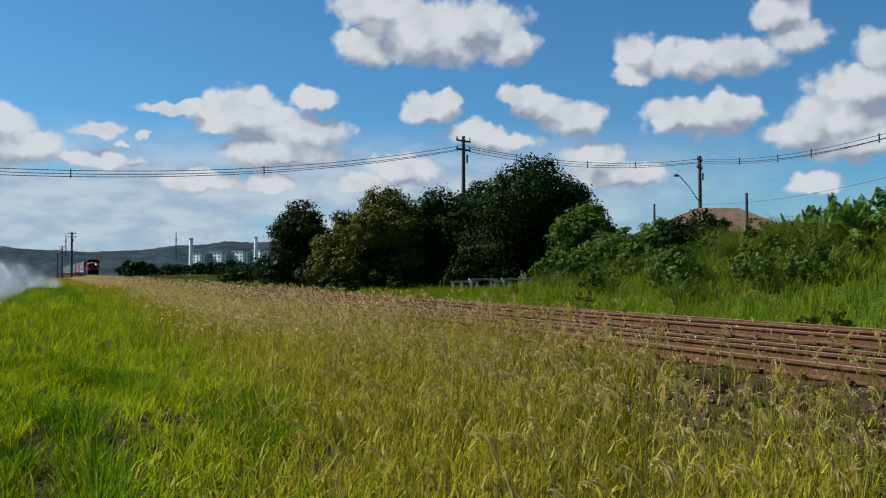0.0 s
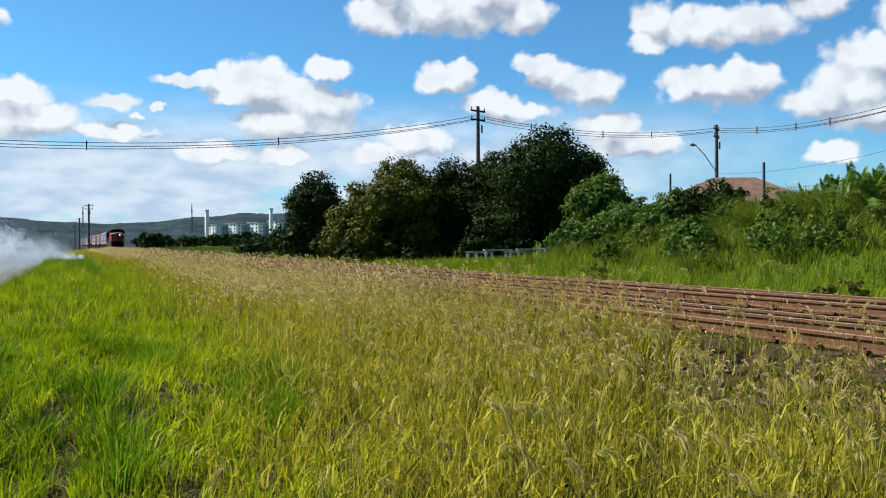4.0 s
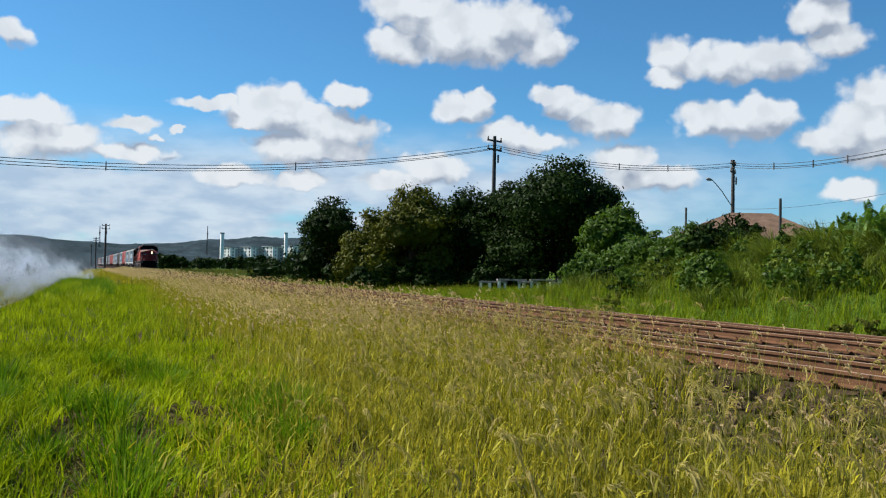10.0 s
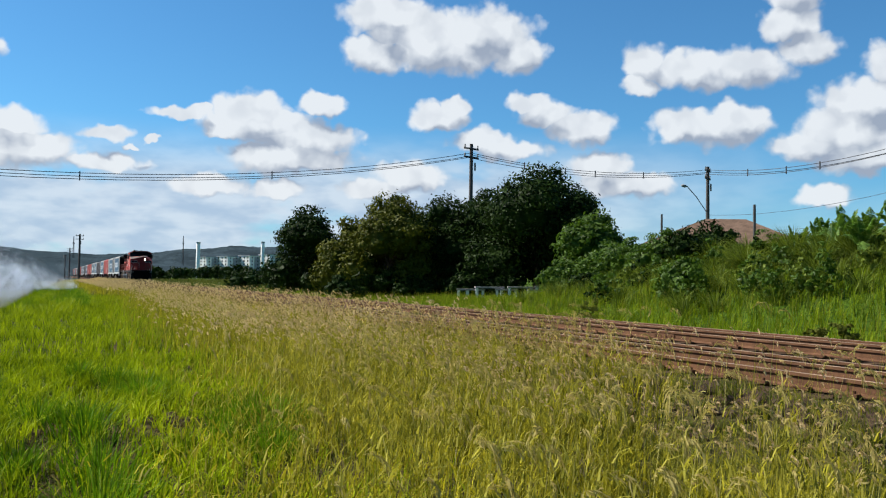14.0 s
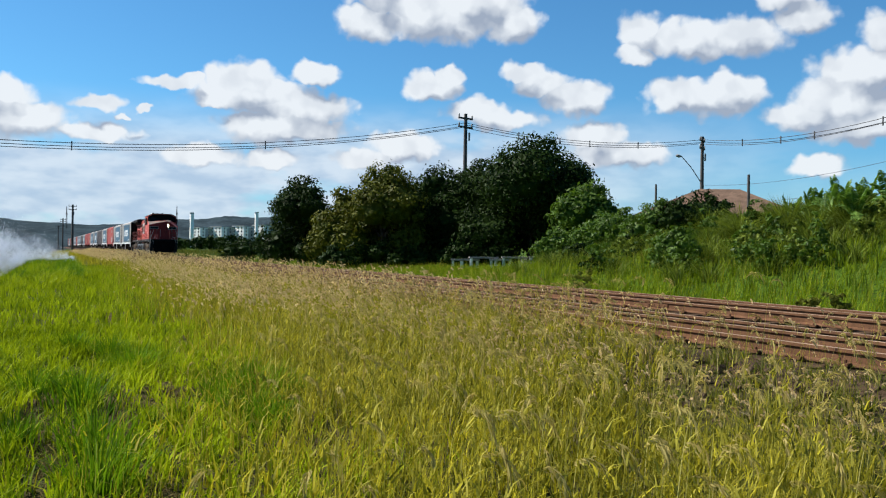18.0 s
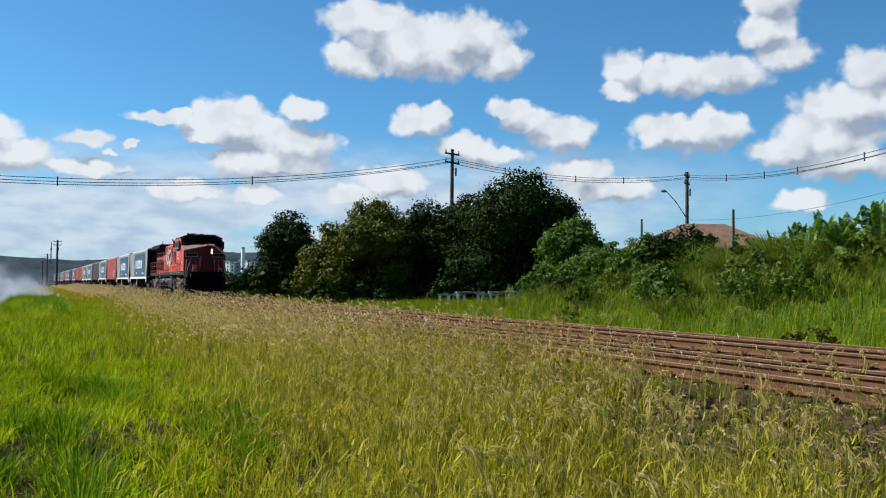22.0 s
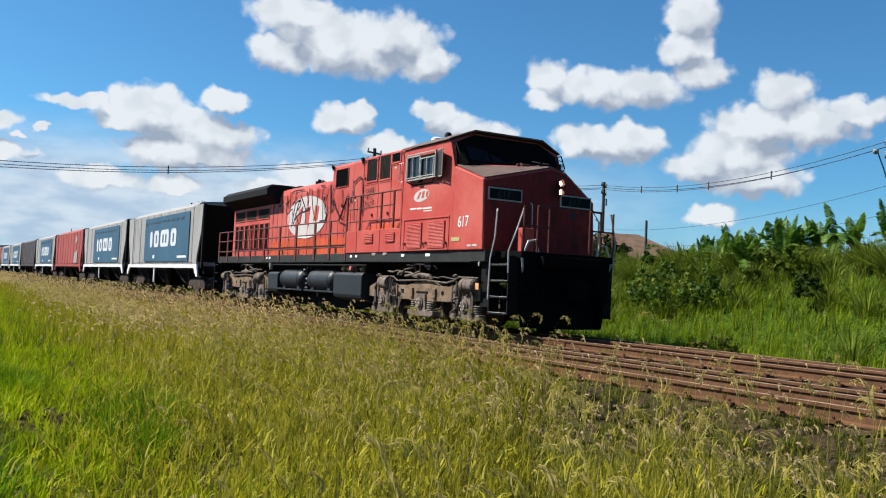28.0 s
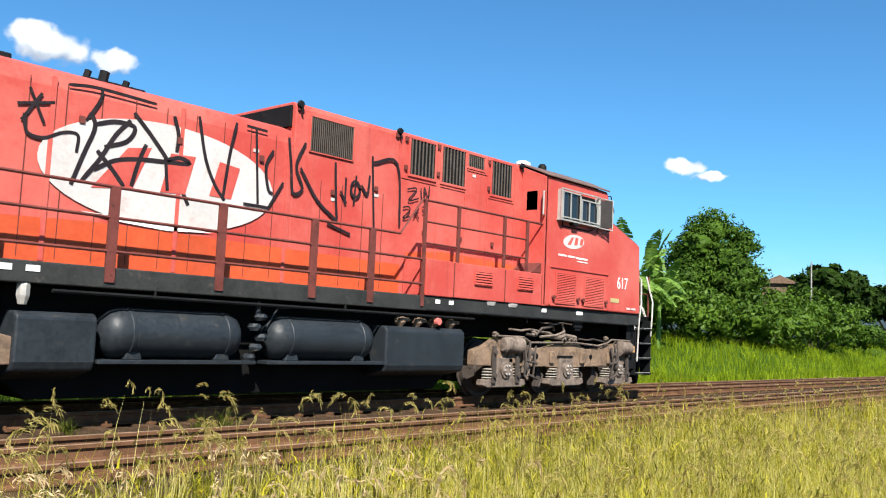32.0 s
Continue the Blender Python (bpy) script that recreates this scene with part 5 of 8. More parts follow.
def block(az, dist, width, deep, h, base, turn, storeys, cols):
    """A white block of flats with rows of small windows, seen far off."""
    x, y = polar(az, dist)
    top = thing("apartment_building", "distant white and grey block of flats with small dark windows", "building", "blocks of flats", at=pose(x, y, base, 0, 0, turn))
    s = Solid()
    s.box(-width / 2, width / 2, -deep / 2, deep / 2, 0, h)
    part("wall", s, M_WALL, top)
    # grey panels put the shade of the end walls into the colour
    for k in (-1, 1):
        s = Solid()
        s.box(k * width / 2 - 0.1, k * width / 2 + 0.1, -deep * 0.2, deep * 0.2, 0.5, h - 0.6)
        part("side_bay", s, M_WALLG, top, "grey panel painting shade on an end wall")
    s = Solid()
    s.box(-width / 2 - 0.3, width / 2 + 0.3, -deep / 2 - 0.3, deep / 2 + 0.3, h, h + 0.5)
    part("roof", s, M_WALLG, top)
    for f in range(storeys):
        for c in range(cols):
            u = -width / 2 + width * (c + 0.5) / cols
            zz = (f + 0.35) * h / storeys
            s = Solid()
            s.box(u - 0.55, u + 0.55, -deep / 2 - 0.06, -deep / 2 + 0.05, zz, zz + 1.2)
            part("window", s, M_GLASS, top)
    for f in range(storeys):
        for c in range(3):
            u = -deep / 2 + deep * (c + 0.5) / 3
            zz = (f + 0.35) * h / storeys
            s = Solid()
            s.box(width / 2 - 0.05, width / 2 + 0.13, u - 0.5, u + 0.5, zz, zz + 1.1)
            part("window", s, M_GLASS, top)
    return top


def make_far_buildings():
    for az, w, el in ((171.0, 15, 1.2), (169.7, 16, 1.26), (168.4, 15, 1.33), (167.1, 17, 1.42)):
        d = 640
        base = d * math.tan(radians(0.25)) + 0.94
        block(az, d, 11, w, d * math.tan(radians(el)) + 0.94 - base, base, 32, 5, 3)
    for az, el, r in ((171.7, 2.08, 1.3), (167.75, 2.2, 1.2)):
        x, y = polar(az, 600)
        t = thing("water_tower", "slender white concrete water tower", "tower", "water towers", at=pose(x, y, 0))
        s = Solid()
        hh = 600 * math.tan(radians(el)) + 0.94
        s.lathe((0, 0, 0), (0, 0, hh), [(0, r), (0.98, r), (1, r * 0.8)], 14)
        part("shaft", s, M_WALL, t, smooth=True)
        s = Solid()
        s.lathe((0, 0, hh), (0, 0, hh + 0.8), [(0, r * 1.1), (1, r * 1.1)], 14)
        part("cap", s, M_WALLG, t)


make_far_buildings()


def make_masts():
    """Thin lattice masts on the far ridge."""
    for az, top in ((178.9, 2.35), (172.6, 2.55), (166.2, 2.7)):
        x, y = polar(az, 2300)
        hh = 2300 * math.tan(radians(top))
        t = thing("radio_mast", "thin dark lattice mast on a far ridge", "mast", "radio masts", at=pose(x, y, 0))
        for i in range(3):
            a = 2.0944 * i
            s = Solid()
            s.rod((3.2 * math.cos(a), 3.2 * math.sin(a), 0), (0.5 * math.cos(a), 0.5 * math.sin(a), hh), 0.55, 5, 0.4)
            part("mast_leg", s, M_POLE, t)
        s = Solid()
        s.rod((0, 0, hh * 0.8), (0, 0, hh * 0.83), 2.2, 8)
        part("antenna_ring", s, M_POLE, t)


make_masts()


def make_houses():
    # the low house with a clay roof behind the scrub
    x, y = polar(138.6, 62)
    h = thing("house", "low house with a sagging hipped clay-tile roof", "house", at=pose(x, y, 1.55, 0, 0, 47))
    w = Solid()
    w.box(-4.6, 4.6, -3.0, 3.0, -1.2, 1.9)
    part("wall", w, M_CLAY, h, "bare brick wall")
    r = Solid()
    e, k = 1.75, 3.75
    a, b, c, d = (-5.4, -3.7, e), (5.4, -3.7, e), (5.4, 3.7, e), (-5.4, 3.7, e)
    p, q = (-1.2, 0, k), (1.4, 0, k - 0.05)
    for f in ((a, b, q, p), (b, c, q), (c, d, p, q), (d, a, p), (d, c, b, a)):
        r.poly(f)
    part("roof", r, M_CLAY, h)
    s = Solid()
    s.box(-2.6, -1.4, -3.04, -2.98, -0.1, 1.0)
    part("window", s, M_GLASS, h)
    # the house with a dark roof and a blue awning
    x, y = polar(115.6, 47)
    h = thing("house", "small grey-brown house with a dark sheet roof and blue tarpaulin", "house", at=pose(x, y, 3.35, 0, 0, 20))
    w = Solid()
    w.box(-3.3, 1.5, -2.4, 3.0, -2.8, 2.25)
    part("wall", w, M_BROWNW, h)
    r = Solid()
    e, k = 2.40, 3.28
    c = [(-3.95, -3.2), (1.95, -3.2), (1.95, 3.8), (-3.95, 3.8)]
    p, q = (-1.7, 0.3, k), (1.2, 0.3, k)
    lo, hi = [(x, y, e - 0.1) for x, y in c], [(x, y, e) for x, y in c]
    for f in ((hi[0], hi[1], q, p), (hi[1], hi[2], q), (hi[2], hi[3], p, q), (hi[3], hi[0], p), tuple(lo[::-1])):
        r.poly(f)
    for i in range(4):
        r.poly((lo[i], lo[(i + 1) % 4], hi[(i + 1) % 4], hi[i]))
    part("roof", r, M_SLATE, h, "dark mossy hipped roof")
    for x in (-3.75, -1.55, 1.7):
        s = Solid()
        s.box(x, x + 0.15, -3.1, -2.95, -2.6, 2.32)
        part("porch_post", s, M_CONC, h)
    s = Solid()
    s.box(-3.75, 1.85, -3.08, -3.0, -2.6, 0.28)
    part("porch_wall", s, M_CONC, h, "low pale porch wall")
    s = Solid()
    s.box(-1.35, 1.65, -2.98, -2.90, 0.3, 1.5)
    part("awning", s, M_AWNING, h, "bright blue tarpaulin hung across an opening")
    s = Solid()
    s.box(-3.0, -1.7, -2.5, -2.41, 0.45, 1.45)
    part("window", s, M_GLASS, h)
    s = Solid()
    s.box(0.1, 0.9, 0.0, 0.7, 3.2, 3.85)
    part("water_tank", s, M_WALL, h, "pale roof water tank")
    s = Solid()
    s.box(0.0, 1.0, -0.05, 0.75, 3.85, 3.95)
    part("tank_lid", s, M_SLATE, h)
    # a far house above the hedge
    x, y = polar(20.6, 150)
    h = thing("house", "distant house with a clay-tile roof", "house", at=pose(x, y, 8.0, 0, 0, 20))
    w = Solid()
    w.box(-3, 3, -2.5, 2.5, -4, 3.0)
    part("wall", w, M_CLAY, h)
    r = Solid()
    for f in (((-3.5, -3, 3), (3.5, -3, 3), (3.5, 0, 4.3), (-3.5, 0, 4.3)), ((-3.5, 3, 3), (3.5, 3, 3), (3.5, 0, 4.3), (-3.5, 0, 4.3)), ((-3.5, -3, 3), (-3.5, 3, 3), (-3.5, 0, 4.3)), ((3.5, -3, 3), (3.5, 3, 3), (3.5, 0, 4.3))):
        r.poly(f)
    part("roof", r, M_CLAY, h)
    # low pale masonry frames that show below the grove
    for i, (az, w, h) in enumerate(((154.9, 0.5, 0.55), (154.1, 0.9, 0.5), (153.2, 1.5, 0.62), (152.1, 1.1, 0.5), (151.2, 1.3, 0.66), (150.3, 0.7, 0.5), (149.6, 1.0, 0.7), (148.6, 0.6, 0.9), (147.9, 0.8, 0.75))):
        x, y = polar(az, 52.5)
        f = thing("masonry_frame", "low whitewashed masonry frame in the shade of trees", "masonry", "pale masonry frames", at=pose(x, y, float(land(x, y)) - 0.22, 0, 0, 62 + 7 * (i % 3)))
        for u in (-w / 2, w / 2):
            s = Solid()
            s.box(u - 0.07, u + 0.07, -0.12, 0.12, -0.15, h + 0.2)
            part("post", s, M_WALL, f, bevel=0.01)
        s = Solid()
        s.box(-w / 2 - 0.12, w / 2 + 0.12, -0.2, 0.2, h + 0.2, h + 0.3)
        part("slab", s, M_CONC, f, bevel=0.01)
        if i % 2:
            s = Solid()
            s.box(-w / 2 + 0.07, w / 2 - 0.07, -0.03, 0.08, -0.15, h * 0.75)
            part("infill", s, M_CONC, f)


make_houses()


# ---- poles and wires ----
def utility_pole(x, y, base, top, label, arms=True, r=0.15, turn=0.0, lamp=None, material=M_POLE):
    t = thing("utility_pole", label, "utility pole", "utility poles", at=pose(x, y, base, 0, 0, turn))
    h = top - base
    s = Solid()
    s.lathe((0, 0, -0.3), (0, 0, h), [(0, r * 1.25), (1, r * 0.85)], 10)
    part("pole", s, material, t, smooth=True)
    if arms:
        for k, dz in enumerate((-0.35, -1.0)):
            a = Solid()
            a.box(-0.05, 0.05, -0.75, 0.75, h + dz - 0.06, h + dz + 0.06)
            part("crossarm", a, M_POLE, t)
            for u in (-0.68, 0.0, 0.68):
                i = Solid()
                i.lathe((0, u, h + dz + 0.06), (0, u, h + dz + 0.30), [(0, 0.03), (0.3, 0.07), (0.5, 0.04), (0.7, 0.06), (1, 0.03)], 8)
                part("insulator", i, M_CONC, t, "ribbed insulator")
        f = Solid()
        f.rod((0.2, 0.2, h - 2.0), (0.2, 0.2, h - 1.4), 0.07, 8)
        part("fuse", f, M_CONC, t)
    if lamp:
        dx, dy, dz, z0 = lamp
        s = Solid()
        s.tube([(0, 0, z0), (dx * 0.55, dy * 0.55, z0 + dz * 0.62), (dx, dy, z0 + dz)], 0.035, 6)
        part("lamp_arm", s, M_POLE, t)
        s = Solid()
        s.lathe((dx, dy, z0 + dz), (dx * 1.28, dy * 1.28, z0 + dz + 0.06), [(0, 0.05), (0.4, 0.13), (0.8, 0.12), (1, 0.05)], 8)
        part("lamp_head", s, M_CONC, t, "grey street-lamp head")
    return t


def wire(points, r, name="cable", label="black overhead cable sagging between poles"):
    s = Solid()
    s.tube(points, r, 5)
    ob = new(name, mesh_of(s, name, M_CABLE))
    return tagged(ob, label, "cable", "overhead cables")


def sag(a, b, drop, n=24):
    a, b = Vector(a), Vector(b)
    return [a.lerp(b, i / n) - Vector((0, 0, drop * 4 * (i / n) * (1 - i / n))) for i in range(n + 1)]


def make_poles():
    pa = (*polar(154.47, 66), 11.15)
    pb = (*polar(139.57, 76), 10.6)
    pe = (*polar(122.9, 48), 9.45)
    pl = (-46.0, -26.0, 7.95)
    pr = (18.0, 66.0, 10.0)
    utility_pole(pa[0], pa[1], 0.2, pa[2], "dark utility pole with short crossarms behind the trees", turn=20)
    utility_pole(pb[0], pb[1], 1.2, pb[2], "dark utility pole with crossarms and a street lamp", turn=35, lamp=(-1.35, -1.25, 2.2, 5.5))
    utility_pole(pe[0], pe[1], 2.2, pe[2], "dark utility pole with a street lamp beside a house", turn=55, lamp=(-0.95, -0.75, 1.9, 4.3))
    utility_pole(pl[0], pl[1], -3.2, pl[2], "dark utility pole with short crossarms in the meadow", turn=0)
    utility_pole(pr[0], pr[1], 2.0, pr[2], "dark utility pole behind the bushes", turn=60)
    for az, dist, top, r in ((136.82, 50, 5.2, 0.08), (142.34, 55, 5.1, 0.07)):
        x, y = polar(az, dist)
        utility_pole(x, y, 1.5, top, "plain dark wooden post on the bank", arms=False, r=r)
    for az, dist, top in ((178.57, 188, 9.0), (179.1, 285, 9.0), (179.35, 390, 9.0)):
        x, y = polar(az, dist)
        utility_pole(x, y, -0.6, top, "dark line-side pole in the distance", r=0.2, turn=5)
    x, y = polar(18.9, 95)
    utility_pole(x, y, 1.0, 0.94 + 95 * math.tan(radians(5.3)), "pale thin pole beyond a hedge", arms=False, r=0.08, material=M_CONC)
    low = (pa[0], pa[1], pa[2] - 0.42)      # the cables hang below the top of this pole
    spans = ((pl, low, 2.5), (low, pb, 0.8), (pb, pe, 1.0), (pe, pr, 1.2))
    for a, b, drop in spans:
        for k, (dz, du) in enumerate(((-0.25, 0.0), (-0.45, 0.15), (-0.58, -0.15))):
            p, q = (a[0] + du, a[1] + du, a[2] + dz), (b[0] + du, b[1] + du, b[2] + dz)
            wire(sag(p, q, drop), 0.020)
        pts = sag((a[0], a[1], a[2] - 0.25), (b[0], b[1], b[2] - 0.25), drop)
        for i in (5, 9, 12, 17):
            s = Solid()
            p = pts[i]
            s.box(p.x - 0.03, p.x + 0.03, p.y - 0.03, p.y + 0.03, p.z - 0.42, p.z + 0.10)
            ob = new("cable_spacer", mesh_of(s, "cable_spacer", M_CABLE))
            tagged(ob, "dark spacer holding overhead cables apart", "cable spacer", "cable spacers")
    # thin service wires lower down
    for a, b, z0, z1, drop in ((pb, pe, 5.2, 5.6, 0.7), (pb, pe, 6.6, 7.0, 0.8), (pe, pr, 5.6, 5.5, 0.8)):
        wire(sag((a[0], a[1], z0), (b[0], b[1], z1), drop), 0.012, label="thin dark service wire")


make_poles()


def make_fence():
    for i, (az, dist, h) in enumerate(((120.9, 21.0, 1.0), (119.6, 19.5, 0.75), (118.3, 19, 0.65))):
        x, y = polar(az, dist)
        s = Solid()
        s.rod((0, 0, -0.2), (0.07, 0, h), 0.05, 7, 0.04)
        ob = new("fence_post", mesh_of(s, "fence_post", M_JOURNAL))
        ob.matrix_basis = pose(x, y, float(land(x, y)))
        tagged(ob, "weathered grey-brown fence post among tall grass", "fence post", "fence posts")


make_fence()


# ---- the locomotive: its own x runs forward, 0 at the nose; z up from the rails; the sunlit side is -y ----
def mirror_y(fn):
    for sgn in (-1, 1):
        fn(sgn)


def wheelset(parent, x, r=0.53, tread=0.8):
    s = Solid()
    for k in (-1, 1):
        y = k * tread
        s.lathe((0, y - k * 0.07, 0), (0, y + k * 0.06, 0), [(0, r + 0.03), (0.25, r + 0.03), (0.3, r), (1, r), (1, r - 0.07), (0.7, r - 0.1), (0.7, 0.17), (1.1, 0.15), (1.1, 0.0)], 24)
    s.rod((0, -tread, 0), (0, tread, 0), 0.09, 10)
    for k in (-1, 1):
        for a in range(5):
            b = a * 1.2566
            s.rod((math.cos(b) * 0.28, k * tread * 0.99, math.sin(b) * 0.28), (math.cos(b) * 0.28, k * (tread + 0.035), math.sin(b) * 0.28), 0.05, 6)
    return part("wheelset", s, M_WHEEL, parent, "dark oily steel wheelset", smooth=True, at=pose(x, 0, r))


def loco_truck(loco, mid, flip):
    """A three-axle bogie: cast side frames, journal boxes between rubber spring packs, brake cylinders and pipes."""
    bogie = Solid()
    top = [(-2.95, 0.89), (-2.6, 0.98), (-2.3, 1.12), (-1.75, 1.06), (-1.45, 0.95), (-0.75, 0.96), (-0.40, 1.04), (0.5, 1.07), (0.76, 0.96), (1.41, 0.98), (1.73, 1.07), (2.1, 1.1), (2.56, 1.0)]
    low = [(2.56, 0.68), (1.78, 0.60), (1.45, 0.61), (0.75, 0.61), (0.56, 0.58), (-0.56, 0.58), (-0.75, 0.61), (-1.45, 0.61), (-1.62, 0.58), (-2.5, 0.61), (-2.95, 0.62)]
    for k in (-1, 1):
        bogie.slab([(x * flip, z) for x, z in top + low], k * 1.34 - 0.07, k * 1.34 + 0.07)
    bogie.box(-2.0, 2.0, -1.2, 1.2, 0.68, 0.85)
    b = part("bogie", bogie, M_TRUCK, loco, "dusty brown three-axle bogie with cast frames", bevel=0.015, at=pose(mid, 0, 0))
    # near-black box added to close the lit gap through the bogie
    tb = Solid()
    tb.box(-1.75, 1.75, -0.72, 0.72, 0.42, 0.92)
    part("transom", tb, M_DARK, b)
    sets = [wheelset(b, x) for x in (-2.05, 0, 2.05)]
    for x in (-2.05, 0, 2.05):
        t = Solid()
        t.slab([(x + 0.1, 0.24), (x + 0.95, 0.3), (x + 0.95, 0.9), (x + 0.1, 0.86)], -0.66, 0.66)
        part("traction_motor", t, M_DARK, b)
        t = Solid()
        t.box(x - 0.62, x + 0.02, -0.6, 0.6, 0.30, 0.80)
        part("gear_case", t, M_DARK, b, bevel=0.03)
    for k in (-1, 1):
        for x in (-2.05, 0, 2.05):
            j = Solid()
            j.slab([(x - 0.64, 0.26), (x - 0.5, 0.22), (x + 0.5, 0.22), (x + 0.64, 0.26), (x + 0.62, 0.36), (x + 0.26, 0.38), (x + 0.22, 0.76), (x - 0.22, 0.76), (x - 0.26, 0.38), (x - 0.62, 0.36)], k * 1.37 - 0.09, k * 1.37 + 0.09)
            part("journal_box", j, M_JOURNAL, b, bevel=0.015)
            c = Solid()
            c.lathe((x, k * 1.46, 0.54), (x, k * 1.52, 0.54), [(0, 0.155), (0.5, 0.155), (0.6, 0.115), (1, 0.10)], 18)
            part("axle_cap", c, M_JOURNAL, b, smooth=True)
            for a in range(6):
                bolt = Solid()
                an = a * 1.0472
                bolt.rod((x + 0.085 * math.cos(an), k * 1.515, 0.54 + 0.085 * math.sin(an)), (x + 0.085 * math.cos(an), k * 1.535, 0.54 + 0.085 * math.sin(an)), 0.018, 6)
                if k < 0:
                    part("cap_bolt", bolt, M_STEEL, b)
            for d in (-0.40, 0.40):
                sp = Solid()
                for i in range(4):
                    z = 0.375 + i * 0.052
                    sp.lathe((x + d, k * 1.36, z), (x + d, k * 1.36, z + 0.034), [(0, 0.105), (0.5, 0.125), (1, 0.105)], 14)
                part("spring_pack", sp, M_RUBBER, b, "layered rubber and steel spring pack", smooth=True)
        for x, dx in ((-1.62 * flip, -0.55 * flip), (2.0 * flip, 0.5 * flip)):
            c = Solid()
            c.lathe((x, k * 1.46, 1.0), (x + dx, k * 1.46, 1.0), [(0, 0.06), (0.04, 0.17), (0.25, 0.17), (0.3, 0.15), (0.92, 0.15), (1, 0.11)], 16)
            part("brake_cylinder", c, M_JOURNAL, b, smooth=True)
            g = Solid()
            g.tube([(x - dx * 0.2, k * 1.47, 0.98), (x - dx * 0.3, k * 1.48, 0.75), (x - dx * 0.25, k * 1.44, 0.5), (x - dx * 0.55, k * 1.42, 0.36)], 0.04, 7)
            g.tube([(x - dx * 0.45, k * 1.47, 1.0), (x - dx * 0.55, k * 1.48, 0.7), (x - dx * 0.6, k * 1.43, 0.45)], 0.032, 6)
            g.box(min(x - dx * 0.3, x - dx * 0.62), max(x - dx * 0.3, x - dx * 0.62), k * 1.42 - 0.03, k * 1.42 + 0.03, 0.42, 0.60)
            part("brake_rigging", g, M_JOURNAL, b)
            g = Solid()
            for q, (u0, z0, u1, z1) in enumerate(((-0.15, 1.12, -0.22, 0.42), (-0.42, 1.08, -0.30, 0.55), (-0.7, 1.0, -0.62, 0.40), (-0.2, 0.72, -0.75, 0.66), (-0.3, 0.46, -0.8, 0.36))):
                g.tube([(x + dx * u0 * 1.1, k * (1.50 + 0.012 * q), z0), (x + dx * (u0 + u1) * 0.5, k * (1.54 + 0.01 * q), (z0 + z1) / 2), (x + dx * u1 * 1.1, k * (1.49 + 0.012 * q), z1)], 0.02 + 0.004 * (q % 2), 6)
            g.lump((x - dx * 0.28, k * 1.52, 0.62), 0.07, 0.05, 0.10, 8, 5, 0.4).lump((x - dx * 0.55, k * 1.52, 0.86), 0.08, 0.05, 0.06, 8, 5, 0.4)
            part("slack_adjuster", g, M_WHEEL, b, "oily brake levers and slack adjuster")
        p = Solid()
        p.tube([(-2.4 * flip, k * 1.44, 1.16), (-1.5 * flip, k * 1.44, 1.16), (-1.25 * flip, k * 1.45, 1.06), (0.2, k * 1.45, 1.09), (1.2 * flip, k * 1.45, 1.04), (1.55 * flip, k * 1.45, 1.10), (1.75 * flip, k * 1.45, 1.18), (2.55 * flip, k * 1.45, 1.17)], 0.022, 6)
        p.tube([(-0.9 * flip, k * 1.42, 1.18), (-0.4 * flip, k * 1.46, 1.22), (-0.1 * flip, k * 1.44, 1.30), (-0.15 * flip, k * 1.4, 1.48)], 0.03, 6)
        p.tube([(-1.2 * flip, k * 1.4, 1.3), (-0.6 * flip, k * 1.42, 1.26), (-0.2 * flip, k * 1.4, 1.14)], 0.026, 6)
        part("brake_pipe", p, M_JOURNAL, b)
        # pipes, hoses and valves crowded above the frame
        for q, (x0, z0, x1, z1, r) in enumerate(((-1.9, 1.30, -0.7, 1.27, 0.020), (-1.35, 1.22, -0.45, 1.40, 0.026), (-0.55, 1.20, 0.35, 1.19, 0.05), (0.5, 1.17, 1.5, 1.13, 0.018), (-0.9, 1.46, 0.55, 1.44, 0.016))):
            t = Solid()
            t.tube([(x0 * flip, k * 1.40, z0), ((x0 * 0.7 + x1 * 0.3) * flip, k * (1.43 + 0.01 * q), z0 - 0.02), ((x0 + x1) * 0.5 * flip, k * 1.44, (z0 + z1) / 2 + 0.03), (x1 * flip, k * 1.41, z1), ((x1 + 0.06) * flip, k * 1.38, z1 - 0.08)], r, 7)
            part("air_hose", t, M_WHEEL if q % 2 else M_JOURNAL, b)
        for x, z, r in ((-0.15, 1.16, 0.07), (0.12, 1.16, 0.055), (-2.35, 1.18, 0.06), (-1.15, 1.24, 0.06), (1.55, 1.20, 0.05), (0.30, 1.15, 0.045)):
            t = Solid()
            t.lathe((x * flip, k * 1.42, z - r), (x * flip, k * 1.42, z + r), [(0, r * 0.6), (0.3, r), (0.55, r * 0.7), (0.7, r * 1.05), (1, r * 0.5)], 9)
            t.rod((x * flip, k * 1.42, z), (x * flip, k * (1.42 + r * 1.4), z), r * 0.45, 7)
            part("pipe_valve", t, M_JOURNAL, b, smooth=True)
        for x in (-2.42, -1.70, 1.72, 2.40):
            t = Solid()
            t.slab([((x - 0.05) * flip, 0.30), ((x + 0.05) * flip, 0.30), ((x + 0.04) * flip, 0.98), ((x - 0.04) * flip, 0.98)], k * 1.475 - 0.02, k * 1.475 + 0.02)
            t.rod((x * flip, k * 1.46, 0.86), (x * flip, k * 1.53, 0.86), 0.045, 8).rod((x * flip, k * 1.46, 0.44), (x * flip, k * 1.53, 0.44), 0.05, 8)
            part("brake_lever", t, M_WHEEL, b, "dark brake lever with pins")
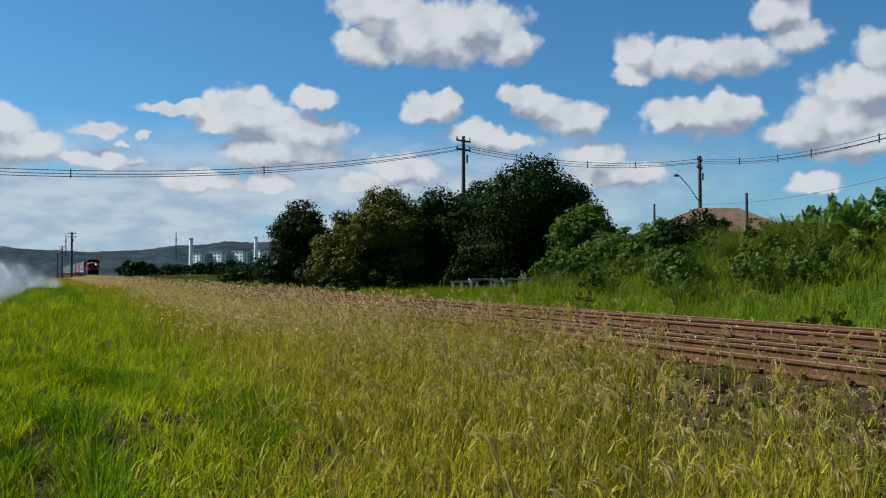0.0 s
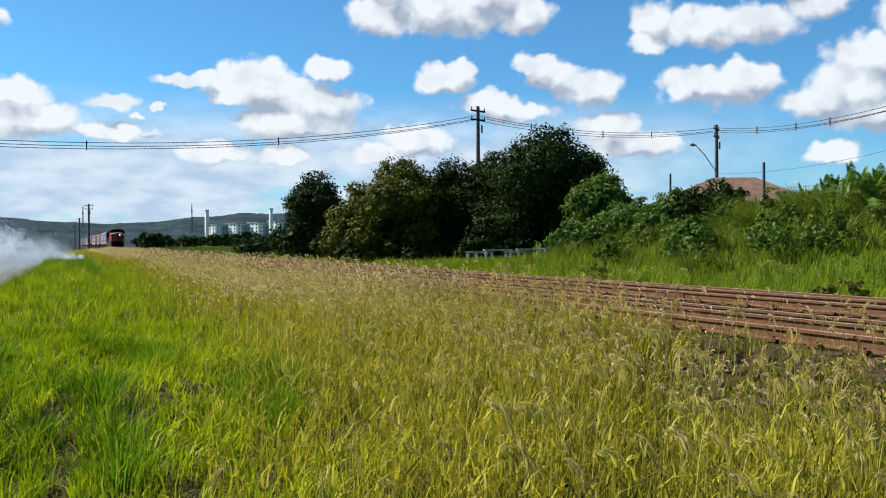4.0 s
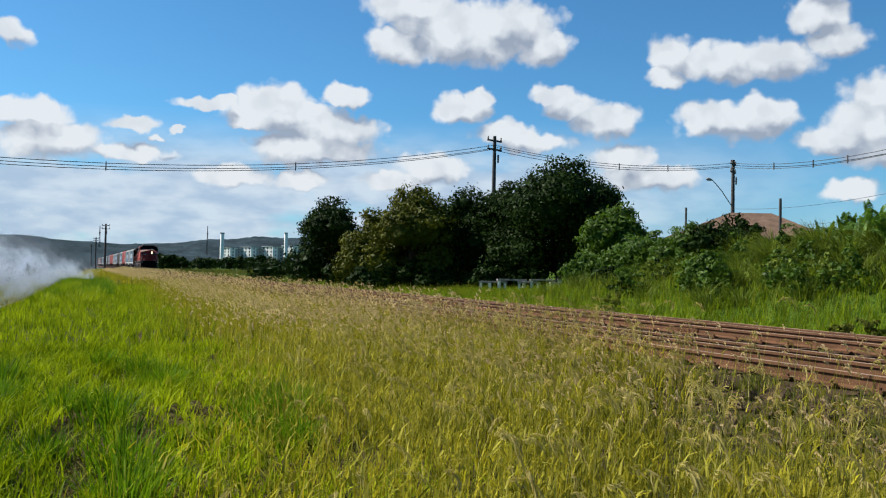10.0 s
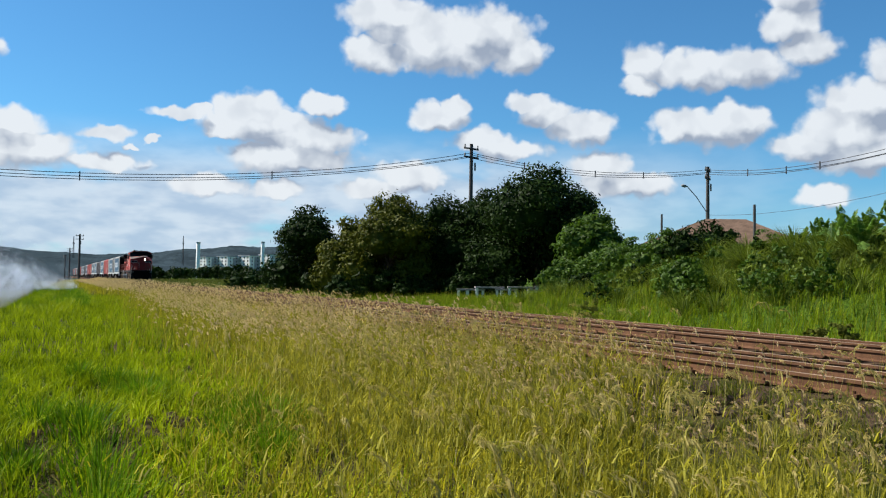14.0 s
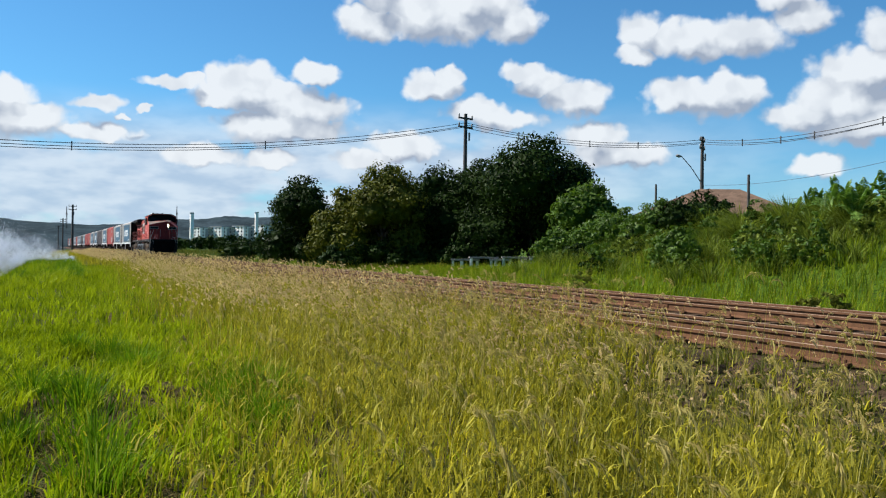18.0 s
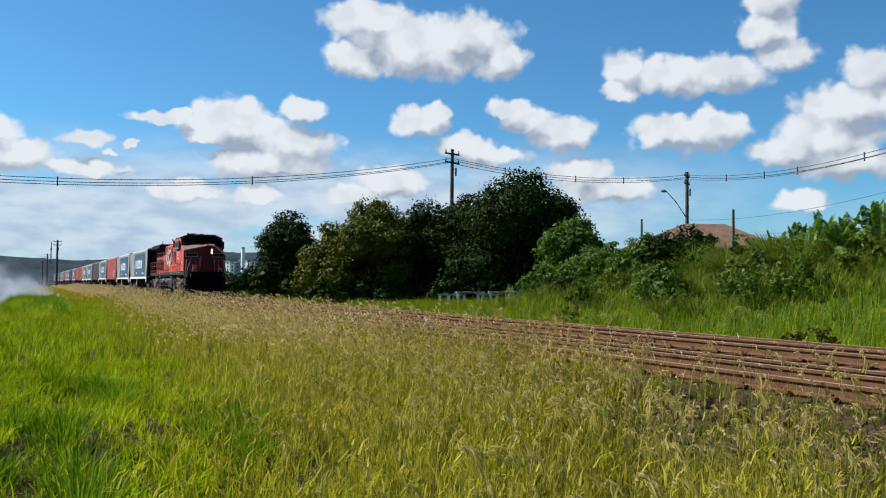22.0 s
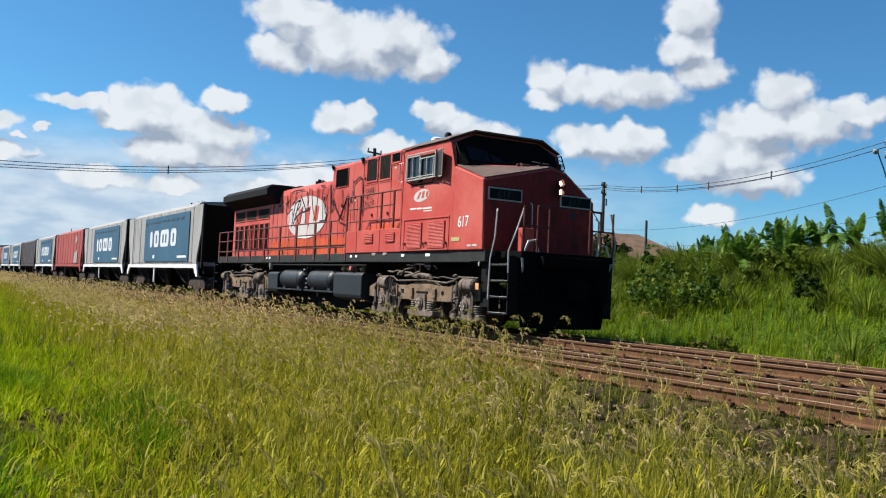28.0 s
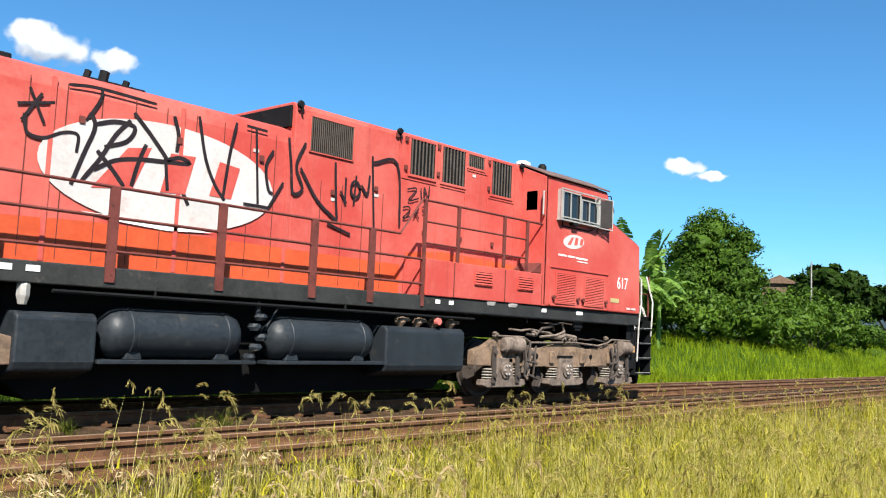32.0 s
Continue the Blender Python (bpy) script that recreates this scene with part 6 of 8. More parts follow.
        for x in (-1.02, 1.02):
            t = Solid()
            t.slab([((x - 0.30) * flip, 0.60), ((x + 0.30) * flip, 0.60), ((x + 0.16) * flip, 0.70), ((x - 0.16) * flip, 0.70)], k * 1.405 - 0.02, k * 1.405 + 0.02)
            part("frame_rib", t, M_TRUCK, b, bevel=0.01)
        # near-black discs paint the shade inside the frame holes
        for hx in (-1.0 * flip, 0.98 * flip):
            h = Solid()
            h.rod((hx, k * 1.405, 0.80), (hx, k * 1.418, 0.80), 0.055, 12)
            part("frame_hole", h, M_DARK, b)
        for hx in (-1.32, -0.72, 0.72, 1.32):
            g = Solid()
            g.slab([(hx - 0.07, 0.20), (hx + 0.07, 0.20), (hx + 0.09, 0.46), (hx + 0.03, 0.62), (hx - 0.05, 0.62)], k * 1.22 - 0.05, k * 1.22 + 0.05)
            g.tube([(hx, k * 1.26, 0.55), (hx + 0.05, k * 1.34, 0.42), (hx - 0.02, k * 1.30, 0.2)], 0.022, 6)
            part("brake_hanger", g, M_WHEEL, b)
        for hx, w in ((-1.85, 0.11), (-0.5, 0.07), (0.62, 0.08), (1.72, 0.11)):
            g = Solid()
            g.box(hx - w, hx + w, k * 1.43 - 0.03, k * 1.43 + 0.03, 0.66, 0.90)
            part("frame_boss", g, M_TRUCK, b, bevel=0.02)
        h = Solid()
        h.box(-0.28, 0.28, k * 1.414 - 0.006, k * 1.414 + 0.006, 0.765, 0.82)
        part("frame_slot", h, M_DARK, b)
    return b, sets


def grille(parent, x0, x1, z0, z1, y, rows, name="louvre_panel", m=None, frame=0.03, fill=0.34):
    """A framed opening with sloping slats."""
    m = m or M_RED
    f = Solid()
    f.box(x0 - frame, x1 + frame, y - 0.018, y + 0.03, z0 - frame, z0).box(x0 - frame, x1 + frame, y - 0.018, y + 0.03, z1, z1 + frame)
    f.box(x0 - frame, x0, y - 0.018, y + 0.03, z0, z1).box(x1, x1 + frame, y - 0.018, y + 0.03, z0, z1)
    g = part(name, f, m, parent, bevel=0.004)
    back = Solid()
    back.box(x0, x1, y - 0.006, y + 0.02, z0, z1)
    part("backing", back, M_DARK, g)
    for i in range(rows):
        z = z0 + (i + 0.5) * (z1 - z0) / rows
        s = Solid()
        t = (z1 - z0) / rows * fill
        s.loft([[(x, y - 0.020, z - t), (x, y - 0.008, z + t), (x, y - 0.012, z + t * 1.1), (x, y - 0.024, z - t * 0.9)] for x in (x0, x1)])
        part("slat", s, m, g)
    return g


def barred(parent, x0, x1, z0, z1, y, bars, frame=0.05):
    """A near-black sheet for an opening's shade behind upright bars, in a red frame."""
    f = Solid()
    f.box(x0 - frame, x1 + frame, y - 0.022, y + 0.03, z0 - frame, z0).box(x0 - frame, x1 + frame, y - 0.022, y + 0.03, z1, z1 + frame)
    f.box(x0 - frame, x0, y - 0.022, y + 0.03, z0, z1).box(x1, x1 + frame, y - 0.022, y + 0.03, z0, z1)
    g = part("air_intake", f, M_RED, parent, bevel=0.005)
    b = Solid()
    b.box(x0, x1, y - 0.006, y + 0.02, z0, z1)
    part("backing", b, M_DARK, g)
    for i in range(bars):
        x = x0 + (i + 0.5) * (x1 - x0) / bars
        s = Solid()
        w = (x1 - x0) / bars * 0.22
        s.loft([[(x - w, y - 0.008, z), (x, y - 0.024, z), (x + w, y - 0.008, z)] for z in (z0, z1)])
        part("bar", s, M_SLAT, g)
    return g


def plain_text(parent, body, size, x, y, z, material, depth=0.003, wide=1.0):
    cu = bpy.data.curves.new("number", "FONT")
    cu.body, cu.size, cu.extrude = body, size, depth
    cu.offset = size * 0.002
    tmp = bpy.data.objects.new("number", cu)
    scene.collection.objects.link(tmp)
    bpy.context.view_layer.update()
    me = bpy.data.meshes.new_from_object(tmp.evaluated_get(bpy.context.evaluated_depsgraph_get()))
    bpy.data.objects.remove(tmp)
    me.materials.clear()
    me.materials.append(material)
    ob = new("number", me)
    ob.parent = parent
    ob.matrix_basis = pose(x, y, z, 90, 0, 0)
    me.transform(Matrix.Diagonal((wide, 1.0, 1.0, 1.0)))
    return ob


def disc(parent, name, cx, cz, rx, rz, y, material, label="", a0=0.0, a1=6.2832, n=48, tilt=0.0):
    s = Solid()
    pts = []
    for i in range(n):
        a = a0 + (a1 - a0) * i / (n - (0 if a1 - a0 > 6.28 else 1))
        u, w = rx * math.cos(a), rz * math.sin(a)
        pts.append((cx + u * math.cos(tilt) - w * math.sin(tilt), cz + u * math.sin(tilt) + w * math.cos(tilt)))
    s.slab(pts, y - 0.004, y)
    return part(name, s, material, parent, label)


def flat(parent, name, pts, y, material, label="", thick=0.004):
    s = Solid()
    s.slab(pts, y - thick, y)
    return part(name, s, material, parent, label)


def stroke(parent, pts, y, width, material, name="graffiti_stroke"):
    """A painted line of even width on an upright panel."""
    s = Solid()
    k = len(pts)
    left, right = [], []
    for i in range(k):
        a, b = Vector(pts[max(0, i - 1)]), Vector(pts[min(k - 1, i + 1)])
        d = (b - a).normalized()
        nrm = Vector((-d.y, d.x)) * width * (0.5 if 0 < i < k - 1 else 0.42)
        p = Vector(pts[i])
        left.append(p + nrm), right.append(p - nrm)
    for i in range(k - 1):
        q = [left[i], left[i + 1], right[i + 1], right[i]]
        s.poly([(p.x, y, p.y) for p in q])
    return part(name, s, material, parent)


HOOD = 0.97


def make_loco():
    loco = thing("locomotive", "large faded red diesel locomotive with a wide nose and graffiti", "locomotive")
    # frame and sills
    s = Solid()
    s.box(-20.2, -0.1, -1.50, 1.50, 1.53, 1.78)
    part("underframe", s, M_SILL, loco, "black side sill along the whole frame", bevel=0.015)
    s = Solid()
    s.box(-19.6, 0.3, -0.75, 0.75, 1.12, 1.53)
    part("centre_sill", s, M_DARK, loco)
    # short hood and cab
    s = Solid()
    s.loft([[(-1.80, -1.547, 1.785), (-1.80, -1.547, 3.83), (-1.80, 0.60, 4.02), (-1.80, 1.05, 3.98), (-1.80, 1.547, 3.72), (-1.80, 1.547, 1.785)],
            [(-0.15, -1.547, 1.785), (-0.22, -1.547, 3.32), (-0.24, 0.32, 3.76), (-0.24, 0.72, 3.68), (-0.23, 1.547, 3.06), (-0.15, 1.547, 1.785)]])
    part("nose", s, M_RED, loco, bevel=0.025)
    s = Solid()
    s.loft([[(-1.42, -1.50, 3.742), (-1.42, 0.58, 3.955), (-1.42, 1.00, 3.915), (-1.42, 1.00, 3.93), (-1.42, 0.58, 3.97), (-1.42, -1.50, 3.757)],
            [(-0.245, -1.50, 3.355), (-0.245, 0.32, 3.774), (-0.245, 0.70, 3.70), (-0.245, 0.70, 3.715), (-0.245, 0.32, 3.789), (-0.245, -1.50, 3.37)]])
    part("nose_top", s, M_GREYROOF, loco, "sooty sloping top of the nose")
    s = Solid()
    s.loft([[(-4.0, -1.55, 1.785), (-4.0, -1.55, 3.71), (-4.0, -1.55, 4.35), (-4.0, -0.95, 4.59), (-4.0, 0.95, 4.59), (-4.0, 1.55, 4.35), (-4.0, 1.55, 3.71), (-4.0, 1.55, 1.785)],
            [(-1.43, -1.55, 1.785), (-1.43, -1.55, 3.71), (-1.68, -1.55, 4.35), (-1.70, -0.95, 4.59), (-1.70, 0.95, 4.59), (-1.68, 1.55, 4.35), (-1.43, 1.55, 3.71), (-1.43, 1.55, 1.785)]])
    part("cab", s, M_RED, loco, bevel=0.025)
    s = Solid()
    s.loft([[(x, -1.60, 4.355), (x + e, -0.97, 4.605), (x + e, 0.97, 4.605), (x, 1.60, 4.355), (x, 1.60, 4.39), (x + e, 0.97, 4.645), (x + e, -0.97, 4.645), (x, -1.60, 4.39)] for x, e in ((-4.02, 0.0), (-1.66, 0.12))])
    part("cab_roof", s, M_GREYROOF, loco, "sooty brown cab roof", bevel=0.01)
    # windscreen: a raked dark band of panes
    s = Solid()
    s.loft([[(-1.46, -1.50, 3.70), (-1.46, 1.50, 3.70), (-1.67, 1.46, 4.30), (-1.67, 0.93, 4.54), (-1.67, -0.93, 4.54), (-1.67, -1.46, 4.30)],
            [(-1.26, -1.28, 3.78), (-1.26, 1.28, 3.82), (-1.58, 1.36, 4.28), (-1.60, 0.9, 4.52), (-1.60, -0.9, 4.52), (-1.58, -1.36, 4.28)]])
    w = part("windscreen_housing", s, M_PILOT, loco, "dark raked windscreen surround", bevel=0.01)
    for y0, y1 in ((-1.22, -0.66), (-0.58, -0.05), (0.05, 0.58), (0.66, 1.22)):
        s = Solid()
        s.loft([[(-1.345, y0, 3.90), (-1.345, y1, 3.90), (-1.56, y1, 4.23), (-1.56, y0, 4.23)], [(-1.325, y0, 3.90), (-1.325, y1, 3.90), (-1.54, y1, 4.23), (-1.54, y0, 4.23)]])
        part("windscreen_pane", s, M_SCREEN, w)
    for y in (-0.95, 0.95):
        s = Solid()
        s.tube([(-1.26, y, 3.84), (-1.43, y * 0.8, 4.12)], 0.012, 5)
        part("wiper", s, M_BLACK, w)
    # thin plate added over the nose front to carry its painted shade
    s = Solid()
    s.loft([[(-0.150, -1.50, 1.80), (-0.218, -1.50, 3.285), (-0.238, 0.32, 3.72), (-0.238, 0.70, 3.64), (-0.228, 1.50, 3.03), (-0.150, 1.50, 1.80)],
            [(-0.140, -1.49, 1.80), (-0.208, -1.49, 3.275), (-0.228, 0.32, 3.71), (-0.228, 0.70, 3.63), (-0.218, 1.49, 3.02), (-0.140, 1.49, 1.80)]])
    part("nose_front", s, M_FRONT, loco, "deep red plate painting the shade on the nose front")
    # rails and fittings on the sloping top of the nose
    for pts in (((-1.18, -1.20, 3.70), (-1.18, -1.20, 3.80), (-1.14, 0.1, 3.94), (-1.14, 0.1, 3.84)), ((-0.95, 0.25, 3.85), (-0.95, 0.25, 3.97), (-0.62, 0.25, 3.90), (-0.62, 0.25, 3.80)), ((-0.52, 0.25, 3.79), (-0.52, 0.25, 3.88), (-0.30, 0.25, 3.84), (-0.30, 0.25, 3.76))):
        s = Solid()
        s.tube(pts, 0.014, 6)
        part("nose_top_rail", s, M_BLACK, loco, "thin black rail on the nose")
    s = Solid()
    s.lathe((-0.78, -0.15, 3.72), (-0.78, -0.15, 3.86), [(0, 0.09), (0.6, 0.09), (1, 0.05)], 10)
    s.rod((-0.78, -0.30, 3.82), (-0.78, 0.06, 3.84), 0.03, 8)
    part("bell", s, M_RED2, loco, "small red fitting on the nose", smooth=True)
    for k in (-1, 1):
        s = Solid()
        s.tube([(-1.62, k * 1.48, 4.28), (-1.50, k * 1.52, 4.30), (-1.32, k * 1.50, 3.98), (-1.36, k * 1.44, 3.80)], 0.014, 6)
        s.tube([(-1.56, k * 1.50, 4.20), (-1.46, k * 1.54, 4.16), (-1.40, k * 1.52, 3.86)], 0.010, 5)
        part("mirror_bracket", s, M_BLACK, loco)

    def side_window(k):
        y, o = k * 1.62, k * 1.66
        f = Solid()
        f.box(-3.61, -2.15, min(k * 1.55, o), max(k * 1.55, o), 3.515, 3.55)
        w = part("side_window", f, M_FRAME, loco, "pale-framed sliding cab window", bevel=0.004)
        for x0, x1, z in ((-3.61, -2.15, 4.155), (-3.58, -2.90, 4.105), (-2.90, -2.15, 4.02)):
            f = Solid()
            f.box(x0, x1, o - 0.012, o + 0.012, z - 0.013, z + 0.013)
            part("window_rail", f, M_FRAME, w)
        f = Solid()
        f.box(-3.61, -2.15, o - 0.014, o + 0.014, 3.575, 3.60)
        part("window_rail", f, M_FRAME, w)
        for x, wd, top in ((-3.60, 0.013, 4.155), (-3.55, 0.009, 4.10), (-3.27, 0.009, 4.10), (-2.915, 0.014, 4.155), (-2.86, 0.010, 4.02), (-2.57, 0.009, 4.02), (-2.25, 0.010, 4.02), (-2.165, 0.014, 4.155)):
            f = Solid()
            f.box(x - wd, x + wd, o - 0.012, o + 0.012, 3.55, top)
            part("window_bar", f, M_FRAME, w)
        for x0, x1, top in ((-3.54, -3.28, 4.09), (-3.26, -2.93, 4.09), (-2.85, -2.58, 4.01), (-2.56, -2.26, 4.01)):
            s = Solid()
            s.box(x0, x1, y - 0.008, y + 0.008, 3.60, top)
            part("pane", s, M_GLASS, w)
        # near-black sheet paints the shade inside the cab
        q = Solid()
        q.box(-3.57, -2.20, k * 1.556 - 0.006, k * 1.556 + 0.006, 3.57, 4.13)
        part("window_opening", q, M_DARK, w, "near-black sheet painting the unlit cab behind the panes")
        for x in (-3.58, -2.18):
            q = Solid()
            q.box(x - 0.01, x + 0.01, min(k * 1.55, o), max(k * 1.55, o), 3.55, 4.15)
            part("window_cheek", q, M_FRAME, w)
        q = Solid()
        q.tube([(-3.56, o, 3.51), (-3.40, k * 1.56, 3.42), (-2.45, k * 1.56, 3.42), (-2.2, o, 3.51)], 0.016, 6)
        q.box(-3.15, -2.95, min(k * 1.55, o), max(k * 1.55, o), 3.46, 3.515)
        part("bracket", q, M_BLACK, w)
        q = Solid()
        a, b = Vector((-2.12, k * 1.60, 0)), Vector((-1.74, k * 1.72, 0))
        for p0, p1 in (((a.x, a.y, 3.53), (b.x, b.y, 3.50)), ((a.x, a.y, 4.16), (b.x, b.y, 4.14)), ((a.x, a.y, 3.53), (a.x, a.y, 4.16)), ((b.x, b.y, 3.50), (b.x, b.y, 4.14))):
            q.rod(p0, p1, 0.014, 6)
        part("wind_deflector_frame", q, M_FRAME, w)
        q = Solid()
        q.loft([[(a.x, a.y - 0.004, z), (b.x, b.y - 0.004, z), (b.x, b.y + 0.004, z), (a.x, a.y + 0.004, z)] for z in (3.55, 4.13)])
        part("wind_deflector", q, M_DEFLECT, w)
        q = Solid()
        q.tube([(b.x, b.y, 3.52), (-2.0, k * 1.57, 3.40), (-2.12, k * 1.57, 3.45), (a.x, a.y, 3.53)], 0.012, 5)
        part("deflector_bracket", q, M_BLACK, w)
        q = Solid()
        q.tube([(-3.98, k * 1.52, 3.55), (-4.12, k * 1.58, 3.56), (-4.12, k * 1.58, 4.02), (-3.98, k * 1.52, 4.04)], 0.018, 6)
        part("rear_mirror_frame", q, M_FRAME, loco)

    mirror_y(side_window)
    for y0, y1 in ((-1.36, -1.10), (1.10, 1.36)):
        s = Solid()
        s.box(-4.02, -3.99, y0, y1, 3.68, 4.06)
        part("rear_window", s, M_GLASS, loco)
    # things on the cab roof
    for x, y, r, h, m in ((-3.72, -0.75, 0.16, 0.10, M_WHITE), (-3.1, -0.8, 0.09, 0.14, M_BLACK), (-2.9, 0.2, 0.12, 0.1, M_BLACK)):
        s = Solid()
        s.lathe((x, y, 4.63), (x, y, 4.66 + h), [(0, r), (0.7, r), (1, r * 0.6)], 12)
        part("antenna_dome", s, m, loco, smooth=True)
    s = Solid()
    for x in (-2.5, -2.0):
        s.tube([(x, -0.75, 4.60), (x, -0.75, 4.71), (x, -0.3, 4.71), (x, -0.3, 4.60)], 0.014, 5)
    s.rod((-2.55, -0.72, 4.71), (-1.95, -0.72, 4.71), 0.02, 6)
    s.rod((-2.55, -0.42, 4.71), (-1.95, -0.42, 4.71), 0.02, 6)
    part("roof_rack", s, M_BLACK, loco)
    # nose: number boards, headlights, door
    for k in (-1, 1):
        s = Solid()
        s.box(-0.24, -0.175, k * 0.98 - 0.45, k * 0.98 + 0.45, 2.885, 3.165)
        nb = part("number_board", s, M_FRAME, loco, "lamp-lit number board", bevel=0.006)
        s = Solid()
        s.box(-0.176, -0.168, k * 0.98 - 0.415, k * 0.98 + 0.415, 2.915, 3.135)
        part("board_glass", s, M_BLACK, nb)
        t = plain_text(nb, "617", 0.24, -0.1675, k * 0.98 - 0.22, 2.94, M_TANK)
        t.matrix_basis = pose(-0.1675, k * 0.98 - 0.22, 2.94, 90, 0, 90)
    for z in (3.22, 3.42):
        s = Solid()
        s.lathe((-0.24, 0.5, z), (-0.10, 0.5, z), [(0, 0.10), (1, 0.095), (1, 0.075), (0.35, 0.068), (0.35, 0.0)], 18)
        h = part("headlight", s, M_RED2, loco, "deep headlight housing", smooth=True)
        s = Solid()
        s.lathe((-0.19, 0.5, z), (-0.178, 0.5, z), [(0, 0.066), (1, 0.06)], 18)
        part("lens", s, M_LAMP, h, "glowing warm-white lens")
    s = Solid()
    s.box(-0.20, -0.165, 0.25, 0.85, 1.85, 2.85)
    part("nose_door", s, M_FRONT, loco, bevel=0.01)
    s = Solid()
    s.tube([(-0.16, -0.3, 2.9), (-0.10, -0.3, 2.85), (-0.08, -0.3, 2.1)], 0.012, 5)
    part("nose_grab_rail", s, M_STEEL, loco)
    s = Solid()
    s.loft([[(x, 0.62 + r * 0.36 * math.cos(0.2618 * i), 2.72 + r * 0.16 * math.sin(0.2618 * i)) for i in range(24)] for x, r in ((-0.20, 1.0), (-0.172, 1.0), (-0.168, 0.94))])
    part("front_emblem", s, M_TANK, loco, "dull grey oval emblem on the nose")
    # front platform, pilot, steps
    s = Solid()
    s.box(-0.2, 0.90, -1.22, 1.22, 1.62, 1.76)
    part("front_platform", s, M_PILOT, loco, bevel=0.012)
    s = Solid()
    s.loft([[(0.74, -1.18, 0.86), (0.74, 1.18, 0.86), (0.74, 1.18, 1.62), (0.74, -1.18, 1.62)], [(0.90, -1.10, 0.86), (0.90, 1.10, 0.86), (0.87, 1.16, 1.62), (0.87, -1.16, 1.62)]])
    part("pilot_plate", s, M_PILOT, loco, "black pilot plate above the rails", bevel=0.015)
    s = Solid()
    s.loft([[(0.60, -1.14, 0.86), (0.88, -1.06, 0.86), (1.02, 0.0, 0.86), (0.88, 1.06, 0.86), (0.60, 1.14, 0.86)], [(0.62, -1.02, 0.17), (0.94, -0.92, 0.17), (1.20, 0.0, 0.17), (0.94, 0.92, 0.17), (0.62, 1.02, 0.17)]])
    part("plough", s, M_PILOT, loco, "black V-shaped plough", bevel=0.012)
    for y in (-0.78, -0.42, 0.42, 0.78):
        s = Solid()
        s.slab([(0.86, 0.88), (1.0, 0.80), (1.06, 0.22), (0.90, 0.20)], y - 0.015, y + 0.015)
        part("plough_rib", s, M_PILOT, loco)
    s = Solid()
    s.box(0.9, 1.08, -0.8, 0.8, 1.45, 1.68)
    part("anticlimber", s, M_PILOT, loco, bevel=0.02)
    s = Solid()
    s.box(0.85, 1.12, -0.14, 0.14, 0.82, 1.08).slab([(1.08, 0.74), (1.34, 0.74), (1.38, 0.9), (1.34, 1.18), (1.08, 1.18)], -0.2, 0.2)
    part("coupler", s, M_PILOT, loco, bevel=0.02)
    for k in (-1, 1):
        for i, z in enumerate((0.42, 0.76, 1.10, 1.44)):
            s = Solid()
            s.box(-0.02, 0.66, k * 1.29 - 0.14, k * 1.29 + 0.10, z, z + 0.035)
            st = part("step", s, M_BLACK, loco, "steel step with a worn pale edge")
            e = Solid()
            e.box(-0.02, 0.66, k * 1.40 - 0.012, k * 1.40 + 0.012, z + 0.005, z + 0.042)
            part("step_edge", e, M_STEEL, st)
        for x0, x1, y0, w, z0 in ((-0.06, -0.02, 1.27, 0.13, 0.40), (0.64, 0.68, 1.27, 0.13, 0.40), (-0.40, -0.06, 1.36, 0.012, 0.55)):
            s = Solid()
            s.box(x0, x1, k * y0 - w, k * y0 + w, z0, 1.66)
            part("step_side", s, M_BLACK, loco, bevel=0.006)
        s = Solid()
        s.tube([(-0.02, k * 1.43, 0.72), (0.02, k * 1.44, 1.6), (0.14, k * 1.42, 2.05), (0.16, k * 1.40, 2.6), (0.10, k * 1.36, 2.66)], 0.02, 6)
        part("grab_rail", s, M_STEEL, loco, "bent pale steel grab rail")
        s = Solid()
        s.tube([(0.66, k * 1.40, 1.30), (0.67, k * 1.42, 1.75), (0.80, k * 1.36, 2.1), (0.84, k * 1.16, 2.72)], 0.02, 6)
        part("grab_rail", s, M_STEEL, loco, "bent pale steel grab rail")
        s = Solid()
        for y in (0.55, 0.85, 1.2):
            s.rod((0.88, k * y, 1.76), (0.88, k * y, 2.72), 0.025, 6)
        s.rod((0.88, k * 0.55, 2.72), (0.88, k * 0.85, 2.72), 0.025, 6)
        s.rod((0.88, k * 0.55, 2.3), (0.88, k * 1.2, 2.3), 0.02, 6)
        part("front_railing", s, M_RED2, loco, "red front railing")
        for d in (0.0, 0.1, 0.2):
            s = Solid()
            s.tube([(0.90, k * (0.55 + d), 1.25), (1.06, k * (0.55 + d), 1.05), (1.04, k * (0.55 + d), 0.7)], 0.024, 6)
            part("air_hose", s, M_PILOT, loco)
        s = Solid()
        s.tube([(0.80, k * 1.12, 1.30), (0.86, k * 1.20, 1.60), (0.86, k * 1.05, 1.98), (0.86, k * 0.86, 2.02), (0.86, k * 0.80, 1.76)], 0.028, 6)
        part("cable_loop", s, M_STEEL, loco)
    s = Solid()
    s.box(0.36, 0.52, -0.98, -0.66, 1.76, 2.28)
    part("sand_box", s, M_RED, loco, bevel=0.02)
    s = Solid()
    s.slab([(-0.42, 0.92), (-0.28, 0.92), (-0.28, 1.06), (-0.42, 1.06)], -1.51, -1.505)
    part("reflector", s, mat("amber_reflector", (0.6, 0.32, 0.12), 0.5), loco)
    flat(loco, "letter_plate", [(-0.34, 1.42), (-0.26, 1.42), (-0.26, 1.54), (-0.34, 1.54)], -1.512, M_BLACK)
    plain_text(loco, "F", 0.13, -0.33, -1.516, 1.43, M_WHITE)

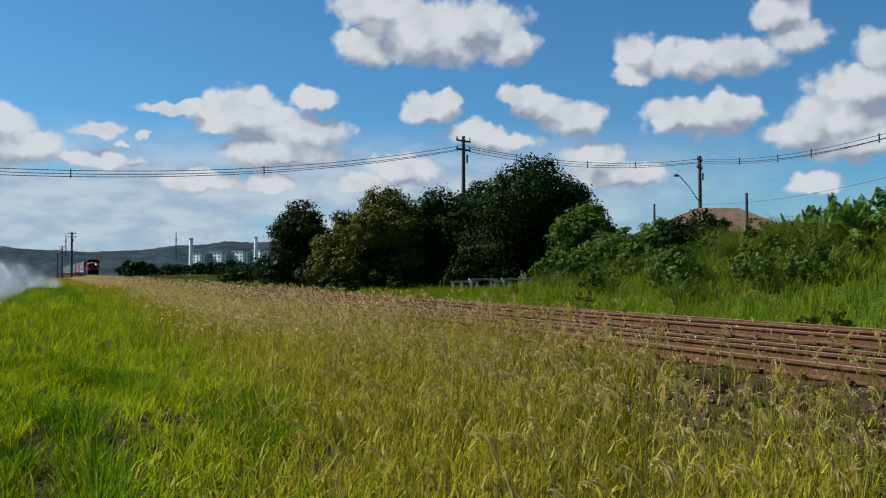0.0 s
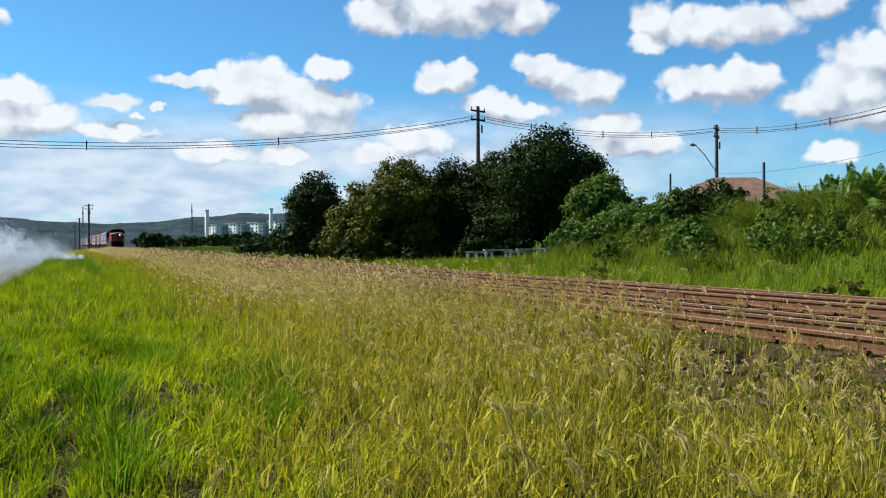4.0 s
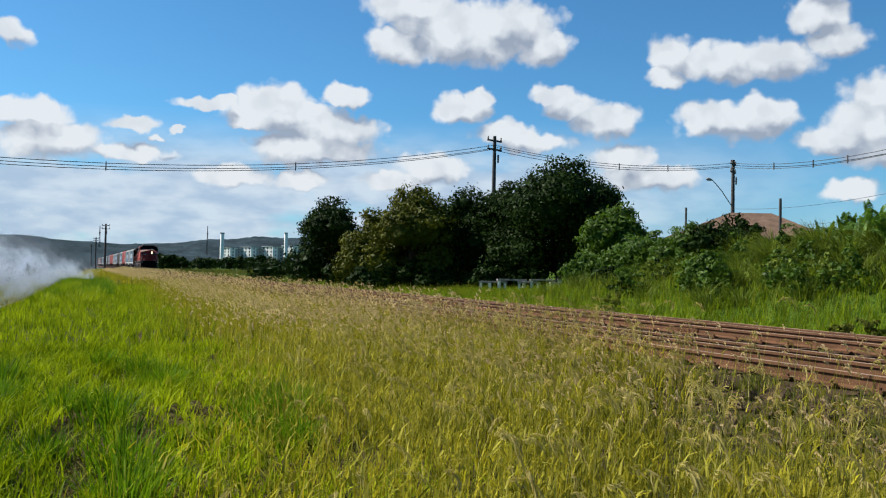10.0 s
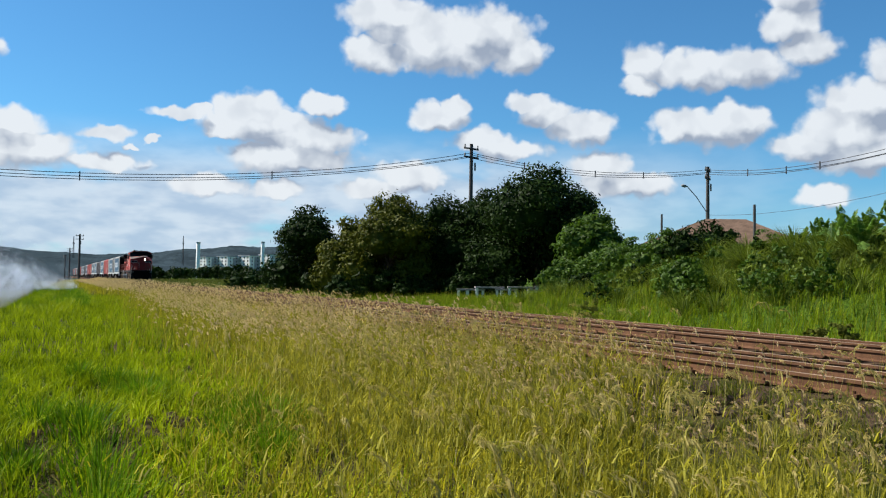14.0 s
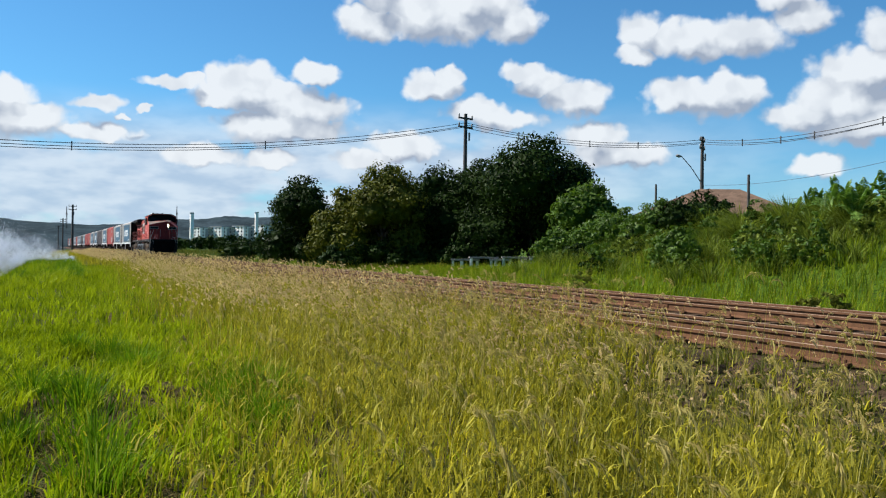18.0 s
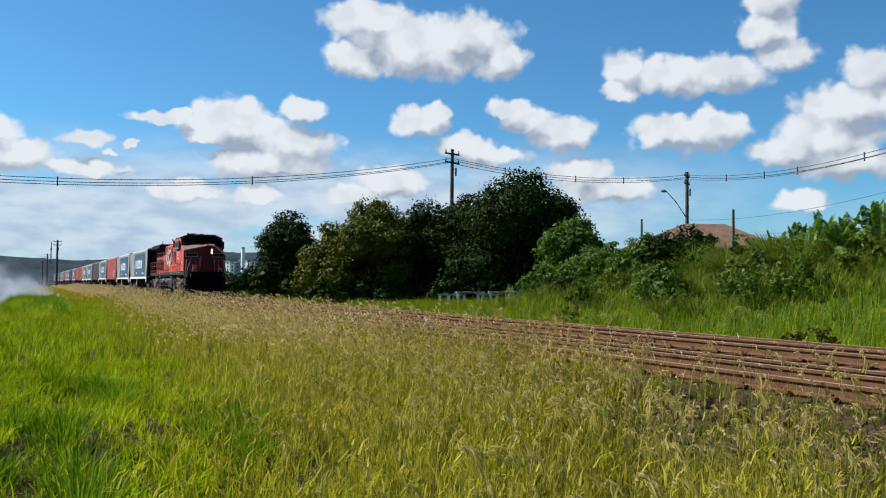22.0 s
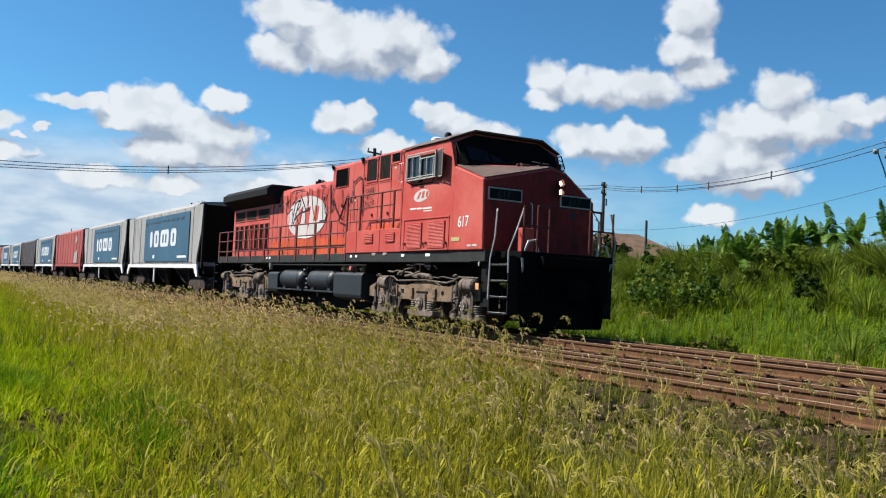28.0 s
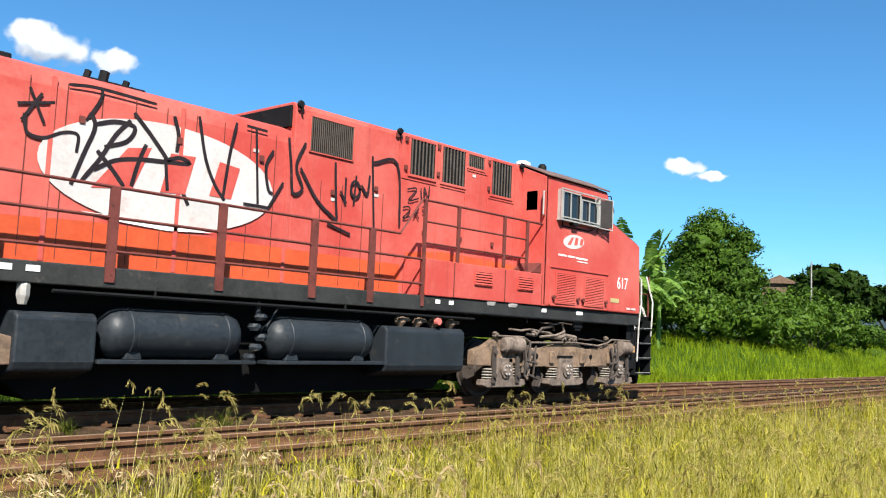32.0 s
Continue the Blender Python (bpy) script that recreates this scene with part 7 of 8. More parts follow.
    # side panels of the cab and nose
    for k in (-1,):
        y = -1.55
        for x0, x1 in ((-3.57, -2.89), (-2.51, -1.79)):
            grille(loco, x0, x1, 1.88, 2.45, y - 0.012, 17)
        s = Solid()
        s.box(-3.80, -1.57, y - 0.022, y, 2.555, 2.585).box(-3.80, -3.77, y - 0.014, y, 1.80, 2.56).box(-1.60, -1.57, y - 0.014, y, 1.80, 2.56).box(-3.80, -1.57, y - 0.014, y, 1.80, 1.825)
        part("panel_frame", s, M_RED, loco, bevel=0.004)
        for x in (-3.68, -2.79, -2.61, -1.70):
            s = Solid()
            s.lathe((x, y - 0.01, 1.97), (x, y - 0.06, 1.97), [(0, 0.035), (0.6, 0.03), (1, 0.045)], 8)
            part("latch", s, M_RED2, loco)
        plain_text(loco, "617", 0.36, -1.20, y - 0.002, 2.305, M_WHITE, wide=0.86)
        disc(loco, "emblem", -2.96, 3.14, 0.385, 0.145, y - 0.001, M_LOGO, "white oval emblem", tilt=0.10)
        for pts in (((-3.20, 3.06), (-3.06, 3.22), (-2.97, 3.235), (-3.08, 3.07)), ((-2.95, 3.075), (-2.91, 3.235), (-2.80, 3.24), (-2.84, 3.085)), ((-2.75, 3.09), (-2.71, 3.24), (-2.61, 3.22), (-2.64, 3.10))):
            flat(loco, "emblem_shape", list(pts), y - 0.006, M_RED)
        for x0, x1, z in ((-3.51, -3.22, 2.815), (-3.17, -2.90, 2.81), (-2.86, -2.43, 2.80), (-2.82, -2.43, 2.742)):
            flat(loco, "writing_bar", [(x0, z), (x1, z), (x1, z + (0.035 if z > 2.75 else 0.02)), (x0, z + (0.035 if z > 2.75 else 0.02))], y - 0.001, M_WHITE)
        flat(loco, "plate", [(-1.46, 1.99), (-1.10, 1.99), (-1.10, 2.08), (-1.46, 2.08)], y - 0.001, mat("yellowed_plate", (0.36, 0.30, 0.13), 0.6), "small yellowed plate")
        for x0, x1 in ((-0.76, -0.60), (-0.56, -0.36)):
            flat(loco, "writing_bar", [(x0, 1.86), (x1, 1.86), (x1, 1.905), (x0, 1.905)], y - 0.001, M_LOGO)

    # machinery hood behind the cab
    def hood(name, x0, x1, top, half=HOOD, shoulder=0.16, m=M_RED, label=""):
        s = Solid()
        s.loft([[(x, -half, 1.785), (x, -half, top - shoulder), (x, -half + shoulder * 0.25, top - shoulder * 0.3), (x, -half + shoulder, top), (x, half - shoulder, top),
                 (x, half - shoulder * 0.25, top - shoulder * 0.3), (x, half, top - shoulder), (x, half, 1.785)] for x in (x0, x1)])
        return part(name, s, m, loco, label, bevel=0.012)

    hood("electrical_hood", -7.57, -4.0, 4.62, shoulder=0.10)
    hood("inverter_hood", -9.85, -7.575, 4.60, shoulder=0.10)
    s = Solid()
    s.box(-9.90, -9.856, -0.90, 0.90, 4.20, 4.54)
    part("hood_end_panel", s, M_BLACK, loco, "black panel closing the rear of the raised hood", bevel=0.01)
    hood("engine_hood", -15.3, -9.855, 4.22, shoulder=0.30)
    s = Solid()
    s.box(-4.02, -3.94, -1.55, -0.97, 1.785, 4.31)
    part("cab_rear_wall", s, M_RED, loco)
    y = -HOOD - 0.004
    for x0, x1, z0, z1 in ((-15.25, -7.45, 1.80, 2.36), (-7.32, -4.05, 2.42, 2.62)):
        flat(loco, "lower_hood_band", [(x0, z0), (x1, z0), (x1, z1 - 0.06), (x0 + 0.3 * (x1 - x0), z1), (x0, z1 - 0.1)], y, M_ORANGE, "orange-red band along the lower hood", thick=0.003)
    for x0, x1, z0, z1, n in ((-7.31, -6.67, 3.89, 4.51, 7), (-6.47, -5.83, 3.88, 4.53, 7), (-5.74, -5.27, 4.29, 4.52, 8), (-5.02, -4.39, 3.87, 4.52, 7), (-9.55, -8.66, 3.88, 4.42, 22)):
        barred(loco, x0, x1, z0, z1, y, n, 0.045 if n < 20 else 0.02)
    # raised edges of the hood doors
    for x in (-7.56, -6.57, -5.79, -5.14, -4.27):
        s = Solid()
        s.box(x - 0.012, x + 0.012, y - 0.008, y, 2.42, 4.58)
        part("door_edge", s, M_RED, loco)
    for x0, x1, z in ((-7.5, -6.6, 3.80), (-6.5, -5.8, 3.80), (-5.78, -5.16, 4.22), (-5.1, -4.3, 3.79)):
        s = Solid()
        s.box(x0, x1, y - 0.010, y, z - 0.012, z + 0.012)
        part("door_edge", s, M_RED, loco)
    for x, z in ((-7.42, 4.48), (-7.42, 3.98), (-6.58, 4.50), (-6.58, 4.0), (-5.12, 4.47), (-5.12, 3.96), (-9.8, 4.5), (-7.66, 4.5), (-9.05, 3.30), (-8.1, 3.5), (-6.9, 2.9), (-5.9, 2.9), (-4.95, 2.9)):
        s = Solid()
        s.box(x - 0.03, x + 0.03, y - 0.035, y, z - 0.04, z + 0.04)
        part("hinge", s, M_RED2, loco)
    for x, z in ((-9.80, 4.55), (-7.62, 4.57), (-4.10, 4.57)):
        s = Solid()
        s.lathe((x, y - 0.005, z), (x, y - 0.07, z), [(0, 0.05), (0.5, 0.065), (1, 0.05)], 10)
        s.rod((x, y - 0.05, z), (x + 0.03, y - 0.05, z - 0.12), 0.018, 6)
        part("lifting_eye", s, M_BLACK, loco, "black lifting eye on the hood edge", smooth=True)
    for x, z in ((-9.02, 3.22), (-8.08, 3.42), (-10.55, 3.72), (-5.55, 4.16)):
        flat(loco, "label_plate", [(x - 0.05, z - 0.05), (x + 0.05, z - 0.05), (x + 0.05, z), (x - 0.05, z)], y - 0.002, M_LOGO, "small pale label")
    # engine doors: a row of upright panels with latches
    x = -15.2
    while x < -7.7:
        if not (-10.0 < x < -9.7):
            s = Solid()
            hi = 4.0 if x < -9.9 else 3.45
            s.box(x - 0.005, x + 0.005, y - 0.006, y, 1.85, hi)
            part("door_seam", s, M_RED2, loco)
        x += 0.455
    for x in (-13.55, -11.78, -9.95):
        s = Solid()
        s.box(x - 0.03, x + 0.03, y - 0.016, y, 1.82, 4.05)
        part("hood_joint", s, M_RED, loco)
    for i in range(13):
        x = -15.0 + i * 0.455
        if i % 3 == 1:
            s = Solid()
            s.box(x - 0.035, x + 0.035, y - 0.03, y, 3.55, 3.64)
            part("latch", s, M_RED2, loco)
    # low equipment box beside the walkway, with two vents
    s = Solid()
    s.box(-7.36, -3.99, -1.53, -0.98, 1.785, 2.40)
    part("battery_box", s, M_RED, loco, bevel=0.012)
    for x0, x1 in ((-6.09, -5.61), (-4.81, -4.34)):
        grille(loco, x0, x1, 2.05, 2.28, -1.542, 5, "vent", M_RED, 0.008, 0.3)
    for x in (-6.65, -5.2, -4.02):
        s = Solid()
        s.box(x - 0.01, x + 0.01, -1.538, -1.53, 1.80, 2.39)
        part("box_seam", s, M_RED2, loco)
    s = Solid()
    s.slab([(-4.35, 2.41), (-3.99, 2.41), (-3.99, 2.62), (-4.05, 2.62)], -1.50, -0.98)
    part("step_box", s, M_RED2, loco, bevel=0.01)
    # big oval emblem on the engine hood
    disc(loco, "hood_emblem", -11.95, 3.08, 1.74, 0.70, y - 0.010, M_LOGO, "large white oval emblem under graffiti")
    for pts in (((-13.0, 2.78), (-12.55, 3.36), (-12.22, 3.42), (-12.45, 2.84)), ((-12.05, 2.86), (-11.93, 3.40), (-11.55, 3.42), (-11.68, 2.88)), ((-11.30, 2.92), (-11.16, 3.42), (-10.82, 3.38), (-10.94, 2.92))):
        flat(loco, "emblem_shape", list(pts), y - 0.016, M_RED)
    flat(loco, "emblem_shape", [(-13.1, 2.47), (-12.6, 2.40), (-11.9, 2.36), (-11.2, 2.41), (-11.9, 2.445), (-12.6, 2.47)], y - 0.012, M_WHITE, "white sliver below the emblem")
    # roof of the hood: exhaust and fans
    for x0, x1, w, h in ((-12.9, -12.0, 0.35, 0.14), (-14.9, -13.9, 0.55, 0.12), (-11.3, -10.8, 0.25, 0.1)):
        s = Solid()
        s.box(x0, x1, -w, w, 4.2, 4.2 + h)
        part("exhaust_hatch", s, M_BLACK, loco, bevel=0.02)
    for x, r, h in ((-12.85, 0.05, 0.12), (-12.62, 0.07, 0.16), (-12.3, 0.05, 0.1)):
        s = Solid()
        s.rod((x, -0.30, 4.3), (x + 0.03, -0.30, 4.3 + h), r, 8)
        part("roof_fitting", s, M_BLACK, loco)
    # radiator end with overhanging wings
    s = Solid()
    s.box(-20.0, -15.3, -HOOD, HOOD, 1.785, 3.92)
    part("radiator_hood", s, M_RED, loco, bevel=0.015)
    s = Solid()
    s.loft([[(x, -0.98, 3.70), (x, -1.48, 3.98), (x, -1.48, 4.22), (x, -1.30, 4.36), (x, 1.30, 4.36), (x, 1.48, 4.22), (x, 1.48, 3.98), (x, 0.98, 3.70)] for x in (-20.0, -14.6)])
    part("radiator", s, M_BLACK, loco, "black overhanging radiator cowl", bevel=0.02)
    for i in range(3):
        barred(loco, -19.75 + i * 1.45, -18.55 + i * 1.45, 3.22, 3.58, y, 9, 0.03)
    for i in range(7):
        x0 = -19.62 + i * 0.60
        barred(loco, x0, x0 + 0.36, 2.12, 3.02, y, 5, 0.035)

    # railings
    def railing(k):
        yy = k * 1.50
        for z in (2.75, 2.38, 1.97):
            s = Solid()
            if z > 2.5:
                s.tube([(-20.1, yy, z), (-8.0, yy, z), (-7.5, yy, 3.38), (-3.72, yy, 3.38)], 0.022, 6)
            else:
                s.rod((-20.1, yy, z), (-7.4, yy, z), 0.022, 6)
            part("handrail", s, M_RED2, loco, "red-brown walkway handrail")
        for z in (3.02, 2.66):
            s = Solid()
            s.rod((-7.4, yy, z), (-4.5, yy, z), 0.018, 6)
            part("handrail", s, M_RED2, loco, "red-brown walkway handrail")
        for x, z0, z1 in ((-20.05, 1.6, 2.75), (-18.9, 1.6, 2.75), (-17.5, 1.6, 2.75), (-16.05, 1.6, 2.75), (-14.5, 1.6, 2.75), (-12.94, 1.6, 2.75), (-11.4, 1.6, 2.75), (-9.80, 1.6, 2.75), (-8.62, 1.6, 2.75), (-7.42, 1.6, 3.38), (-6.55, 2.12, 3.38), (-5.23, 2.42, 3.38), (-4.51, 2.42, 3.38)):
            p = Solid()
            w = 0.062 if z0 < 2 and x < -7.5 else 0.032
            p.box(x - w, x + w, yy - 0.02, yy + 0.02, z0, z1)
            part("rail_post", p, M_RED2, loco)

    mirror_y(railing)
    s = Solid()
    s.rod((-7.3, -1.53, 1.545), (-0.6, -1.53, 1.525), 0.02, 6)
    s.rod((-13.6, -1.48, 1.46), (-6.0, -1.48, 1.44), 0.025, 6)
    for x in (-12.3, -9.1, -6.2, -4.4):
        s.rod((x, -1.48, 1.44), (x, -1.48, 1.56), 0.02, 6)
    part("conduit", s, M_BLACK, loco)
    for x, w in ((-7.02, 0.06), (-6.67, 0.06), (-3.88, 0.08), (-2.6, 0.12), (-13.85, 0.08), (-14.15, 0.07)):
        flat(loco, "label_plate", [(x - w, 1.66), (x + w, 1.66), (x + w, 1.73), (x - w, 1.73)], -1.504, M_WHITE, "small white plate")
    s = Solid()
    for x in (-5.55, -4.9):
        s.lump((x, -1.50, 1.755), 0.16, 0.02, 0.07, 7, 4, 0.5)
    part("paint_scrape", s, M_CONC, loco, "scraped pale paint on the sill")

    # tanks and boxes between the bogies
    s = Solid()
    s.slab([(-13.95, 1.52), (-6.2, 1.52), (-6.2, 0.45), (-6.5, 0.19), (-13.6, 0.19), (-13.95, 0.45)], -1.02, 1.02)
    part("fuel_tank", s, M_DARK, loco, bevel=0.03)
    for k in (-1, 1):
        s = Solid()
        s.loft([[(x, k * 1.0, 0.42), (x, k * 1.46, 0.52), (x, k * 1.5, 0.62), (x, k * 1.5, 1.18), (x, k * 1.42, 1.25), (x, k * 1.0, 1.25)] for x in (-8.20, -6.26)])
        part("equipment_box", s, M_TANK, loco, "blue-black equipment box", bevel=0.03)
        s = Solid()
        s.loft([[(x, k * 1.0, 0.42), (x, k * 1.44, 0.55), (x, k * 1.48, 0.65), (x, k * 1.48, 1.16), (x, k * 1.40, 1.22), (x, k * 1.0, 1.22)] for x in (-13.98, -13.02)])
        part("equipment_box", s, M_TANK, loco, "blue-black equipment box", bevel=0.03)
        for x0, x1 in ((-12.90, -10.86), (-10.42, -8.36)):
            s = Solid()
            s.lathe((x0, k * 1.2, 1.0), (x1, k * 1.2, 1.0), [(0, 0.05), (0.012, 0.16), (0.05, 0.27), (0.10, 0.315), (0.16, 0.32), (0.165, 0.33), (0.185, 0.33), (0.19, 0.32), (0.84, 0.32), (0.845, 0.33), (0.865, 0.33), (0.87, 0.32), (0.90, 0.315), (0.95, 0.27), (0.988, 0.16), (1, 0.05)], 28)
            part("air_reservoir", s, M_TANK, loco, "blue-black cylindrical air reservoir", smooth=True)
            for x in (x0 + 0.4, x1 - 0.35):
                s = Solid()
                s.slab([(x - 0.12, 0.68), (x + 0.12, 0.68), (x + 0.06, 0.86), (x - 0.06, 0.86)], k * 1.36 - 0.06, k * 1.36 + 0.09)
                part("saddle", s, M_TANK, loco, bevel=0.01)
            s = Solid()
            s.slab([(x0 - 0.1, 0.63), (x1 + 0.15, 0.63), (x1 + 0.15, 0.68), (x0 - 0.1, 0.68)], k * 1.25 - 0.25, k * 1.25 + 0.25)
            part("shelf", s, M_TANK, loco, bevel=0.008)
        s = Solid()
        for i in range(5):
            s.lump((-10.62 + 0.07 * (i % 3 - 1), k * (1.3 + 0.03 * i), 0.72 + 0.14 * i), 0.10, 0.09, 0.07, 8, 4, 0.3)
        s.tube([(-10.62, k * 1.35, 1.3), (-10.62, k * 1.35, 1.5)], 0.04, 6)
        s.tube([(-10.45, k * 1.3, 1.1), (-10.3, k * 1.38, 1.42), (-9.9, k * 1.4, 1.46)], 0.018, 6)
        part("pipe_valve", s, M_TANK, loco, "stacked valve with pipes")
        for x in (-7.75, -7.35, -6.95, -6.5):
            s = Solid()
            s.lathe((x, k * 1.34, 1.25), (x, k * 1.34, 1.42), [(0, 0.05), (0.4, 0.10), (0.8, 0.10), (1, 0.05)], 10)
            s.rod((x - 0.1, k * 1.4, 1.36), (x + 0.16, k * 1.4, 1.36), 0.035, 8)
            part("valve", s, M_TRUCK, loco)
        s = Solid()
        s.lathe((-6.98, k * 1.46, 1.36), (-6.98, k * 1.53, 1.36), [(0, 0.07), (1, 0.06)], 10)
        part("red_cap", s, mat("faded_red_cap", (0.5, 0.12, 0.10), 0.5), loco)
        s = Solid()
        s.box(-2.75, -2.45, k * 1.46 - 0.03, k * 1.46 + 0.03, 1.40, 1.53)
        s.box(-2.68, -2.52, k * 1.44 - 0.03, k * 1.44 + 0.03, 1.34, 1.42)
        part("jacking_pad", s, M_BLACK, loco)
        s = Solid()
        s.lump((-13.9, k * 1.42, 1.45), 0.08, 0.08, 0.2, 8, 5)
        part("sand_valve", s, M_FRAME, loco)

    # rear end
    s = Solid()
    s.box(-20.45, -20.2, -1.35, 1.35, 0.3, 1.78)
    part("rear_plate", s, M_BLACK, loco, bevel=0.015)
    for k in (-1, 1):
        for z in (0.42, 0.76, 1.10, 1.44):
            s = Solid()
            s.box(-20.4, -19.9, k * 1.44 - 0.12, k * 1.44 + 0.10, z, z + 0.035)
            part("step", s, M_BLACK, loco)
        s = Solid()
        s.box(-20.42, -20.38, k * 1.44 - 0.12, k * 1.44 + 0.1, 0.4, 1.6)
        part("step_side", s, M_BLACK, loco)
    s = Solid()
    s.box(-21.3, -20.4, -0.12, 0.12, 0.82, 1.06)
    part("rear_coupler", s, M_TRUCK, loco, bevel=0.02)
    sets = []
    for mid, flip in ((-2.95, 1), (-16.78, -1)):
        sets += loco_truck(loco, mid, flip)[1]
    graffiti(loco, y - 0.0165)
    return loco, sets


def graffiti(loco, y):
    """Black spray-painted scrawls across the hood."""
    star = (((-13.84, 3.85), (-13.64, 3.45)), ((-13.97, 3.63), (-13.53, 3.73)), ((-13.91, 3.44), (-13.69, 3.81)),
            ((-13.88, 3.53), (-13.83, 3.31), (-13.63, 3.28), (-13.40, 3.39), (-13.22, 3.39), (-13.22, 3.17)),
            ((-13.38, 3.99), (-13.09, 4.03), (-12.75, 4.03), (-12.19, 4.01)), ((-13.13, 3.59), (-12.97, 3.88), (-12.95, 4.05)))
    tangle = (((-13.26, 2.77), (-13.13, 3.17), (-13.01, 3.53), (-13.08, 3.71)), ((-12.99, 3.58), (-12.74, 3.66), (-12.48, 3.64), (-12.57, 3.44), (-12.87, 3.31)),
              ((-12.50, 3.83), (-12.20, 3.54), (-11.89, 3.19), (-11.62, 2.74)), ((-13.13, 2.84), (-12.91, 3.16), (-12.73, 3.49), (-12.54, 3.72)),
              ((-12.96, 3.25), (-12.74, 3.04), (-12.57, 2.85)), ((-12.99, 3.00), (-12.70, 3.17), (-12.28, 3.25), (-11.66, 3.30), (-11.79, 3.36), (-12.01, 3.29)),
              ((-12.30, 3.45), (-12.39, 3.20), (-12.47, 2.87)), ((-11.92, 3.91), (-11.84, 3.66), (-11.85, 3.43)), ((-12.01, 3.32), (-11.95, 2.89)))
    long = (((-11.54, 3.99), (-11.40, 3.43), (-11.22, 3.08), (-11.05, 2.89)), ((-10.92, 4.03), (-11.01, 3.55), (-11.08, 2.92)), ((-10.75, 4.02), (-10.38, 4.01)), ((-10.58, 4.00), (-10.48, 2.92)),
            ((-10.73, 2.89), (-10.29, 2.89)), ((-10.25, 3.75), (-10.37, 3.50), (-10.31, 3.17), (-10.22, 3.10)), ((-10.04, 3.30), (-10.29, 2.89)),
            ((-9.98, 4.00), (-9.91, 3.58), (-9.85, 3.18), (-9.67, 3.27), (-9.81, 3.60), (-9.65, 3.98)), ((-9.73, 3.58), (-9.36, 3.13), (-8.94, 2.86)))
    last = (((-9.03, 3.79), (-8.98, 3.19), (-8.94, 2.89)), ((-9.14, 2.80), (-8.64, 2.68)), ((-8.79, 3.58), (-8.79, 3.15)), ((-8.90, 3.35), (-8.76, 3.16)),
            ((-8.57, 3.65), (-8.60, 3.18)), ((-8.45, 3.51), (-8.31, 3.38), (-8.27, 3.70)), ((-8.23, 4.03), (-8.12, 2.80)), ((-8.22, 3.92), (-7.64, 4.00), (-7.52, 2.94)))
    small = (((-7.37, 3.61), (-7.13, 3.65), (-7.33, 3.42), (-7.07, 3.49)), ((-7.03, 3.68), (-7.00, 3.47)), ((-6.93, 3.47), (-6.94, 3.70), (-6.83, 3.52), (-6.81, 3.75)),
             ((-7.46, 3.28), (-7.32, 3.31), (-7.29, 3.24), (-7.45, 3.10), (-7.28, 3.14)), ((-7.19, 3.13), (-7.06, 3.31)), ((-7.17, 3.27), (-7.05, 3.13)), ((-6.98, 3.34), (-6.89, 3.37), (-6.87, 3.28), (-6.97, 3.26)), ((-6.87, 3.32), (-6.87, 3.13)))
    k = 0
    for rows, w in ((star, 0.045), (tangle, 0.06), (long, 0.052), (last, 0.05), (small, 0.028)):
        for pts in rows:
            stroke(loco, bent(pts), y - 0.0004 * k, w, M_SPRAY)
            k += 1
    ring = [(-8.58 + 0.10 * math.cos(0.5 * i), 3.42 + 0.13 * math.sin(0.5 * i)) for i in range(14)]
    stroke(loco, ring, y - 0.0004 * k, 0.05, M_SPRAY)


def bent(pts, n=5):
    """Rounds a polyline into a smooth stroke."""
    if len(pts) == 2:
        return list(pts)
    p = [Vector(a) for a in pts]
    p = [p[0] * 2 - p[1]] + p + [p[-1] * 2 - p[-2]]
    out = []
    for i in range(1, len(p) - 2):
        a, b, c, d = p[i - 1:i + 3]
        for j in range(n):
            t = j / n
            out.append(0.5 * ((2 * b) + (c - a) * t + (2 * a - 5 * b + 4 * c - d) * t * t + (3 * b - a - 3 * c + d) * t ** 3))
    return out + [p[-2]]


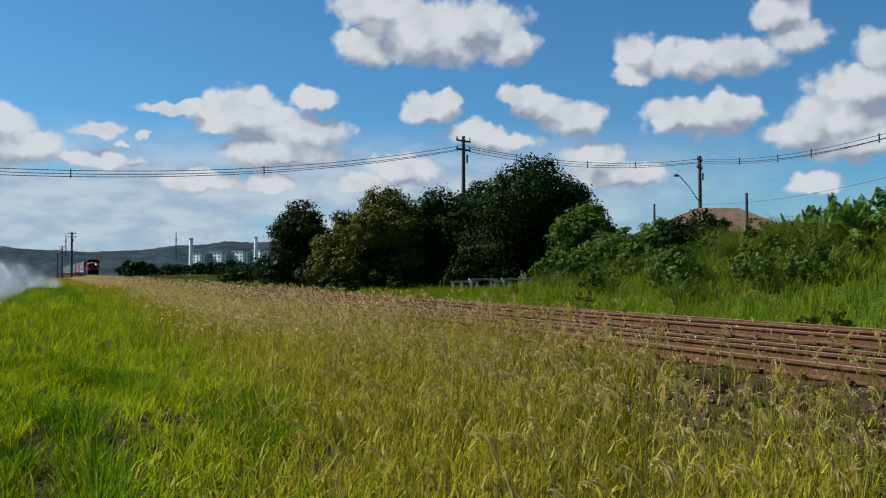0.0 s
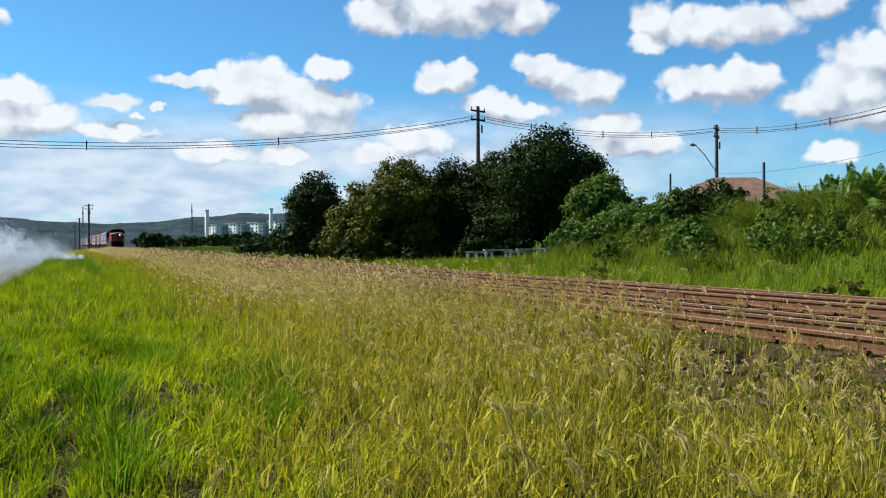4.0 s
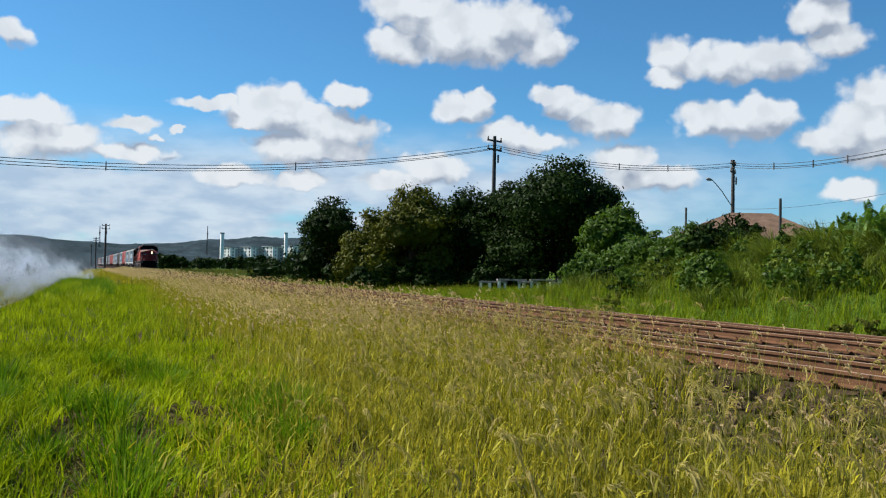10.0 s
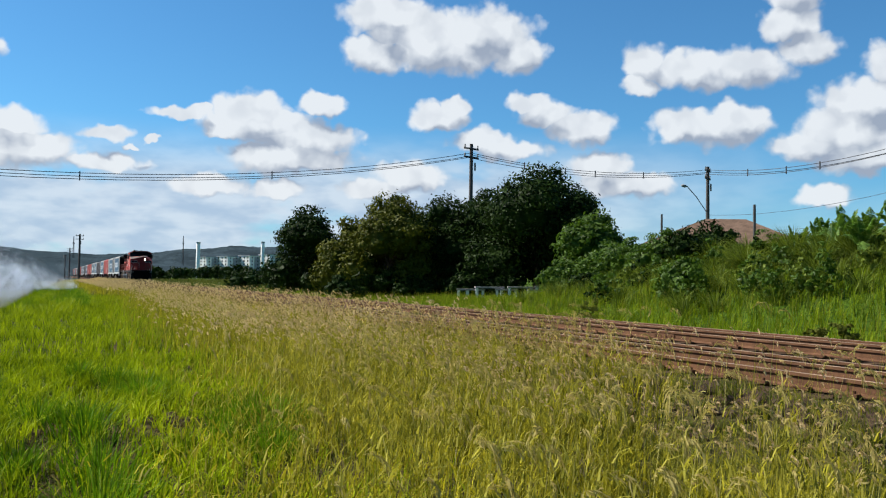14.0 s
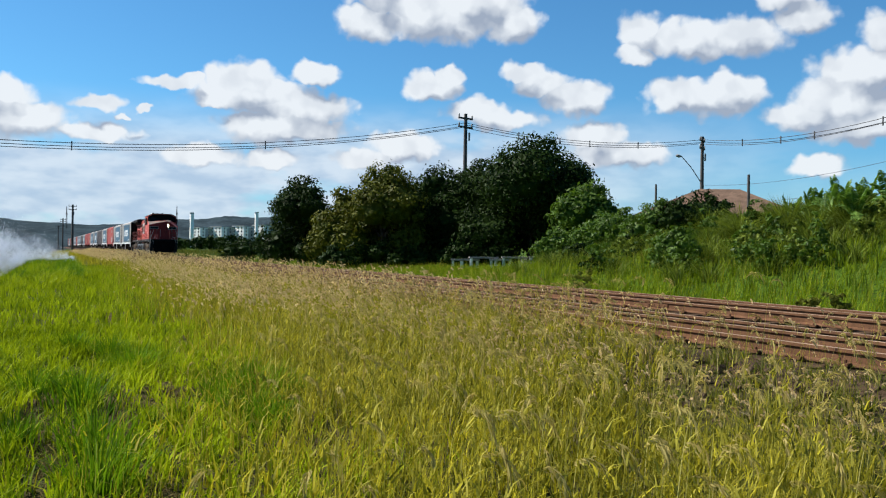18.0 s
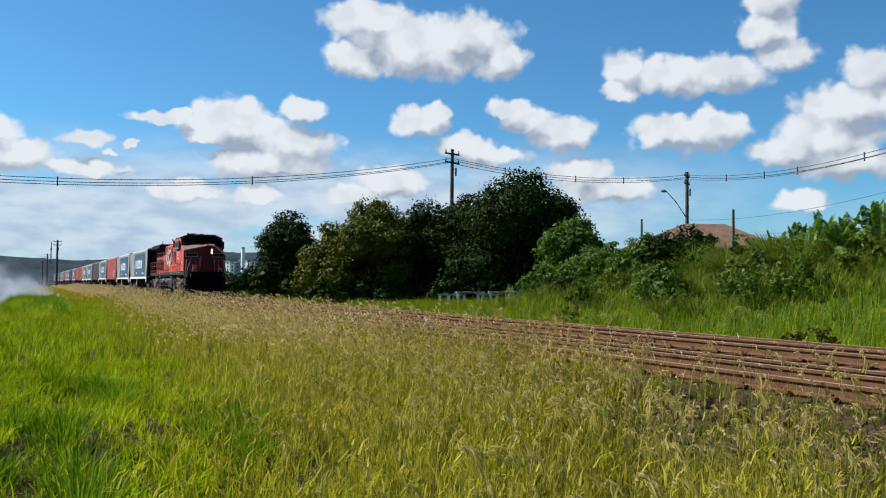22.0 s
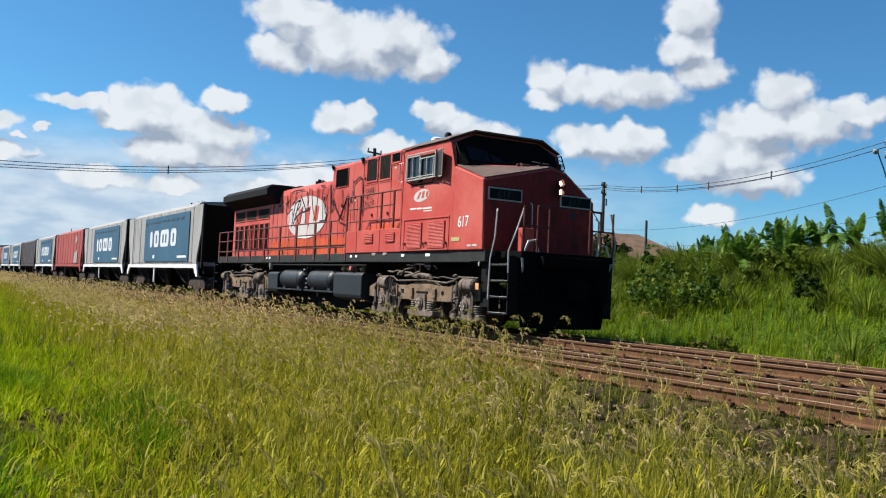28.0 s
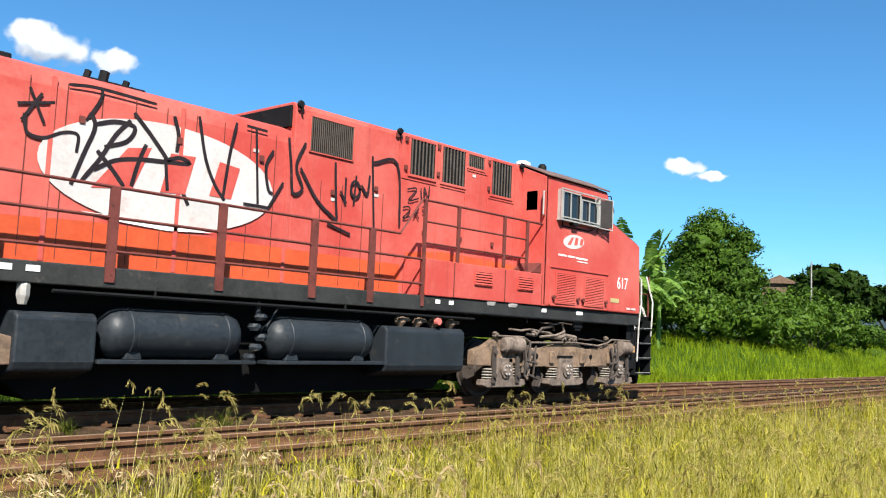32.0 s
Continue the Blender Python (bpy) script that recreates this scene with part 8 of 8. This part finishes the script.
def make_wagon(kind):
    """A covered hopper wagon: its own x 0 at the middle."""
    body_m, sign_m, label = {
        "blue": (M_GREY, M_BLUE, "grey hopper wagon with a slate blue painted panel"),
        "red": (M_WRED, None, "faded red hopper wagon"),
        "dark": (M_WDARK, None, "dark brown hopper wagon"),
    }[kind]
    w = thing("hopper_wagon", label, "wagon", "hopper wagons of the train")
    h = 8.1
    half = 1.52
    s = Solid()
    prof = [(-half + 0.05, 1.42), (-half, 1.6), (-half, 4.1), (-half + 0.25, 4.3), (0, 4.42), (half - 0.25, 4.3), (half, 4.1), (half, 1.6), (half - 0.05, 1.42)]
    s.loft([[(x, py, pz) for py, pz in prof] for x in (-h + 1.35, h - 1.35)])
    part("body", s, body_m, w, bevel=0.02)
    for k in (-1, 1):
        # the side sheets run out to the ends over sloping end walls
        for sy in (-1, 1):
            s = Solid()
            s.slab([(k * (h - 1.4), 1.42), (k * (h - 0.75), 1.42), (k * (h - 0.75), 1.75), (k * (h - 0.20), 2.9), (k * (h - 0.05), 4.12), (k * (h - 1.4), 4.12)], sy * half - 0.03, sy * half + 0.03)
            part("side_sheet", s, body_m, w)
            s = Solid()
            s.slab([(k * (h - 0.05), 1.3), (k * (h - 0.17), 1.3), (k * (h - 0.17), 4.15), (k * (h - 0.05), 4.15)], sy * (half - 0.06) - 0.05, sy * (half - 0.06) + 0.05)
            part("end_post", s, M_BLACK if kind == "blue" else body_m, w)
        s = Solid()
        s.loft([[(k * (h - 1.6), -1.45, 1.5), (k * (h - 1.4), -1.45, 1.5), (k * (h - 0.12), -1.45, 4.1), (k * (h - 0.3), -1.45, 4.15)], [(k * (h - 1.6), 1.45, 1.5), (k * (h - 1.4), 1.45, 1.5), (k * (h - 0.12), 1.45, 4.1), (k * (h - 0.3), 1.45, 4.15)]])
        part("end_slope", s, M_BLACK, w)
        s = Solid()
        s.box(k * (h - 0.05) - 0.06, k * (h - 0.05) + 0.06, -1.4, 1.4, 1.05, 1.4)
        part("headstock", s, M_BLACK, w)
        s = Solid()
        s.box(min(k * h, k * (h + 0.55)), max(k * h, k * (h + 0.55)), -0.12, 0.12, 0.8, 1.05)
        part("coupler", s, M_WTRUCK, w)
    for sy in (-1, 1):
        s = Solid()
        s.box(-h + 1.0, h - 1.0, sy * 1.55 - 0.04, sy * 1.55 + 0.04, 1.30, 1.46)
        for k in (-1, 1):
            s.slab([(k * (h - 1.0), 1.30), (k * (h - 1.0), 1.46), (k * (h - 0.55), 1.46), (k * (h - 0.35), 1.05), (k * (h - 0.35), 0.92), (k * (h - 0.55), 0.92)], sy * 1.55 - 0.04, sy * 1.55 + 0.04)
        part("side_sill", s, M_WHITE if kind == "blue" else body_m, w, "pale side sill" if kind == "blue" else "", bevel=0.008)
        for i in range(9):
            x = -h + 1.7 + i * 1.6
            r = Solid()
            r.box(x - 0.03, x + 0.03, sy * 1.525 - 0.012, sy * 1.525 + 0.012, 1.5, 4.08)
            part("side_rib", r, body_m, w)
        if sign_m:
            s = Solid()
            s.box(-3.5, 5.9, sy * 1.56 - 0.006, sy * 1.56 + 0.006, 1.62, 3.92)
            sign = part("painted_panel", s, sign_m, w, "slate blue painted panel")
            if sy < 0:
                yy = -1.568
                for x, wide, tall in ((-1.85, 0.55, 0.85), (-0.65, 1.05, 0.85), (1.15, 1.75, 0.85), (3.0, 1.10, 0.85)):
                    r, z0, z1 = 0.16, 2.36, 2.36 + tall
                    flat(sign, "sign_block", [(x - wide / 2 + r, z0), (x + wide / 2 - r, z0), (x + wide / 2, z0 + r), (x + wide / 2, z1 - r), (x + wide / 2 - r, z1), (x - wide / 2 + r, z1), (x - wide / 2, z1 - r), (x - wide / 2, z0 + r)], yy, M_SIGN, "white block of a painted sign")
                    for u in ((0.0,) if 0.6 < wide < 1.5 else (-0.30, 0.30) if wide > 1.5 else ()):
                        flat(sign, "sign_gap", [(x + u - 0.13, z0 + 0.2), (x + u + 0.13, z0 + 0.2), (x + u + 0.13, z1 - 0.22), (x + u - 0.13, z1 - 0.22)], yy - 0.006, M_BLUE)
                for i in range(9):
                    x = -3.2 + i * 0.95
                    flat(sign, "writing_bar", [(x, 3.55), (x + 0.55, 3.62), (x + 0.55, 3.72), (x, 3.65)], yy, M_TANK)
                flat(sign, "writing_bar", [(-1.3, 1.78), (-0.9, 1.78), (-0.9, 1.95), (-1.3, 1.95)], yy, M_WHITE)
                flat(sign, "writing_bar", [(3.9, 1.78), (5.6, 1.78), (5.6, 1.88), (3.9, 1.88)], yy, M_WHITE)
        elif sy < 0 and kind == "red":
            flat(w, "sign_patch", [(3.9, 1.6), (5.6, 1.6), (5.8, 2.6), (4.2, 2.4)], -1.566, M_GREY, "pale worn patch")
            flat(w, "sign_patch", [(4.4, 3.2), (5.3, 3.2), (5.3, 3.7), (4.4, 3.7)], -1.566, M_GREY, "pale worn patch")
        # hopper chutes and their braces
        for x in (-4.4, 0, 4.4):
            c = Solid()
            c.loft([[(x - 2.0, sy * 0.2, 1.4), (x + 2.0, sy * 0.2, 1.4), (x + 2.0, sy * 1.4, 1.4), (x - 2.0, sy * 1.4, 1.4)], [(x - 0.5, sy * 0.5, 0.45), (x + 0.5, sy * 0.5, 0.45), (x + 0.5, sy * 1.0, 0.45), (x - 0.5, sy * 1.0, 0.45)]])
            part("hopper_chute", c, M_PILOT, w)
            for d in (-1.3, 1.3):
                c = Solid()
                c.rod((x + d, sy * 1.46, 1.35), (x + d * 0.35, sy * 1.1, 0.6), 0.04, 6)
                part("brace", c, M_WTRUCK, w)
        c = Solid()
        c.box(-1.0, -0.85, sy * 1.52 - 0.03, sy * 1.52 + 0.03, 0.55, 1.35)
        part("ladder", c, M_WHITE if kind == "blue" else M_WTRUCK, w)
    s = Solid()
    s.box(-7.4, 7.4, -0.3, 0.3, 0.98, 1.35)
    part("centre_sill", s, M_BLACK, w)
    for i in range(4):
        s = Solid()
        s.rod((-4.8 + i * 3.2, 0, 4.40), (-4.8 + i * 3.2, 0, 4.50), 0.32, 14)
        part("roof_hatch", s, body_m, w)
    for bx in (-6.3, 6.3):
        s = Solid()
        for sy in (-1, 1):
            s.slab([(bx - 1.35, 0.70), (bx - 1.1, 0.78), (bx - 0.5, 0.85), (bx + 0.5, 0.85), (bx + 1.1, 0.78), (bx + 1.35, 0.70), (bx + 1.35, 0.42), (bx + 1.0, 0.34), (bx + 0.7, 0.55), (bx + 0.4, 0.30), (bx - 0.4, 0.30), (bx - 0.7, 0.55), (bx - 1.0, 0.34), (bx - 1.35, 0.42)], sy * 1.12 - 0.07, sy * 1.12 + 0.07)
        s.box(bx - 0.3, bx + 0.3, -1.1, 1.1, 0.5, 0.95)
        b = part("bogie", s, M_WTRUCK, w, "two-axle cast bogie")
        for dx in (-0.9, 0.9):
            wheelset(b, bx + dx, 0.45)
    return w


def make_train():
    loco, sets = make_loco()
    wagons = []
    kinds = "blue blue red blue dark blue blue red red blue dark blue blue red blue blue dark blue red blue blue red".split()
    masters = {}
    for i, k in enumerate(kinds):
        if k not in masters:
            masters[k] = make_wagon(k)
            wagons.append(masters[k])
        else:
            wagons.append(copy_thing(masters[k], pose(0, 0, 0)))
    return loco, sets, wagons


LOCO, WHEELS, WAGONS = make_train()


# ---- loose stones and weeds along the line ----
def stone_mesh(seed):
    rnd = random.Random(seed)
    s = Solid()
    rings = []
    for z, r in ((-0.5, 0.55), (0.0, 1.0), (0.45, 0.6)):
        rings.append([(r * math.cos(1.2566 * i + seed) * rnd.uniform(0.7, 1.2), r * math.sin(1.2566 * i + seed) * rnd.uniform(0.7, 1.2), z * rnd.uniform(0.7, 1.2)) for i in range(5)])
    s.loft(rings)
    return mesh_of(s, "stone", M_ROCK)


def make_stones():
    bed = thing("ballast", "loose crushed-rock ballast beside the near rail", "ballast", kind="structure")
    shapes = [stone_mesh(i) for i in range(7)]
    rnd = random.Random(3)
    for i in range(300):
        x = rnd.uniform(-9, 5)
        y = min(6.8, 5.75 + rnd.gauss(0, 0.55))
        r = rnd.uniform(0.03, 0.085)
        m = Matrix.LocRotScale((x, y, float(land(x, y)) + r * 0.35), Euler((rnd.uniform(0, 6), rnd.uniform(0, 6), rnd.uniform(0, 6))), (r, r * rnd.uniform(0.7, 1.1), r * rnd.uniform(0.6, 1)))
        part("stone", shapes[i % 7], M_ROCK, bed, at=m)
    n = 9000
    x, y = RNG.uniform(-48, 34, n), RNG.uniform(4.9, 13.6, n)
    keep = (y > 6.5) | (RNG.random(n) < np.where(x > -12, 0.9, 0.15) * smooth01(4.9, 5.8, y))
    x, y = x[keep], y[keep]
    n = len(x)
    z = land(x, y)
    r = RNG.uniform(0.02, 0.05, n) * np.where(y > 7.3, 0.8, 1.3)
    d = np.array([(1, 0, 0), (-1, 0, 0), (0, 1, 0), (0, -1, 0), (0, 0, 1), (0, 0, -1)], float)
    v = np.stack([x, y, z + r * 0.2], -1)[:, None, :] + d[None] * r[:, None, None] * RNG.uniform(0.6, 1.2, (n, 6, 1)) + RNG.normal(0, 0.012, (n, 6, 3))
    t = np.array([(0, 2, 4), (2, 1, 4), (1, 3, 4), (3, 0, 4), (2, 0, 5), (1, 2, 5), (3, 1, 5), (0, 3, 5)])
    f = (np.arange(n)[:, None, None] * 6 + t[None]).reshape(-1, 3)
    ob = part("stones", raw_mesh("stones", v.reshape(-1, 3), f, M_ROCK), M_ROCK, bed, "small crushed stones of the track bed")
    ob["kind"] = "stuff"
    # sleepers
    line = thing("sleepers", "weathered wooden sleepers under both tracks", "sleepers", kind="structure")
    s = Solid()
    s.box(-0.11, 0.11, -1.25, 1.25, -0.30, -0.172)
    near = mesh_of(s, "sleeper", M_TIE)
    for i in range(150):
        for y, dz in ((8.30, -0.018), (11.85, 0.0)):
            x = -60 + i * 0.62 + rnd.uniform(-0.03, 0.03)
            part("sleeper", near, M_TIE, line, at=pose(x, y + rnd.uniform(-0.05, 0.05), dz, 0, 0, rnd.uniform(-1.5, 1.5)))
    # rail fastenings
    fs = Solid()
    fs.box(-0.06, 0.06, -0.14, -0.07, -0.17, -0.135).rod((0, -0.10, -0.135), (0, -0.10, -0.105), 0.018, 6)
    clip = mesh_of(fs, "rail_clip", M_RAIL)
    for i in range(60):
        for y in (7.50, 9.10, 11.05):
            part("rail_clip", clip, M_RAIL, line, at=pose(-22 + i * 0.62, y, -0.01))
    # weeds between the rails and on the shoulder
    for i in range(30):
        x, y = rnd.uniform(-30, 16), rnd.choice((6.9, 7.1, 9.9, 10.2, 10.5, 13.6, 13.9, 14.2)) + rnd.uniform(-0.2, 0.2)
        n = 70
        p = np.stack([np.full(n, 0.0), np.full(n, 0.0), np.zeros(n)], -1) + RNG.normal(0, 0.06, (n, 3)) * np.array((1, 1, 0))
        v, f = blades(p, RNG.uniform(0.12, 0.38, n), RNG.uniform(0.008, 0.02, n), RNG.uniform(0.3, 1.0, n), RNG.uniform(0, 6.28, n), 2)
        ob = new("weed", raw_mesh("weed", v, f, M_WEED))
        ob.matrix_basis = pose(x, y, float(land(x, y)) - 0.01)
        tagged(ob, "dark green weed growing in the ballast", "weed", "trackside weeds")
    for x, y, h in ((-21.9, 14.26, 0.75), (-12.5, 13.9, 0.5), (-13.0, 13.8, 0.34), (-10.2, 14.0, 0.26)):
        lobes = [(rnd.uniform(-0.15, 0.15), rnd.uniform(-0.15, 0.15), h * (0.3 + 0.15 * j), 0.4 * h, 0.4 * h, 0.3 * h) for j in range(4)]
        v, f = leaf_cloud(lobes, 420, 0.05)
        ob = new("weed", raw_mesh("weed", v, f, M_WEED))
        ob.matrix_basis = pose(x, y, float(land(x, y)))
        tagged(ob, "dark bushy weed at the edge of the track", "weed", "trackside weeds")


make_stones()


# ---- what moves ----
SPEED = 8.63


def nose_at(t):
    """Where the locomotive's nose is along the line."""
    return -20.07 + (SPEED if t < 27.5 else 8.55) * (t - 27.5)


def motions():
    times = [0.5 * i for i in range(65)]
    walk(LOCO, [(t, pose(nose_at(t), TRACK, 0)) for t in times])
    for i, w in enumerate(WAGONS):
        back = -30.75 - 17.0 * i
        walk(w, [(t, pose(nose_at(t) + back, TRACK, 0)) for t in times])
    for i, p in enumerate(PUFFS):
        home = p.matrix_basis.translation.copy()
        c = i / 19
        rows = []
        for t in times[::4]:
            rows.append((t, pose(home.x + 0.4 * math.sin(0.35 * t + i), home.y + 0.045 * (t - 12) + (0.2 + 0.5 * c) * math.sin(0.4 * t + 2 * i), home.z + 0.25 * math.sin(0.42 * t + 1.3 * i), 0, 0, 3 * math.sin(0.3 * t + i))))
        walk(p, rows)
    wagon_wheels = [p for w in WAGONS[:5] for b in w.children for p in b.children if p.name.startswith("wheelset")]
    for s in WHEELS + wagon_wheels:
        x, r = s.matrix_basis.translation.x, s.matrix_basis.translation.z
        rows = []
        for k in range(0, 481):
            t = k / 15.0
            rows.append((t, pose(x, 0, r, 0, math.degrees(SPEED * t / r) % 360.0, 0)))
        walk(s, rows)


motions()
